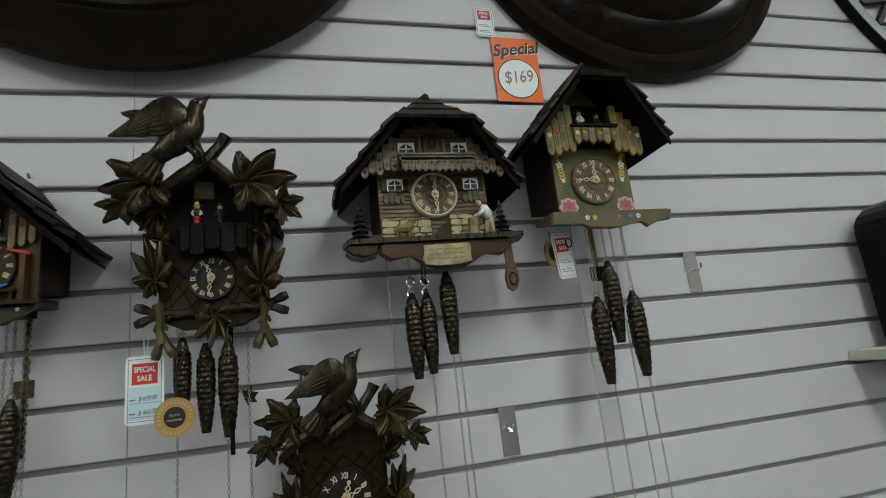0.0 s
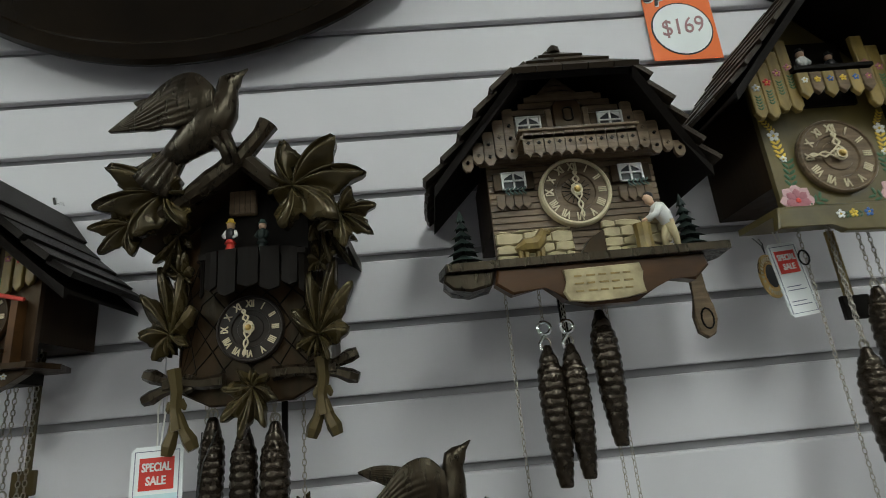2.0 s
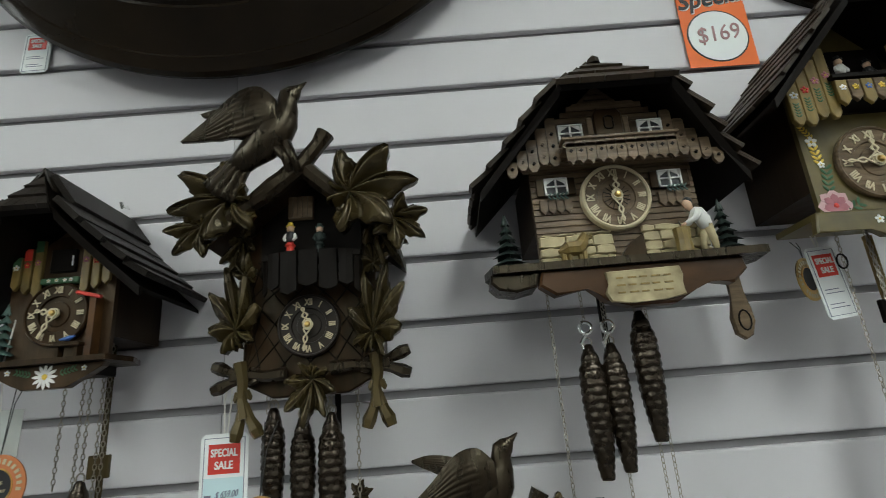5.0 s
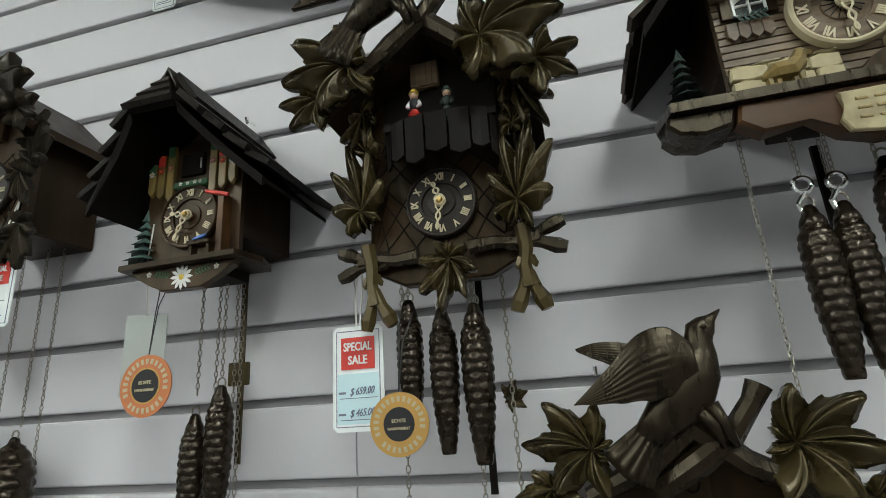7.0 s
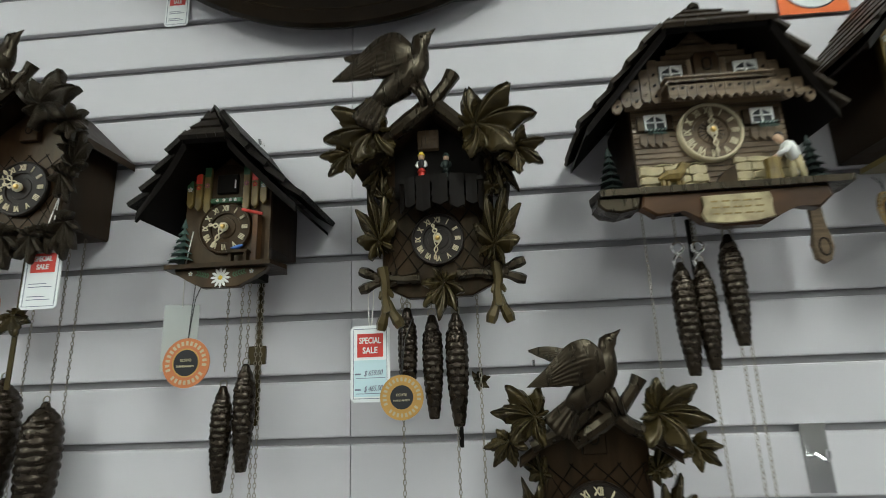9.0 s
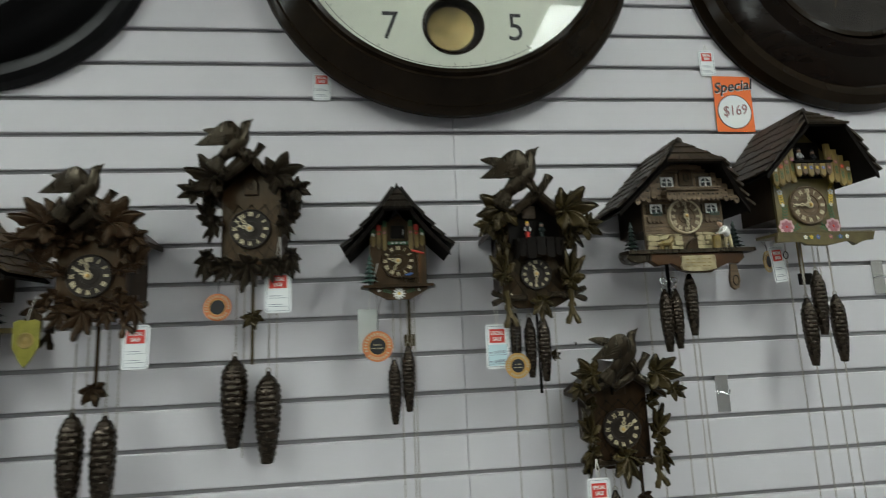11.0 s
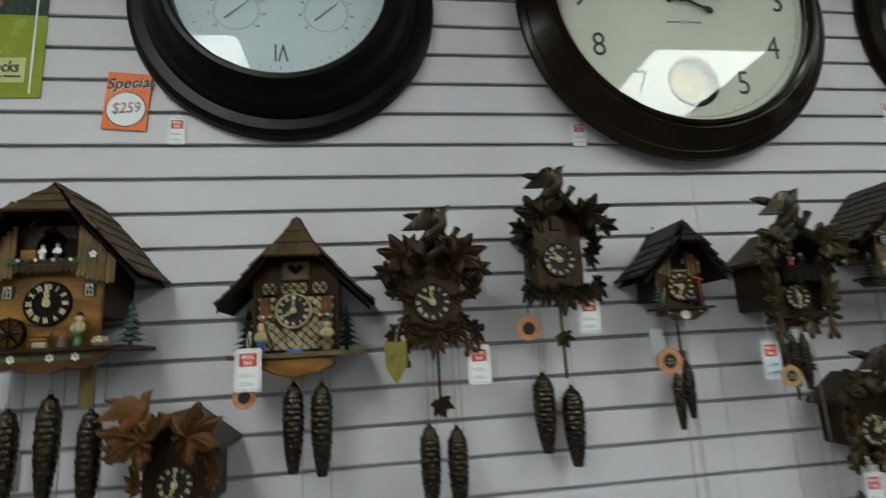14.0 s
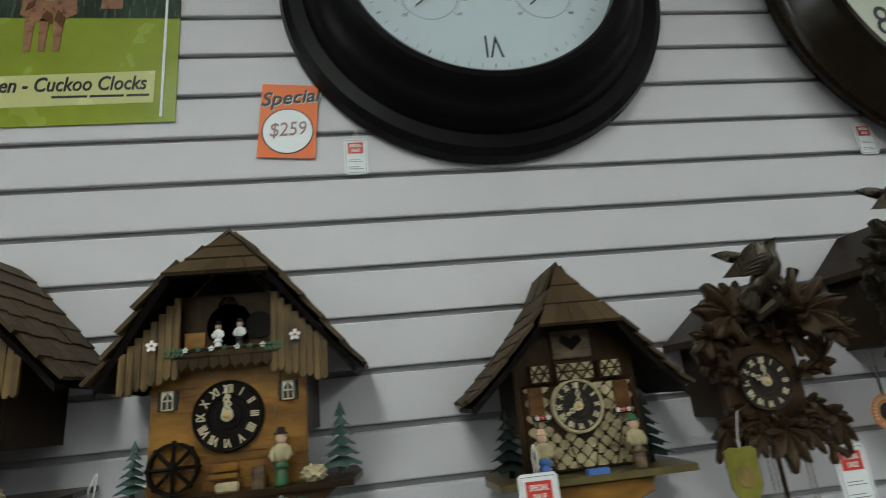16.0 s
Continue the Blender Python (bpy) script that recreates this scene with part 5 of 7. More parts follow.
# ---- wide chalet with hipped roof, balcony and stone wall ----
def wide_chalet():
    t = thing("cuckoo_clock", -0.006, 0, 1.587, "wide brown chalet cuckoo clock with shingled hipped roof", "cuckoo clock", "cuckoo clocks on the wall")
    f = -0.112
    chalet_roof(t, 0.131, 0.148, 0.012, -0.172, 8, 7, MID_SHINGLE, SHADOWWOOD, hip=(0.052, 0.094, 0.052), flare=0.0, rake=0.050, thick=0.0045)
    part("finial", lathe(bmesh.new(), [(0.007, 0), (0.006, 0.006), (0.002, 0.010), (0, 0.011)], 8, "z", (0, -0.126, 0.146)), MID_SHINGLE, t)
    gable_body(t, 0.080, -0.068, f, 0.131, 0.140, 0.014, GREYWOOD, 0.0062)
    g = f - 0.016
    part("upper_storey", aprism([(-0.086, 0.034), (0.086, 0.034), (0.086, 0.044), (0.050, 0.080), (0.030, 0.100), (-0.030, 0.100), (-0.050, 0.080), (-0.086, 0.044)], g, f), GREYWOOD, t)
    for i in range(9):
        zz = 0.036 + 0.0068 * i
        wid = min(0.060, 0.128 - zz)
        part("board", abox(-wid, wid, g - 0.0018, g, zz + 0.0005, zz + 0.0063), GREYWOOD, t)
    for s in (-1, 1):
        for i in range(5):
            xc = s * (0.057 + 0.0105 * i)
            top = 0.082 - 0.0112 * i
            low = 0.030 + (0.004 if i % 2 else 0) - 0.0022 * i
            part("gable_slat", aprism([(xc - 0.0049, top), (xc - 0.0049, low + 0.004), (xc - 0.002, low), (xc + 0.002, low), (xc + 0.0049, low + 0.004), (xc + 0.0049, top)], g - 0.007 - (0.0008 if i % 2 else 0), g - 0.003), GREYWOOD, t)
        bm = bmesh.new()
        for i in range(5):
            for k in range(3):
                xc, zz = s * (0.057 + 0.0105 * i), 0.038 + 0.013 * k + 0.004 * (i % 2) - 0.0022 * i
                if zz < 0.076 - 0.0108 * i:
                    lathe(bm, [(0.0016, -0.0084), (0.0016, -0.0070), (0, -0.0084)], 6, "y", (xc, g, zz))
        part("slat_hole", bm, SHADOWWOOD, t)
    balcony(t, -0.050, 0.054, 0.022, 0.028, g - 0.010, GREYWOOD, 11)
    part("balcony_floor", abox(-0.052, 0.054, g - 0.024, g, 0.040, 0.044), GREYWOOD, t)
    dr = part("cuckoo_door", aprism([(-0.014, 0.056), (0.014, 0.056), (0.014, 0.082), (0.010, 0.088), (-0.010, 0.088), (-0.014, 0.082)], g - 0.008, g, 0.001), BROWN, t)
    part("carved_knot", atube([(0.006 * math.sin(a) * (1 + 0.3 * math.cos(2 * a)), g - 0.0086, 0.072 + 0.007 * math.cos(a)) for a in [i * math.pi / 8 for i in range(17)]], 0.0008, 5), SHADOWWOOD, dr)
    for s in (-1, 1):
        part("door_wing", abox(s * 0.0145, s * 0.021, g - 0.006, g, 0.054, 0.080, 0.001) if s > 0 else abox(-0.021, -0.0145, g - 0.006, g, 0.054, 0.080, 0.001), GREYWOOD, t)
        window(t, s * 0.039 + 0.001, 0.064, 0.024, 0.019, g - 0.002, BROWN)
        window(t, s * 0.056, 0.016, 0.023, 0.018, f - 0.002, BROWN)
        sprig(t, s * 0.058 - 0.010, f - 0.008, 0.005, 0.020, 90, FIR_PALE)
        for i in range(4):
            xc = s * 0.058 - 0.012 + 0.008 * i
            part("window_apron", aprism([(xc - 0.0037, 0.003), (xc - 0.0037, -0.008), (xc, -0.012), (xc + 0.0037, -0.008), (xc + 0.0037, 0.003)], f - 0.0055, f - 0.0018), GREYWOOD, t)
    dial(t, 0, f - 0.004, 0.0, 0.0315, 3, 177, GREYWOOD, BONE, BONE, "bone coloured plastic ring", size=0.32)
    bm = bmesh.new()
    for i in range(16):
        m = pose(0, f - 0.009, 0, 0, i * 22.5, 0) @ Matrix.Translation((0, 0, 0.009)) @ Matrix.Diagonal((0.0006, 0.0006, 0.009, 1))
        bmesh.ops.create_cube(bm, size=1, matrix=m)
    part("sunburst", bm, SHADOWWOOD, t)
    stones(t, -0.080, -0.010, -0.066, -0.034, f - 0.004, CREAM, 3)
    stones(t, 0.018, 0.080, -0.066, -0.031, f - 0.004, CREAM, 4)
    part("ramp", aprism([(-0.010, -0.066), (0.018, -0.066), (0.018, -0.040), (0.004, -0.048)], f - 0.010, f - 0.003), BROWN, t)
    bm = bmesh.new()
    tube(bm, [(-0.066, 0, 0.010), (-0.058, 0, 0.013), (-0.048, 0, 0.013), (-0.043, 0, 0.018), (-0.040, 0, 0.024), (-0.034, 0, 0.023)], [0.002, 0.007, 0.0075, 0.006, 0.005, 0.002], 8)
    for xx in (-0.062, -0.057, -0.047, -0.043):
        tube(bm, [(xx, 0, 0.010), (xx, 0, 0)], [0.0028, 0.002], 6)
    dog = part("animal_figure", bm, OCHRE, t, "small ochre wooden animal")
    dog.location = (0.0, f - 0.022, -0.066)
    woodcutter(t, 0.070, f - 0.020, -0.066, 0.056)
    part("chopping_block", lathe(bmesh.new(), [(0.008, 0), (0.007, 0.012), (0.0078, 0.024)], 10, "z", (0.048, f - 0.022, -0.066)), OCHRE, t)
    fir(t, -0.110, f - 0.004, -0.066, 0.058, FIR, 0.30)
    fir(t, 0.098, f - 0.002, -0.066, 0.058, FIR, 0.30)
    ledge(t, -0.128, 0.116, -0.066, f, WALNUT, 0.007, deep=False)
    apron = [(-0.085, -0.073), (-0.088, -0.086), (-0.074, -0.096), (-0.046, -0.090), (-0.030, -0.104), (-0.010, -0.110), (0.030, -0.110), (0.048, -0.100), (0.062, -0.092), (0.084, -0.096), (0.098, -0.084), (0.096, -0.073)]
    part("apron", aprism(apron, f - 0.026, f - 0.012, 0.002), APRON_WOOD, t, "reddish brown carved apron")
    part("ledge_end", aprism([(-0.130, -0.073), (-0.131, -0.080), (-0.124, -0.087), (-0.108, -0.090), (-0.090, -0.086), (-0.086, -0.073)], f - 0.024, f + 0.010, 0.002), WALNUT, t)
    pl = part("plaque", aprism([(-0.030, -0.079), (0.036, -0.078), (0.038, -0.086), (0.035, -0.093), (0.038, -0.104), (0.020, -0.107), (-0.010, -0.108), (-0.028, -0.106), (-0.032, -0.098), (-0.028, -0.090)], f - 0.030, f - 0.026, 0.001), STUCCO, t, "pale wooden plaque")
    bm = bmesh.new()
    for i in range(3):
        for k in range(5):
            box(bm, -0.022 + k * 0.0105, -0.022 + k * 0.0105 + 0.0065 + 0.0012 * ((i + k) % 2), f - 0.0306, f - 0.0299, -0.0865 - i * 0.0065, -0.0850 - i * 0.0065)
    part("print_line", bm, OCHRE, pl)
    part("clock_base", abox(-0.055, 0.055, f, f + 0.03, -0.082, -0.073), SHADOWWOOD, t)
    part("pendulum", aprism([(0.116, -0.050), (0.129, -0.050), (0.128, -0.092), (0.134, -0.108), (0.135, -0.122), (0.130, -0.136), (0.122, -0.140), (0.114, -0.134), (0.112, -0.118), (0.117, -0.098)], -0.066, -0.060, 0.0015), GREYWOOD, t)
    part("pendulum_carving", atube([(0.124 + 0.006 * math.sin(a), -0.0665, -0.121 + 0.010 * math.cos(a)) for a in [i * math.pi / 6 for i in range(13)]], 0.0009, 5), SHADOWWOOD, t)
    for wx, wz, ln in ((-0.042, -0.134, 0.108), (-0.021, -0.134, 0.103), (0.011, -0.106, 0.108)):
        chain(t, wx, -0.090, -0.085, -wz - 0.106 if wx > -0.03 else 0.035)
        weight(wx - 0.006, -0.090, 1.587 + wz - 0.012, ln)
        if wx < -0.02:
            s_hook(t, wx, -0.0905, wz + 0.014)
    part("pendulum_rod", abox(-0.018, -0.012, -0.062, -0.058, -0.15, -0.08), SHADOWWOOD, t)
    for cx in (-0.072, -0.020, 0.012, 0.022):
        chain(t, cx, -0.08, -0.085, 0.65)


wide_chalet()


# ---- painted chalet with tall roof ----
def painted_chalet():
    t = thing("cuckoo_clock", 0.259, 0, 1.606, "painted olive chalet cuckoo clock with pink flowers", "cuckoo clock", "cuckoo clocks on the wall")
    f = -0.108
    chalet_roof(t, 0.116, 0.186, 0.050, -0.182, 7, 6, MID_SHINGLE, SHADOWWOOD, hip=(0.038, 0.142, 0.050), rake=0.025, thick=0.004)
    gable_body(t, 0.066, -0.062, f, 0.116, 0.178, 0.054, OLIVE_FACE)
    # Stage depth is only colour: a black panel on the front, shade painted in.
    part("stage", abox(-0.040, 0.040, f - 0.004, f, 0.056, 0.130), SHADOWWOOD, t, "flat panel painted black as the shade of a stage recess")
    dial(t, 0, f - 0.001, 0, 0.037, 357, 270, GREYWOOD, BONE)
    for s in (-1, 1):
        for i in range(4):
            xc = s * (0.040 + 0.0125 * i)
            top, low = 0.120 - 0.012 * i, 0.040 - 0.003 * i + (0.004 if i % 2 else 0)
            part("hanging_slat", aprism([(xc - 0.006, top), (xc - 0.006, low + 0.006), (xc - 0.002, low), (xc + 0.002, low), (xc + 0.006, low + 0.006), (xc + 0.006, top)], f - 0.026, f - 0.021, 0.0008), OCHRE, t)
            flower(t, xc, f - 0.0265, (top + low) / 2 + 0.008, 0.0045, (PINK, PINK, RED, WHITE)[i], YELLOW, 5)
            sprig(t, xc, f - 0.0262, (top + low) / 2 - 0.018, 0.016, 0, GREEN)
    for i in range(6):
        xc = -0.032 + 0.0128 * i
        low = 0.050 + (0.004 if i % 2 else 0)
        part("baluster", aprism([(xc - 0.0058, 0.078), (xc - 0.0058, low + 0.006), (xc, low), (xc + 0.0058, low + 0.006), (xc + 0.0058, 0.078)], f - 0.032, f - 0.028, 0.0006), (OCHRE, GREYWOOD)[i % 2], t)
        flower(t, xc, f - 0.0325, 0.069, 0.0036, (WHITE, YELLOW, BLUE, YELLOW, BLUE, PINK)[i], YELLOW, 5)
    part("balcony_rail", abox(-0.040, 0.040, f - 0.034, f - 0.027, 0.080, 0.084), SHADOWWOOD, t)
    figure(t, -0.016, f - 0.018, 0.078, 0.036, WHITE, INK, INK, label="tiny painted figurine in black and white")
    figure(t, 0.018, f - 0.012, 0.078, 0.034, INK, INK, INK, label="tiny painted figurine in black")
    for s in (-1, 1):
        flower(t, s * 0.050, f - 0.0006, -0.042, 0.0175, PALE_PINK, PINK, 8)
        flower(t, s * 0.050, f - 0.0012, -0.042, 0.0125, PINK, RED, 7)
        flower(t, s * 0.055, f - 0.001, 0.028, 0.0065, WHITE, YELLOW, 5)
        flower(t, s * 0.052, f - 0.001, 0.002, 0.004, WHITE, YELLOW, 5)
        for zz, ln, ang in ((-0.030, 0.030, -8 * s), (0.0, 0.026, 6 * s), (-0.056, 0.030, -60 * s), (0.030, 0.018, 30 * s)):
            sprig(t, s * 0.052, f - 0.0006, zz, ln, ang, GREEN if zz < 0 else YELLOW)
    part("floor_board", abox(-0.096, 0.102, f - 0.030, f + 0.03, -0.064, -0.058), OLIVE_FACE, t)
    apron = [(-0.096, -0.058), (-0.100, -0.078), (-0.052, -0.076), (-0.040, -0.084), (0.0, -0.086), (0.034, -0.080), (0.048, -0.076), (0.060, -0.086), (0.074, -0.078), (0.100, -0.076), (0.106, -0.060)]
    part("apron", aprism(apron, f - 0.034, f - 0.026, 0.0015), OLIVE_FACE, t, "olive painted apron with small flowers")
    for i, (xx, pm) in enumerate(((-0.030, YELLOW), (-0.016, BLUE), (0.010, PINK), (0.030, BLUE), (0.044, WHITE), (-0.042, WHITE))):
        flower(t, xx, f - 0.0345, -0.069, 0.0045, pm, YELLOW, 5)
    for s in (-1, 1):
        sprig(t, s * 0.020, f - 0.0343, -0.070, 0.016, 90 * s, GREEN)
    for wx, wz, ln in ((0.000, -0.130, 0.114), (-0.028, -0.183, 0.118), (0.033, -0.178, 0.118)):
        chain(t, wx, -0.105, -0.070, -wz - 0.072)
        weight(0.259 + wx, -0.105, 1.606 + wz - 0.010, ln)
    part("pendulum_rod", abox(-0.004, 0.003, -0.075, -0.070, -0.14, -0.065), OCHRE, t)
    part("bob", abox(-0.014, 0.014, -0.080, -0.074, -0.155, -0.132, 0.001), SHADOWWOOD, t)
    part("pull_ring", atube([(-0.062 + 0.005 * math.sin(a), -0.11, -0.098 + 0.007 * math.cos(a)) for a in [i * math.pi / 6 for i in range(13)]], 0.0009, 5), SHADOWWOOD, t)
    for cx in (-0.045, -0.014, 0.024, 0.046):
        chain(t, cx, -0.09, -0.07, 0.62)


painted_chalet()


# ---- half-timbered chalet ----
def timber_chalet():
    t = thing("cuckoo_clock", -1.348, 0, 1.499, "half-timbered chalet cuckoo clock with steep shingled roof", "cuckoo clock", "cuckoo clocks on the wall")
    f = -0.103
    chalet_roof(t, 0.139, 0.183, 0.012, -0.150, 8, 5, SHINGLE, SHADOWWOOD, hip=(0.048, 0.106, 0.050), flare=0.26, rake=0.030, thick=0.0045)
    gable_body(t, 0.080, -0.072, f, 0.139, 0.160, 0.012, BROWN)
    part("cuckoo_door", abox(-0.026, 0.026, f - 0.006, f, 0.062, 0.098, 0.001), GREYWOOD, t)
    part("carved_heart", aprism([(0, 0.072), (0.015, 0.084), (0.012, 0.091), (0.004, 0.090), (0, 0.086), (-0.004, 0.090), (-0.012, 0.091), (-0.015, 0.084)], f - 0.008, f - 0.006), SHADOWWOOD, t)
    for x0, x1, n in ((-0.060, -0.036, 2), (-0.026, 0.022, 3), (0.032, 0.058, 2)):
        part("window_box", abox(x0, x1, f - 0.010, f, 0.034, 0.058, 0.001), BROWN, t)
        for i in range(n):
            xc, hw = x0 + (x1 - x0) * (i + 0.5) / n, (x1 - x0) / n * 0.46
            part("pane", abox(xc - hw, xc + hw, f - 0.0112, f - 0.0099, 0.0362, 0.0558), STUCCO, t)
            bm = bmesh.new()
            for u, v in ((-1, 1), (1, -1)):
                tube(bm, [(xc + u * hw, f - 0.0114, 0.0362), (xc + v * hw, f - 0.0114, 0.0558)], 0.0014, 4)
            tube(bm, [(xc - hw, f - 0.0114, 0.0460), (xc + hw, f - 0.0114, 0.0460)], 0.0010, 4)
            part("lattice_bar", bm, BROWN, t)
    dial(t, -0.004, f - 0.004, 0.004, 0.031, 240, 0, DIAL_DARK, BONE, CREAM, "pale painted ring")
    part("infill_board", abox(-0.076, 0.076, f - 0.002, f, -0.070, 0.030), BROWN, t)
    rnd = random.Random(12)
    for r in range(13):
        for c in range(9):
            xx, zz = -0.072 + c * 0.0180 + (r % 2) * 0.0090, -0.066 + r * 0.0086
            if abs(xx) > 0.068 or (xx + 0.004) ** 2 + (zz - 0.004) ** 2 < 0.037 ** 2:
                continue
            w, h = 0.0072, 0.0068
            q = [(xx + (w * math.cos(a) + rnd.uniform(-0.0009, 0.0009)), zz + h * math.sin(a) + rnd.uniform(-0.0009, 0.0009)) for a in [i * math.pi / 4 for i in range(8)]]
            out = [(u if i % 2 == 0 else xx + (u - xx) * 0.82, v if i % 2 == 0 else zz + (v - zz) * 0.82) for i, (u, v) in enumerate(q)]
            out = [(u, max(-0.069, min(0.030, v))) for u, v in out]
            part("stucco_panel", aprism(out, f - 0.0042, f - 0.002), STUCCO, t)
    bm = bmesh.new()
    for x0, z0, x1, z1 in ((-0.071, -0.070, -0.071, 0.032), (0.071, -0.070, 0.071, 0.032), (-0.071, -0.069, 0.071, -0.069), (-0.071, 0.031, 0.071, 0.031), (-0.040, -0.068, -0.058, -0.012), (0.036, -0.068, 0.054, -0.012), (-0.014, -0.068, -0.020, -0.036), (0.010, -0.068, 0.016, -0.036)):
        tube(bm, [(x0, f - 0.003, z0), (x1, f - 0.003, z1)], 0.0022, 4)
    part("timber", bm, BROWN, t)
    for s in (-1, 1):
        part("shutter", abox(s * 0.056 - 0.010, s * 0.056 + 0.010, f - 0.007, f - 0.002, -0.004, 0.030, 0.001), REDWOOD, t)
        part("flower_box", abox(s * 0.052 - 0.011, s * 0.052 + 0.011, f - 0.012, f - 0.002, -0.010, -0.004), SHADOWWOOD, t)
        for k in (-0.007, 0, 0.007):
            flower(t, s * 0.052 + k, f - 0.0125, -0.006, 0.0035, WHITE if k else RED, YELLOW, 5)
        fir(t, s * 0.092, f + 0.020, -0.074, 0.088, DARK_FIR, 0.34)
    figure(t, -0.060, f - 0.022, -0.074, 0.056, CREAM, BLUE, SKIN, label="small painted figurine with blue skirt")
    figure(t, 0.058, f - 0.018, -0.074, 0.062, CREAM, GREYWOOD, GREEN, label="small painted figurine in pale clothes")
    part("trough", abox(-0.012, 0.014, f - 0.030, f - 0.020, -0.074, -0.068), BLUE, t)
    ledge(t, -0.118, 0.122, -0.074, f, OLIVE_FACE, 0.008)
    part("apron", aprism([(-0.062, -0.082), (-0.064, -0.098), (-0.036, -0.112), (0, -0.120), (0.040, -0.112), (0.068, -0.100), (0.072, -0.082)], f - 0.024, f + 0.030, 0.003), HONEY, t, "honey brown carved apron")
    part("clock_base", abox(-0.06, 0.06, f + 0.03, -0.001, -0.104, -0.082), SHADOWWOOD, t)
    for wx, wz, ln in ((-0.006, -0.128, 0.150), (0.045, -0.132, 0.155)):
        chain(t, wx, -0.10, -0.10, 0.03)
        weight(-1.348 + wx, -0.10, 1.499 + wz - 0.008, ln, fat=1.15)
        chain(t, wx + 0.014, -0.085, -0.10, 0.42)


timber_chalet()


# ---- tall honey-coloured chalet and its neighbour ----
def tall_chalet(x, z, wall_mat, label, weights, roof_mat, tree=True):
    t = thing("cuckoo_clock", x, 0, z, label, "cuckoo clock", "cuckoo clocks on the wall")
    f = -0.128
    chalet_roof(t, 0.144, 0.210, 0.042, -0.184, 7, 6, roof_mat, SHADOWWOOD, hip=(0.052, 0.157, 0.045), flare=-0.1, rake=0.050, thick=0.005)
    body = gable_body(t, 0.086, -0.078, f, 0.144, 0.200, 0.046, wall_mat)
    rnd = random.Random(8)
    for r in range(13):
        zz, xx = -0.076 + 0.0092 * r, -0.085
        k = 0
        while xx < 0.085:
            c = min(0.085, xx + rnd.uniform(0.024, 0.052))
            if 0.085 - c < 0.012:
                c = 0.085
            part("board", abox(xx, c - 0.0003, f - 0.0016 - rnd.uniform(0, 0.0005), f, zz, zz + 0.0086), wall_mat, body)
            xx = c
    part("stage", abox(-0.058, 0.058, f - 0.004, f, 0.066, 0.140), BROWN, t)
    # Stage openings are flat black discs, their inner shade put into the colour.
    part("stage_opening", lathe(bmesh.new(), [(0.026, -0.0055), (0.026, -0.004), (0, -0.004)], 24, "y", (0, f, 0.102)), SHADOWWOOD, t)
    part("stage_opening", lathe(bmesh.new(), [(0.016, -0.0065), (0.016, -0.005), (0, -0.005)], 24, "y", (0.034, f, 0.100)), SHADOWWOOD, t)
    figure(t, -0.010, f - 0.014, 0.072, 0.034, WHITE, WHITE, INK, label="tiny painted figurine in white")
    figure(t, 0.014, f - 0.014, 0.072, 0.036, WHITE, INK, INK, label="tiny painted figurine in black and white")
    part("bell", lathe(bmesh.new(), [(0.012, 0), (0.010, 0.004), (0.006, 0.010), (0, 0.012)], 14, "z", (0, f - 0.012, 0.124)), BRONZE_FRAME, t)
    part("small_door", abox(-0.050, -0.026, f - 0.008, f - 0.003, 0.076, 0.096, 0.001), HONEY, t)
    # Thin black sheet: paints the overhang's shade onto the upper house front.
    part("gable_shade", aprism([(-0.080, 0.074), (0.080, 0.074), (0.080, 0.098), (0, 0.187), (-0.080, 0.098)], f - 0.0022, f - 0.0004), SHADOWWOOD, t, "flat black sheet painted as shade under the roof")
    balcony(t, -0.052, 0.052, 0.050, 0.026, f - 0.008, BROWN, 9, False)
    part("balcony_floor", abox(-0.055, 0.055, f - 0.024, f, 0.066, 0.070), BROWN, t)
    for k in range(7):
        flower(t, -0.042 + 0.014 * k, f - 0.0255, 0.074, 0.0035, WHITE if k % 2 == 0 else GREEN, GREEN, 5)
    for s in (-1, 1):
        sprig(t, s * 0.04, f - 0.0252, 0.072, 0.024, 90 * s, GREEN)
        slat_curtain(t, s * 0.050, s * 0.114, f - 0.018, 0.140, 0.072, (0.044, 0.026), 8, STREAKED)
        flower(t, s * 0.078, f - 0.026, 0.082, 0.007, WHITE, RED, 5)
        window(t, s * 0.066, 0.022, 0.0125, 0.021, f - 0.002, FIR, BONE)
    dial(t, 0, f - 0.002, 0, 0.037, 2, 358, SHADOWWOOD, BONE, size=0.34)
    # waterwheel
    wheel = part("waterwheel", lathe(bmesh.new(), [(0.024, -0.012), (0.027, -0.012), (0.027, -0.004), (0.024, -0.004), (0.024, -0.012)], 20, "y", (-0.056, f, -0.050)), SHADOWWOOD, t)
    for i in range(8):
        a = 2 * math.pi * i / 8
        part("paddle", atube([(-0.056, f - 0.008, -0.050), (-0.056 + 0.029 * math.sin(a), f - 0.008, -0.050 + 0.029 * math.cos(a))], 0.0022, 5), SHADOWWOOD, wheel)
    figure(t, 0.060, f - 0.018, -0.078, 0.060, CREAM, GREEN, INK, label="small painted figurine in green jacket")
    part("chopping_block", lathe(bmesh.new(), [(0.008, 0), (0.007, 0.022)], 10, "z", (0.036, f - 0.018, -0.078)), GREYWOOD, t)
    part("bench", abox(-0.016, 0.014, f - 0.022, f - 0.012, -0.064, -0.060), HONEY, t)
    part("bench_back", abox(-0.014, 0.012, f - 0.012, f - 0.009, -0.058, -0.050), HONEY, t)
    part("log_pile", abox(-0.006, 0.018, f - 0.030, f - 0.022, -0.078, -0.068, 0.002), CREAM, t)
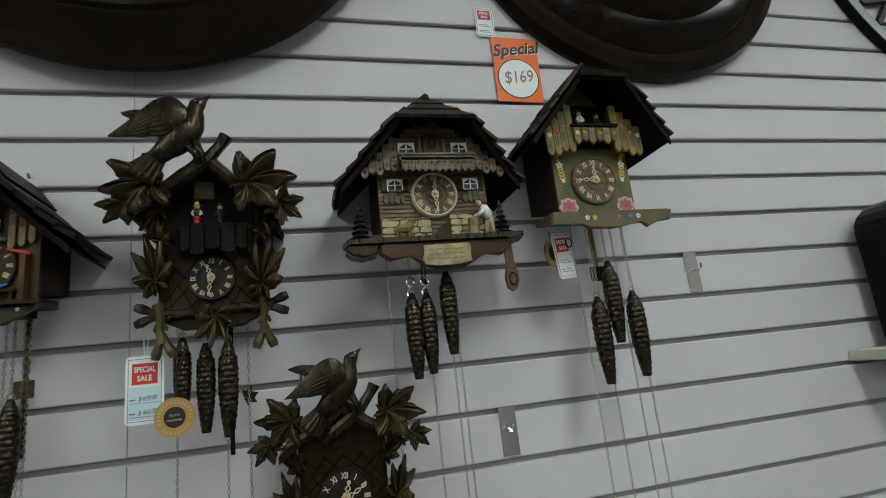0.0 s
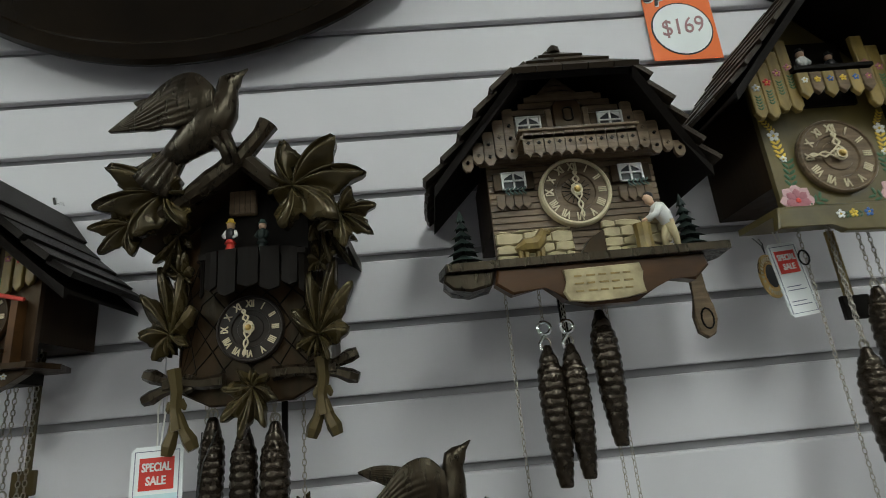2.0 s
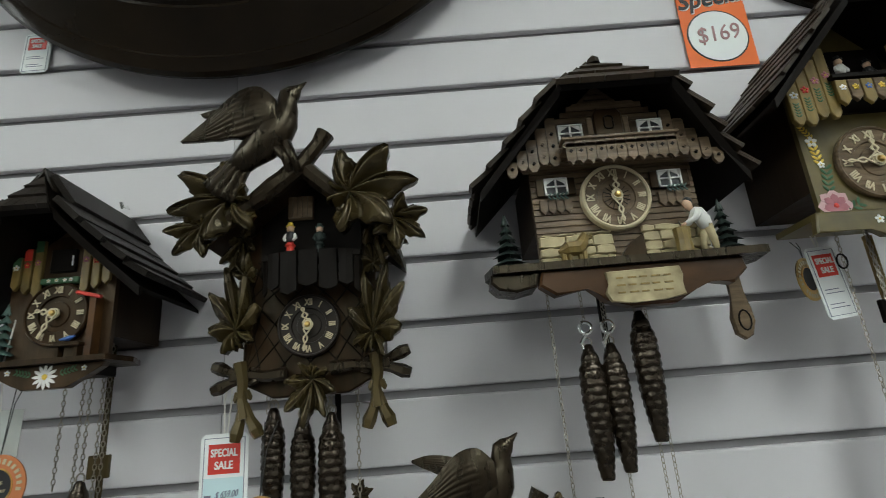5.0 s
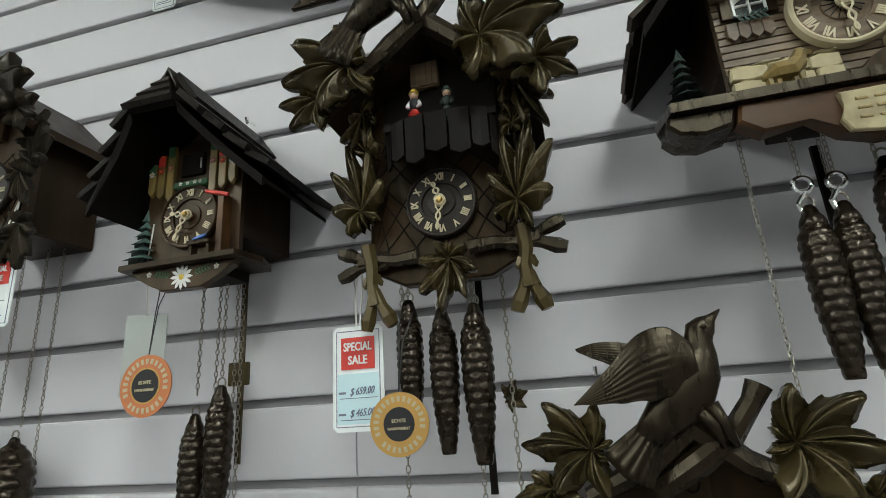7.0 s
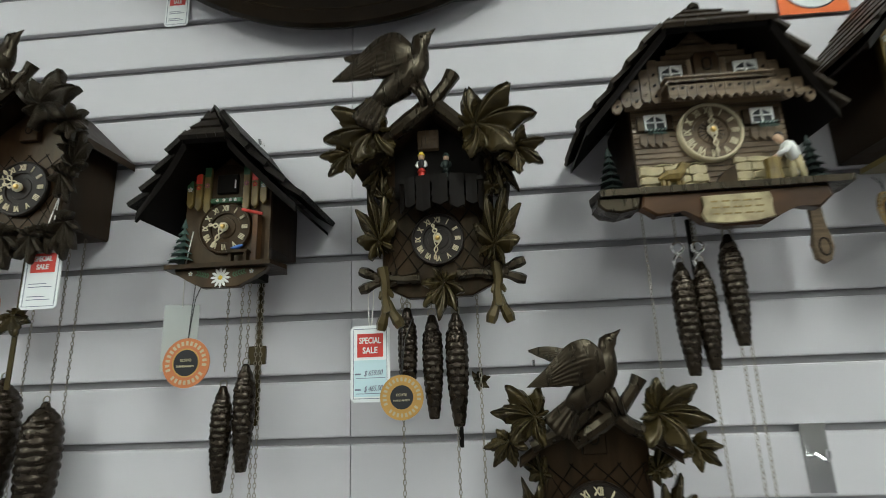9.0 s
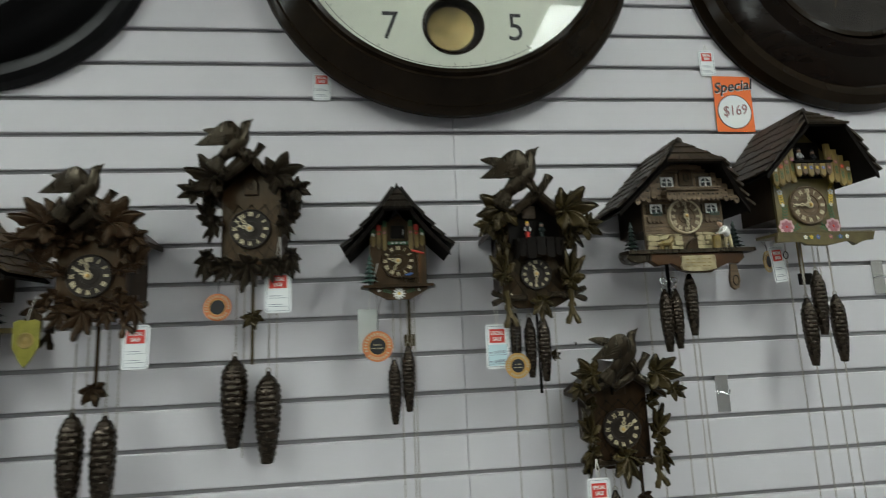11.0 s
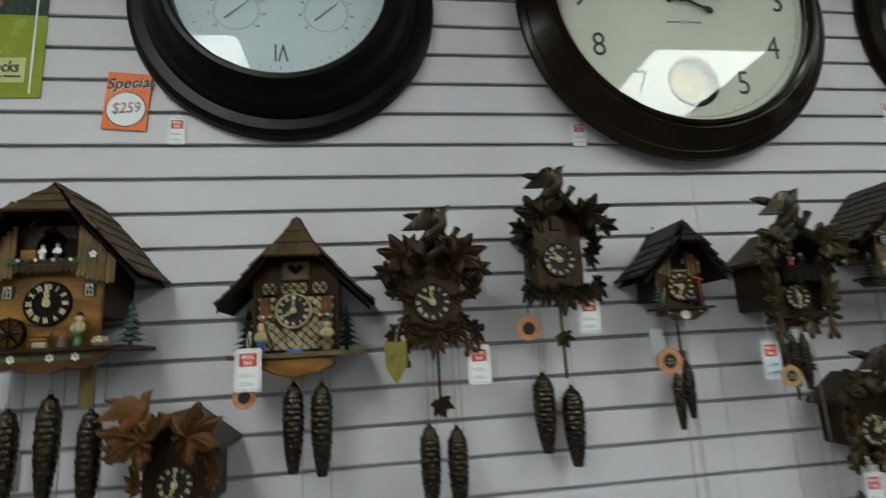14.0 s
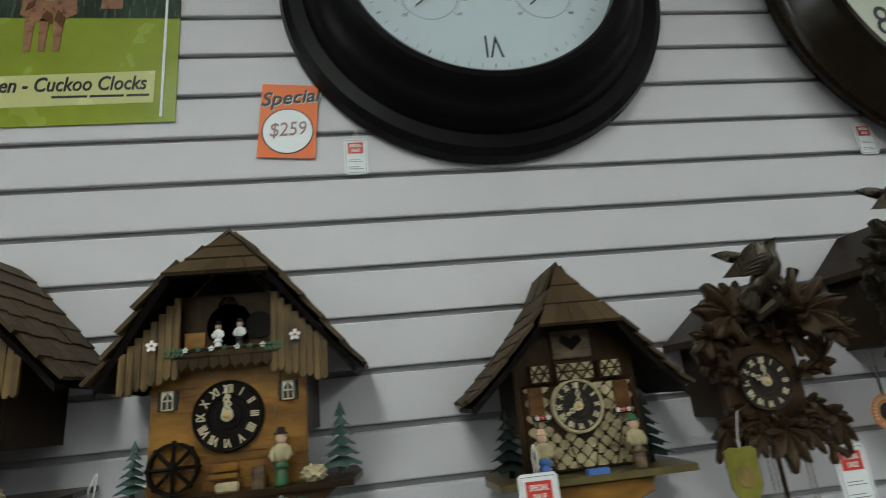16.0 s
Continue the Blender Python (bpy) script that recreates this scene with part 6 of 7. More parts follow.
    bm = bmesh.new()
    bmesh.ops.create_icosphere(bm, subdivisions=3, radius=0.011, matrix=Matrix.Translation((0.094, f - 0.014, -0.0705)))
    for v in bm.verts:
        c = v.co - Vector((0.094, f - 0.014, -0.0705))
        lump = 1 + 0.16 * math.sin(c.x * 900 + 1) * math.cos(c.z * 800) + 0.12 * math.sin(c.y * 1100 + c.z * 600)
        v.co = Vector((0.094 + c.x * 1.25 * lump, f - 0.014 + c.y * lump, -0.0705 + c.z * (0.9 if c.z > 0 else 0.68) * lump))
    part("boulder", bm, CREAM, t, "pale rough boulder")
    fir(t, -0.106, f + 0.014, -0.078, 0.062, FIR_PALE, 0.34)
    if tree:
        fir(t, 0.120, f + 0.040, -0.078, 0.084, FIR_PALE, 0.34)
    ledge(t, -0.130, 0.138, -0.078, f, BROWN, 0.006, [(0, 0.1), (0.06, 0.9), (0.14, 0.6), (0.22, 1.0), (0.34, 0.75), (0.44, 1.15), (0.6, 1.2), (0.7, 0.8), (0.8, 1.1), (0.9, 0.7), (1, 0.1)], APRON_WOOD, 0.030)
    for k, xx in enumerate((-0.040, 0.020, 0.060)):
        flower(t, xx, f - 0.0225, -0.094, 0.0075, WHITE, RED, 6)
        sprig(t, xx - 0.006, f - 0.0223, -0.094, 0.020, -90, GREEN)
        sprig(t, xx + 0.006, f - 0.0223, -0.094, 0.020, 90, GREEN)
    part("pendulum", abox(0.030, 0.056, -0.072, -0.064, -0.185, -0.105, 0.002), OCHRE, t)
    for wx, wz, ln in weights:
        chain(t, wx, -0.10, -0.10, -wz - 0.10)
        weight(x + wx, -0.10, z + wz - 0.010, ln, ring=CHROME if wx > 0.04 else None)
        chain(t, wx + 0.014, -0.085, -0.10, 0.45)
    return t


tall_chalet(-1.766, 1.532, HONEY, "honey brown chalet cuckoo clock with waterwheel and shingled roof", ((-0.066, -0.175, 0.170), (0.0, -0.155, 0.170), (0.068, -0.185, 0.170)), SHINGLE)
tall_chalet(-2.094, 1.542, WALNUT, "dark brown chalet cuckoo clock with shingled roof", (), SHINGLE, False)


# ---- large round wall clocks ----
def ring(name, profile, material, parent, n=96, label=""):
    return part(name, lathe(bmesh.new(), profile, n, "y"), material, parent, label, smooth=False)


def smooth_by_angle(ob):
    for p in ob.data.polygons:
        p.use_smooth = True
    ob.data.set_sharp_from_angle(angle=radians(24))
    return ob


def pointed_hand(L, w, tail, spade=0.0):
    o = [(w * 0.5, 0), (w * 0.3, L * 0.55)]
    if spade:
        o += [(spade, L * 0.64), (spade * 0.6, L * 0.74), (w * 0.25, L * 0.80)]
    o += [(0.0004, L), (-0.0004, L)]
    if spade:
        o += [(-w * 0.25, L * 0.80), (-spade * 0.6, L * 0.74), (-spade, L * 0.64)]
    o += [(-w * 0.3, L * 0.55), (-w * 0.5, 0), (-w * 0.35, -tail * 0.7), (-w * 1.1, -tail * 0.85), (-w * 0.6, -tail), (w * 0.6, -tail), (w * 1.1, -tail * 0.85), (w * 0.35, -tail * 0.7)]
    return o


def clock_hands(d, y, specs, material):
    for ang, L, w, tail, spade in specs:
        h = part("clock_hand", aprism(pointed_hand(L, w, tail, spade), -0.0015, 0.0), material, d)
        h.matrix_basis = pose(0, y, 0, 0, ang, 0)
        y -= 0.003
    part("hub", lathe(bmesh.new(), [(0.010, 0.004), (0.010, -0.008), (0.005, -0.011), (0, -0.011)], 16, "y", (0, y, 0)), material, d)


def minute_track(d, r0, r1, y, material, n=60):
    bm = bmesh.new()
    for i in range(n):
        w = 0.0016 if i % 5 == 0 else 0.0007
        m = pose(0, y, 0, 0, 360 / n * i, 0) @ Matrix.Translation((0, 0, (r0 + r1) / 2)) @ Matrix.Diagonal((w, 0.0004, r1 - r0, 1))
        bmesh.ops.create_cube(bm, size=1, matrix=m)
    return part("minute_track", bm, material, d)


def black_clock():
    t = thing("wall_clock", -1.383, 0, 2.230, "large round black-framed wall clock with weather dials", "wall clock", "large round clocks")
    smooth_by_angle(ring("frame", [(0.342, -0.001), (0.345, -0.010), (0.340, -0.026), (0.328, -0.034), (0.305, -0.034), (0.300, -0.040), (0.297, -0.050), (0.285, -0.066), (0.278, -0.070), (0.272, -0.074), (0.262, -0.086), (0.256, -0.096), (0.246, -0.104), (0.236, -0.104), (0.230, -0.098), (0.2285, -0.086), (0.2285, -0.001)], BLACK, t))
    d = ring("dial", [(0.2280, -0.060), (0.2280, -0.064), (0, -0.064)], DIAL_WHITE, t, 64)
    minute_track(d, 0.202, 0.210, -0.0644, INK)
    for i, s in enumerate(ROMAN):
        a = radians(30 * i)
        if i in (0, 6, 3, 9, 1, 2, 10, 11):
            write("numeral", s, 0.060, INK, d, pose(0.168 * math.sin(a), -0.0647, 0.168 * math.cos(a), 0, 30 * i, 0) @ Matrix.Diagonal((0.62, 1, 1, 1)))
    for sx, nm in ((-0.094, -40), (0.096, 52)):
        sub = part("sub_dial", lathe(bmesh.new(), [(0.046, -0.0640), (0.046, -0.0648), (0.0452, -0.0648), (0.0452, -0.0640)], 48, "y", (sx, 0, -0.072)), GREY_INK, d)
        bm = bmesh.new()
        for i in range(41):
            m = pose(sx, -0.0646, -0.072, 0, -130 + 6.5 * i, 0) @ Matrix.Translation((0, 0, 0.049)) @ Matrix.Diagonal((0.0008, 0.0004, 0.005 if i % 5 == 0 else 0.003, 1))
            bmesh.ops.create_cube(bm, size=1, matrix=m)
        part("scale_mark", bm, GREY_INK, sub)
        for i in range(9):
            a = radians(-130 + 32.5 * i)
            write("scale_number", str(20 * i - 20) if sx < 0 else str(10 + 10 * i), 0.0085, INK, sub, pose(sx + 0.057 * math.sin(a), -0.0647, -0.072 + 0.057 * math.cos(a)))
        part("pointer", atube([(sx - 0.024, -0.068, -0.092), (sx + 0.026, -0.068, -0.048)], [0.0016, 0.0009], 5), INK, sub)
    clock_hands(d, -0.070, [(347, 0.105, 0.008, 0.03, 0.009), (53, 0.165, 0.007, 0.045, 0.008)], INK)
    part("cover_glass", lathe(bmesh.new(), [(0.2290, -0.088), (0.2290, -0.090), (0, -0.090)], 64, "y"), GLASS, t, "flat clear cover glass").visible_shadow = False
    return t


def cream_clock():
    t = thing("wall_clock", -0.428, 0, 2.234, "large round brown-framed wall clock with cream dial and pendulum", "wall clock", "large round clocks")
    smooth_by_angle(ring("frame", [(0.384, -0.001), (0.388, -0.008), (0.398, -0.018), (0.410, -0.028), (0.413, -0.036), (0.410, -0.043), (0.402, -0.047), (0.396, -0.052), (0.392, -0.050), (0.386, -0.054), (0.372, -0.066), (0.356, -0.078), (0.350, -0.084), (0.345, -0.083), (0.340, -0.090), (0.333, -0.092), (0.329, -0.086), (0.3275, -0.070), (0.3275, -0.001)], BRONZE_FRAME, t))
    # dial with the round pendulum window cut out of it
    bm = bmesh.new()
    R, n, hr, hz = 0.327, 96, 0.060, -0.222
    outer = [bm.verts.new((R * math.sin(2 * math.pi * i / n), -0.052, R * math.cos(2 * math.pi * i / n))) for i in range(n)]
    inner = [bm.verts.new((hr * math.sin(2 * math.pi * i / n), -0.052, hz + hr * math.cos(2 * math.pi * i / n))) for i in range(n)]
    edges = [bm.edges.new((c[i], c[(i + 1) % n])) for c in (outer, inner) for i in range(n)]
    bmesh.ops.triangle_fill(bm, edges=edges, use_beauty=True)
    d = part("dial", bm, DIAL_CREAM, t)
    part("window_rim", lathe(bmesh.new(), [(0.0595, -0.020), (0.0595, -0.055), (0.065, -0.056), (0.065, -0.052)], 40, "y", (0, 0, hz)), BRONZE_FRAME, d)
    part("pendulum_well", lathe(bmesh.new(), [(0.07, -0.019), (0.07, -0.020), (0, -0.020)], 32, "y", (0, 0, hz)), DIAL_DARK, d)
    bob = part("pendulum_bob", lathe(bmesh.new(), [(0.050, -0.030), (0.049, -0.034), (0.030, -0.036), (0, -0.038)], 40, "y", (-0.004, 0, hz)), OLD_BRASS, t, "round brass pendulum bob")
    for i in range(1, 13):
        a = radians(30 * i)
        if i == 6:
            continue
        write("numeral", str(i), 0.088, INK, d, pose(0.262 * math.sin(a), -0.0526, 0.262 * math.cos(a)) @ Matrix.Diagonal((0.85, 1, 1, 1)))
    minute_track(d, 0.305, 0.312, -0.0524, INK)
    part("track_ring", lathe(bmesh.new(), [(0.3135, -0.0520), (0.3135, -0.0526), (0.3125, -0.0526), (0.3125, -0.0520)], 96, "y"), INK, d)
    bm = bmesh.new()
    for k in range(12):
        if k in (5, 6):
            continue
        box(bm, -0.045 + k * 0.0076, -0.045 + k * 0.0076 + 0.005, -0.0526, -0.0521, -0.066, -0.061)
    part("maker_name_bar", bm, INK, d)
    for s in (-1, 1):
        part("maker_mark", atube([(-s * 0.004, -0.0525, -0.070), (s * 0.004, -0.0525, -0.057)], 0.0009, 4), INK, d)
    sub = part("sub_dial", lathe(bmesh.new(), [(0.040, -0.0521), (0.040, -0.0526), (0.0393, -0.0526), (0.0393, -0.0521)], 40, "y", (0, 0, 0.105)), GREY_INK, d)
    part("pointer", atube([(-0.018, -0.054, 0.097), (0.02, -0.054, 0.112)], 0.0009, 5), INK, sub)
    clock_hands(d, -0.058, [(84, 0.150, 0.010, 0.040, 0.013), (294, 0.255, 0.009, 0.085, 0.012)], INK)
    part("cover_glass", lathe(bmesh.new(), [(0.3280, -0.076), (0.3280, -0.078), (0, -0.078)], 64, "y"), GLASS, t, "flat clear cover glass").visible_shadow = False
    return t


def dark_clock():
    t = thing("wall_clock", 0.500, 0, 2.226, "large round bronze-framed wall clock with dark dial", "wall clock", "large round clocks")
    smooth_by_angle(ring("frame", [(0.376, -0.001), (0.378, -0.012), (0.370, -0.030), (0.352, -0.040), (0.334, -0.038), (0.326, -0.030)], BRONZE_FRAME, t))
    smooth_by_angle(ring("inner_frame", [(0.327, -0.001), (0.326, -0.031), (0.300, -0.044), (0.268, -0.052), (0.258, -0.060), (0.246, -0.066), (0.232, -0.066), (0.224, -0.058), (0.222, -0.040), (0.222, -0.001)], MAHOGANY, t, label="dark mahogany inner moulding"))
    smooth_by_angle(ring("bezel", [(0.2215, -0.030), (0.2215, -0.060), (0.212, -0.062), (0.206, -0.050), (0.206, -0.030)], BRONZE_FRAME, t))
    d = ring("dial", [(0.2055, -0.034), (0.2055, -0.036), (0, -0.036)], DIAL_DARK, t, 64)
    for i, s in enumerate(ROMAN):
        a = radians(30 * i)
        write("numeral", s, 0.040, MAHOGANY, d, pose(0.165 * math.sin(a), -0.0367, 0.165 * math.cos(a), 0, 30 * i, 0) @ Matrix.Diagonal((0.7, 1, 1, 1)))
    clock_hands(d, -0.042, [(346, 0.115, 0.006, 0.03, 0.007), (197, 0.150, 0.006, 0.04, 0.007)], OCHRE)
    part("cover_glass", lathe(bmesh.new(), [(0.206, -0.048), (0.206, -0.050), (0, -0.050)], 64, "y"), GLASS, t, "flat clear cover glass").visible_shadow = False
    return t


def open_clock():
    """A skeleton clock of flat bars with standing Roman numerals."""
    t = thing("wall_clock", 1.470, 0, 2.300, "large round openwork grey metal clock with Roman numerals", "wall clock", "large round clocks")
    f = part("outer_ring", lathe(bmesh.new(), [(0.470, -0.004), (0.470, -0.020), (0.440, -0.020), (0.440, -0.004), (0.470, -0.004)], 72, "y"), ZINC, t)
    part("rim_edge", lathe(bmesh.new(), [(0.474, -0.002), (0.474, -0.023), (0.4705, -0.023), (0.4705, -0.002), (0.474, -0.002)], 72, "y"), BLACK, t)
    part("inner_ring", lathe(bmesh.new(), [(0.300, -0.004), (0.300, -0.020), (0.275, -0.020), (0.275, -0.004), (0.300, -0.004)], 72, "y"), ZINC, t)
    for i, s in enumerate(ROMAN):
        a = radians(30 * i)
        write("numeral", s, 0.150, INK, t, pose(0.370 * math.sin(a), -0.014, 0.370 * math.cos(a), 0, 30 * i, 0) @ Matrix.Diagonal((0.85, 1, 1, 1)), depth=0.006)
        m = pose(0, -0.012, 0, 0, 30 * i + 15, 0) @ Matrix.Translation((0, 0, 0.370)) @ Matrix.Diagonal((0.016, 0.012, 0.145, 1))
        bm = bmesh.new()
        bmesh.ops.create_cube(bm, size=1, matrix=m)
        part("spoke", bm, ZINC, t)
    return t


black_clock()
cream_clock()
dark_clock()
open_clock()


# ---- shelf and mantel clock at the far end ----
def shelf_and_clock():
    s = thing("wall_shelf", 1.16, 0, 1.293, "pale green-grey shelf board on slatwall brackets", "shelf")
    part("board", abox(-0.36, 0.40, -0.26, -0.001, -0.020, 0, 0.002), SHELF_GREEN, s)
    for x in (-0.26, 0.30):
        part("bracket", aprism([(x - 0.003, -0.021), (x + 0.003, -0.021), (x + 0.003, -0.14), (x - 0.003, -0.14)], -0.02, -0.001), STEEL, s)
        part("bracket_arm", abox(x - 0.003, x + 0.003, -0.22, -0.021, -0.045, -0.021), STEEL, s)
    c = thing("mantel_clock", 0.985, -0.11, 1.2935, "black mantel clock with pale dial standing on shelf", "mantel clock")
    arch = [(-0.12, 0), (0.12, 0), (0.12, 0.22)] + [(0.12 * math.cos(a), 0.22 + 0.065 * math.sin(a)) for a in [math.pi * k / 12 for k in range(1, 12)]] + [(-0.12, 0.22)]
    part("case", aprism(arch, -0.08, 0.08, 0.006), BLACK, c)
    d = part("dial", lathe(bmesh.new(), [(0.085, -0.081), (0.085, -0.084), (0, -0.084)], 40, "y", (0, 0, 0.165)), DIAL_WHITE, c)
    part("bezel", lathe(bmesh.new(), [(0.086, -0.080), (0.088, -0.088), (0.094, -0.088), (0.095, -0.080)], 40, "y", (0, 0, 0.165)), BRONZE_FRAME, c)


shelf_and_clock()


# ---- signs, tags, hooks ----
def special_card(x, z, price, tilt=0, w=0.090, h=0.132, label="orange special price card with white oval"):
    t = thing("price_card", x, -0.004, z, label, "price card", "orange price cards", ry=tilt)
    part("card", abox(-w / 2, w / 2, -0.0010, 0.0, -h / 2, h / 2), ORANGE, t)
    part("oval_edge", lathe(bmesh.new(), [(0.0405, -0.0010), (0.0405, -0.0016), (0, -0.0016)], 40, "y", (0, 0, -0.019)), INK, t)
    part("oval", lathe(bmesh.new(), [(0.0385, -0.0010), (0.0385, -0.0020), (0, -0.0020)], 40, "y", (0, 0, -0.019)), CARD, t, "white oval for the price")
    for dx, dz, m, y in ((0.0012, -0.0012, WHITE, -0.0014), (0, 0, INK, -0.0020)):
        write("lettering", "Special", 0.034, m, t, pose(dx, y, 0.041 + dz, 0, -8, 0), shear=0.3, bold=0.0006)
    if price:
        write("handwriting", price, 0.034, PEN, t, pose(0, -0.0025, -0.017, 0, -6, 0) @ Matrix.Diagonal((0.85, 1, 1, 1)), shear=0.15)
    return t


special_card(0.209, 1.868, "$169", 1)
special_card(-1.716, 1.980, "$259", 4)
special_card(1.240, 1.792, "", 2)
for x, z in ((-0.703, 1.905), (0.158, 1.966), (-1.612, 1.912), (1.160, 1.836)):
    sale_tag(x, -0.004, z, 0.018, w=0.037, h=0.062, lower=CARD, label="small white and red sale tag against the slatwall")
sale_tag(-0.382, -0.104, 1.358, 0.058, prices=("$ 659.00", "$ 465.00"), w=0.042, h=0.079, label="white swing tag with red panel and handwritten prices")
sale_tag(-0.769, -0.104, 1.470, 0.062, lower=CARD, w=0.046)
sale_tag(-1.003, -0.106, 1.384, 0.03, lower=CARD, w=0.045)
sale_tag(-1.425, -0.146, 1.399, 0.03, lower=CARD, w=0.046)
sale_tag(-1.890, -0.165, 1.420, 0.03, lower=CARD, w=0.046)
sale_tag(-2.016, -0.165, 1.412, 0.03, lower=CARD, w=0.046)
sale_tag(0.200, -0.084, 1.494, 0.030, tilt=-6, lower=CARD, w=0.036, h=0.072, rz=12)
sale_tag(-0.223, -0.125, 1.090, 0.03, lower=CARD, w=0.040)
sale_tag(-1.492, -0.140, 1.078, 0.03, lower=CARD, w=0.042)
tag = thing("price_tag", -0.614, -0.072, 1.399, "plain grey back of a turned swing tag", "price tag", "sale tags", rz=18)
part("card", abox(-0.019, 0.019, -0.0005, 0.0005, -0.040, 0.036), GREY_CARD, tag)
string(tag, [(0, 0, 0.034), (0.004, -0.02, 0.08), (0.012, -0.03, 0.118)])
medallion(-0.597, -0.084, 1.367, 0.0275, COPPER_FOIL, 0.075, readable=True, label="round orange paper medallion with black centre on a thread")
medallion(-0.348, -0.110, 1.3225, 0.0225, GOLD_FOIL, 0.06, readable=True, label="round gold paper medallion with black centre on a thread")
medallion(-0.885, -0.060, 1.449, 0.0250, COPPER_FOIL, 0.04)
medallion(-1.440, -0.105, 1.350, 0.0210, COPPER_FOIL, 0.03)
medallion(0.186, -0.075, 1.500, 0.0220, BRASS, 0.02, rz=30)
badge = thing("hang_tag", -1.164, -0.126, 1.402, "yellow-green shield hang tag on the carved clock", "hang tag")
part("shield", aprism([(-0.021, 0.030), (-0.012, 0.034), (0, 0.032), (0.012, 0.034), (0.021, 0.030), (0.020, -0.012), (0.008, -0.034), (0, -0.044), (-0.008, -0.034), (-0.020, -0.012)], -0.001, 0.001), mat("yellow_green_foil", (0.24, 0.22, 0.035), 0.35, grain=0.3, scale=90, metal=0.3), badge)
part("seal", lathe(bmesh.new(), [(0.013, -0.001), (0.012, -0.0025), (0.006, -0.002), (0, -0.003)], 24, "y"), OCHRE, badge)
string(badge, [(0, 0, 0.031), (0.004, 0, 0.055), (0.012, 0.004, 0.075)])


def faceplate_hook(x, z):
    t = thing("display_hook", x, 0, z, "bright steel slatwall display hook", "hook", "slatwall hooks")
    part("plate", abox(-0.014, 0.014, -0.0022, -0.0006, -0.070, 0.0, 0.0004), CHROME, t)
    part("lip", abox(-0.014, 0.014, -0.004, 0.004, 0.0, 0.004), CHROME, t)
    part("prong", atube([(0, -0.002, -0.030), (0, -0.018, -0.034), (0, -0.024, -0.030), (0, -0.025, -0.022)], 0.0022, 8), CHROME, t)


for x, z in ((0.102, 1.272), (0.496, 1.500), (-1.875, 1.272)):
    faceplate_hook(x, z)
for x, z in ((-0.556, 1.662), (-0.780, 1.662), (-1.085, 1.586), (-0.205, 1.350)):
    t = thing("display_hook", x, 0, z, "small steel slatwall hook behind clock", "hook", "slatwall hooks")
    part("clip", atube([(0, 0.004, 0.004), (0, -0.004, 0.006), (0, -0.014, 0.002), (0, -0.016, 0.008)], 0.0022, 8), CHROME, t)


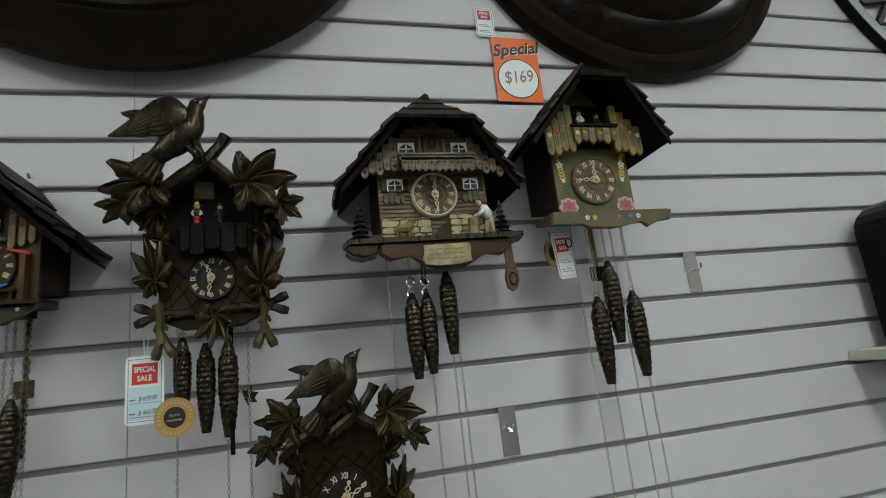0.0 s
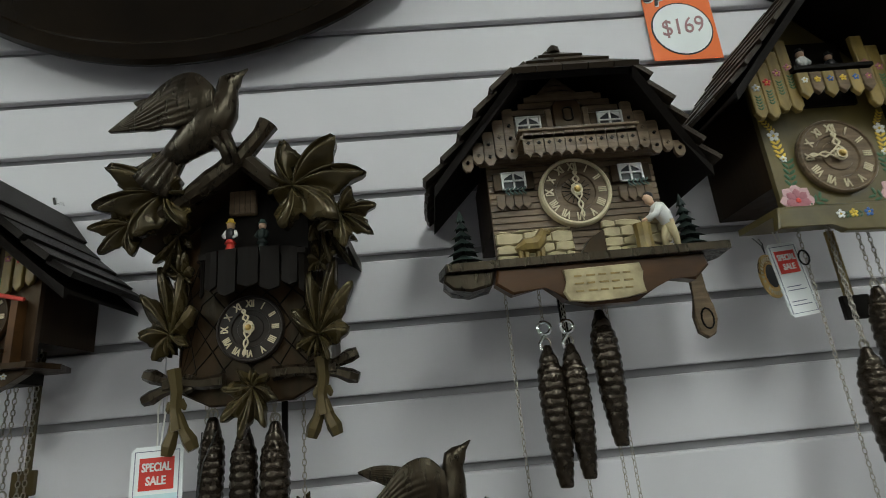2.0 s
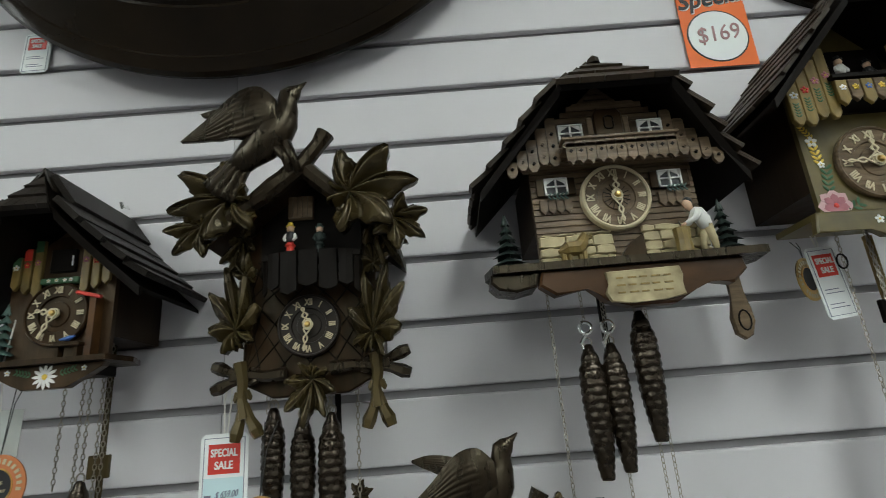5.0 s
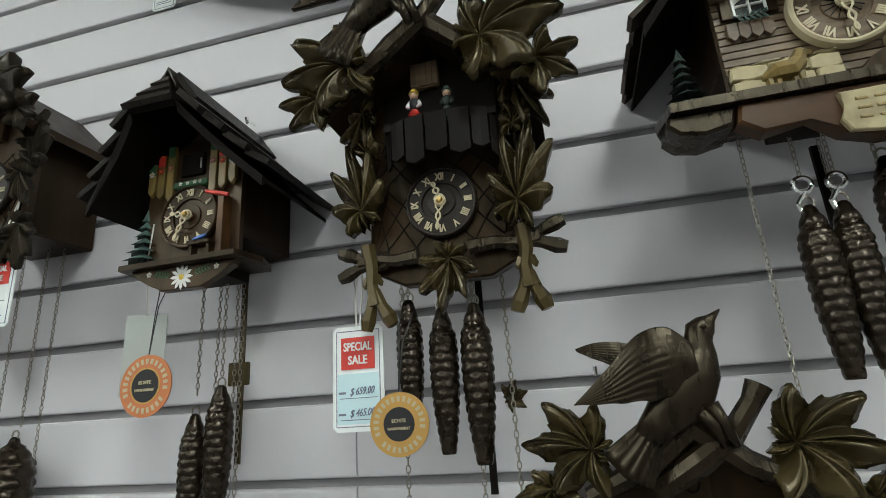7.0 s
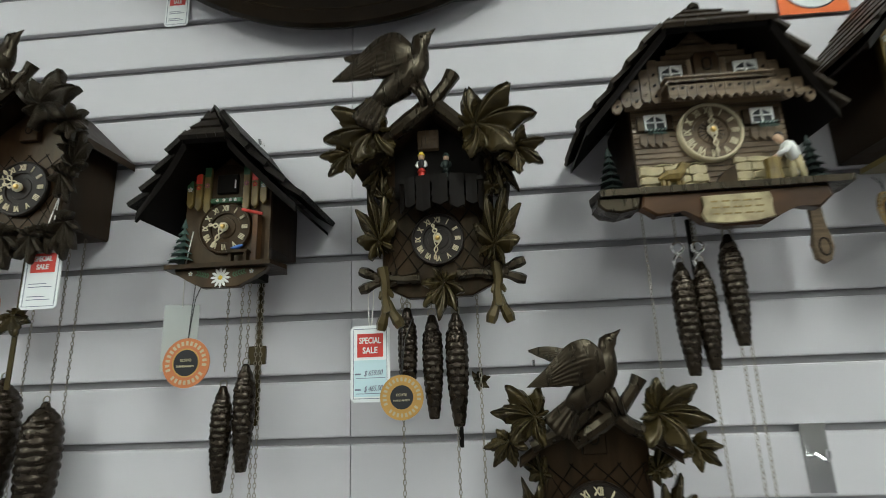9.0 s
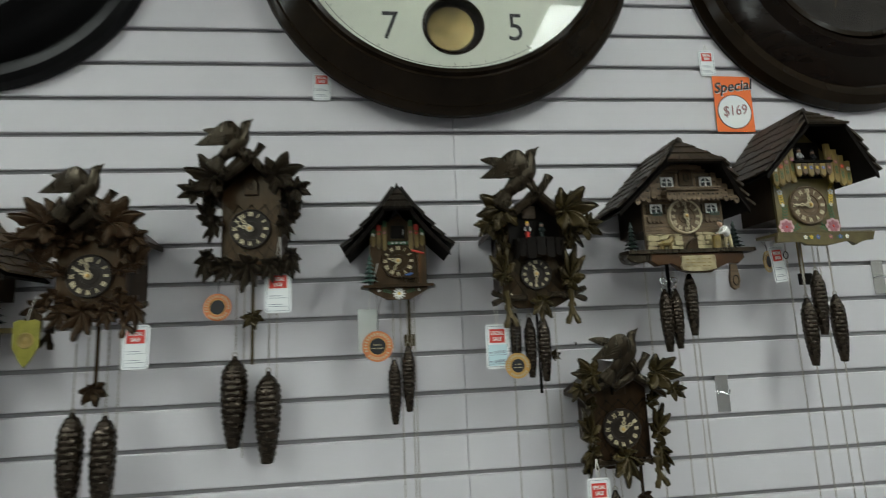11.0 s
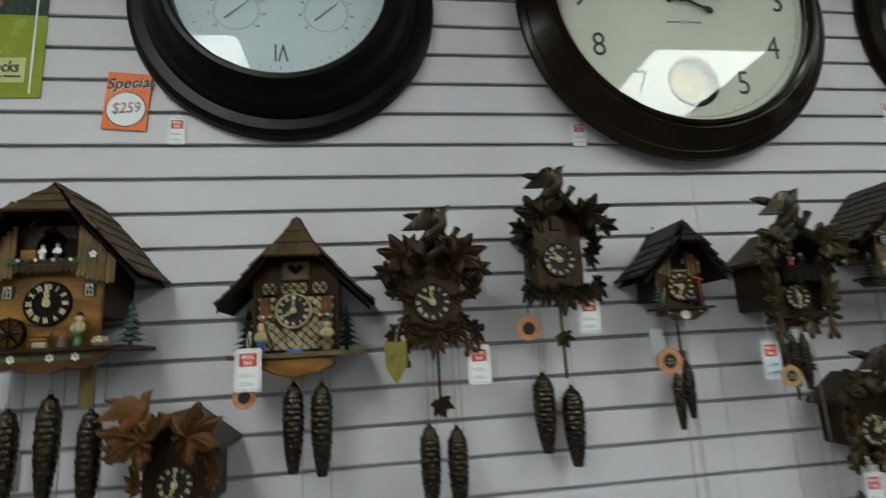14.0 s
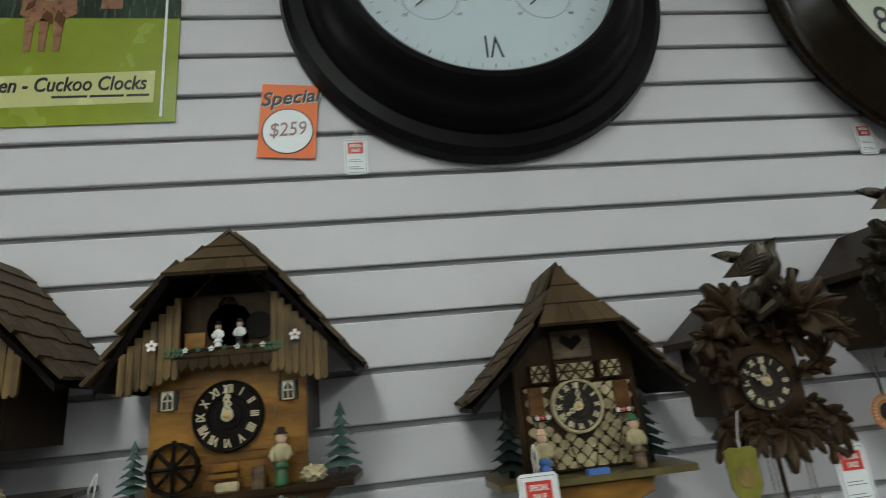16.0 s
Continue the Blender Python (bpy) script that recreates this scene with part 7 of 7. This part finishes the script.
def poster():
    x0, x1, z0, z1 = -2.46, -1.890, 1.986, 2.72
    t = thing("poster", x1, -0.002, z0, "glossy cuckoo clock poster with meadow and forest", "poster")
    W, H = x0 - x1, z1 - z0
    part("sheet", abox(W, 0, -0.0012, 0.0, 0, H), MEADOW_PRINT, t)
    part("sky_print", aprism([(W, 0.300), (-0.30, 0.330), (-0.16, 0.310), (0, 0.285), (0, H), (W, H)], -0.0016, -0.0012), SKY_PRINT, t)
    part("forest_print", aprism([(W, 0.205), (0, 0.195)] + [(-0.57 * i / 24, 0.285 + 0.018 * (i % 2) + 0.012 * math.sin(i * 1.7)) for i in range(0, 25)], -0.0020, -0.0016), FOREST_PRINT, t)
    band = part("band_print", aprism([(W, 0.030), (-0.034, 0.036), (-0.034, 0.094), (W, 0.084)], -0.0017, -0.0012), BAND_PRINT, t)
    write("lettering", "ksuhren - Cuckoo Clocks", 0.036, INK, t, pose(-0.185, -0.0022, 0.071) @ Matrix.Diagonal((0.74, 1, 1, 1)), bold=0.0005, shear=0.15)
    bm = bmesh.new()
    for k, L in enumerate((0.052, 0.050, 0.034)):
        xx = -0.185 + (0, 0.056, 0.110)[k]
        box(bm, xx, xx + L, -0.0022, -0.0017, 0.0475, 0.0515)
    part("print_line", bm, INK, t)
    part("sleeve_edge", abox(-0.024, -0.020, -0.0024, -0.0012, 0.01, H), CARD, t)
    def printed_clock(x, z, s):
        bm = bmesh.new()
        prism(bm, [(x - 0.045 * s, z - 0.06 * s), (x - 0.02 * s, z - 0.075 * s), (x + 0.02 * s, z - 0.075 * s), (x + 0.045 * s, z - 0.06 * s), (x + 0.04 * s, z + 0.02 * s), (x + 0.07 * s, z + 0.045 * s), (x + 0.03 * s, z + 0.06 * s), (x + 0.02 * s, z + 0.10 * s), (x - 0.01 * s, z + 0.075 * s), (x - 0.06 * s, z + 0.06 * s), (x - 0.04 * s, z + 0.02 * s)], -0.0026, -0.0020)
        for dx in (-0.028, -0.005, 0.018):
            prism(bm, [((x + (dx - 0.008) * s), z - 0.07 * s), (x + (dx + 0.008) * s, z - 0.07 * s), (x + (dx + 0.006) * s, z - 0.135 * s), (x + (dx - 0.004) * s, z - 0.135 * s)], -0.0026, -0.0020)
        part("clock_picture", bm, POSTER_WOOD, t)
        rnd = random.Random(int(s * 100))
        for k in range(16):
            a, rr = 2 * math.pi * k / 16, rnd.uniform(0.040, 0.066) * s
            cx, cz, L = x + rr * 0.8 * math.sin(a), z + 0.005 * s + rr * 1.25 * math.cos(a), rnd.uniform(0.014, 0.024) * s
            b2 = a + rnd.uniform(-0.7, 0.7)
            ux, uz = math.sin(b2), math.cos(b2)
            part("leaf_picture", aprism([(cx - ux * L, cz - uz * L), (cx + uz * L * 0.45, cz - ux * L * 0.45), (cx + ux * L, cz + uz * L), (cx - uz * L * 0.45, cz + ux * L * 0.45)], -0.0031 - 0.00001 * k, -0.0026), REDWOOD if k % 3 else POSTER_WOOD, t)
        part("picture_dial", lathe(bmesh.new(), [(0.020 * s, -0.0026), (0.020 * s, -0.0029), (0, -0.0029)], 20, "y", (x, 0, z - 0.012 * s)), BONE, t)
    printed_clock(-0.205, 0.262, 0.95)
    printed_clock(-0.105, 0.430, 0.8)
    part("picture_trunk", abox(-0.125, -0.092, -0.0026, -0.0020, 0.215, 0.36), POSTER_WOOD, t)


poster()

# ---- the slats of the wall ----
def slats():
    """Boards between the grooves, with a rounded upper lip, in two panels either side of each seam."""
    spans = [(X_LEFT, SEAM - 2.44 - 0.0006), (SEAM - 2.44 + 0.0006, SEAM - 0.0006), (SEAM + 0.0006, SEAM + 2.44 - 0.0006), (SEAM + 2.44 + 0.0006, X_RIGHT)]
    lowest = Z0 - 24 * PITCH
    for x0, x1 in spans:
        bm = bmesh.new()
        z0, z1 = GAP / 2, PITCH - GAP / 2
        prof = [(0.0094, z0 + 0.001), (0.0094, z1), (0.0025, z1), (0.0004, z1 - 0.0012), (0, z1 - 0.003), (0, z0 + 0.003), (0.0004, z0 + 0.001), (0.002, z0)]
        a = [bm.verts.new((x0, y, z)) for y, z in prof]
        b = [bm.verts.new((x1, y, z)) for y, z in prof]
        bm.faces.new(a), bm.faces.new(b[::-1])
        for i in range(len(prof)):
            j = (i + 1) % len(prof)
            bm.faces.new((a[i], a[j], b[j], b[i]))
        bmesh.ops.recalc_face_normals(bm, faces=bm.faces)
        me = bpy.data.meshes.new("slat")
        bm.to_mesh(me)
        bm.free()
        me.materials.append(SLAT)
        k = 0
        while lowest + (k + 1) * PITCH < CEIL - 0.002:
            s = new("slat", me)
            s.parent = wall
            s.location.z = lowest + k * PITCH
            k += 1


slats()
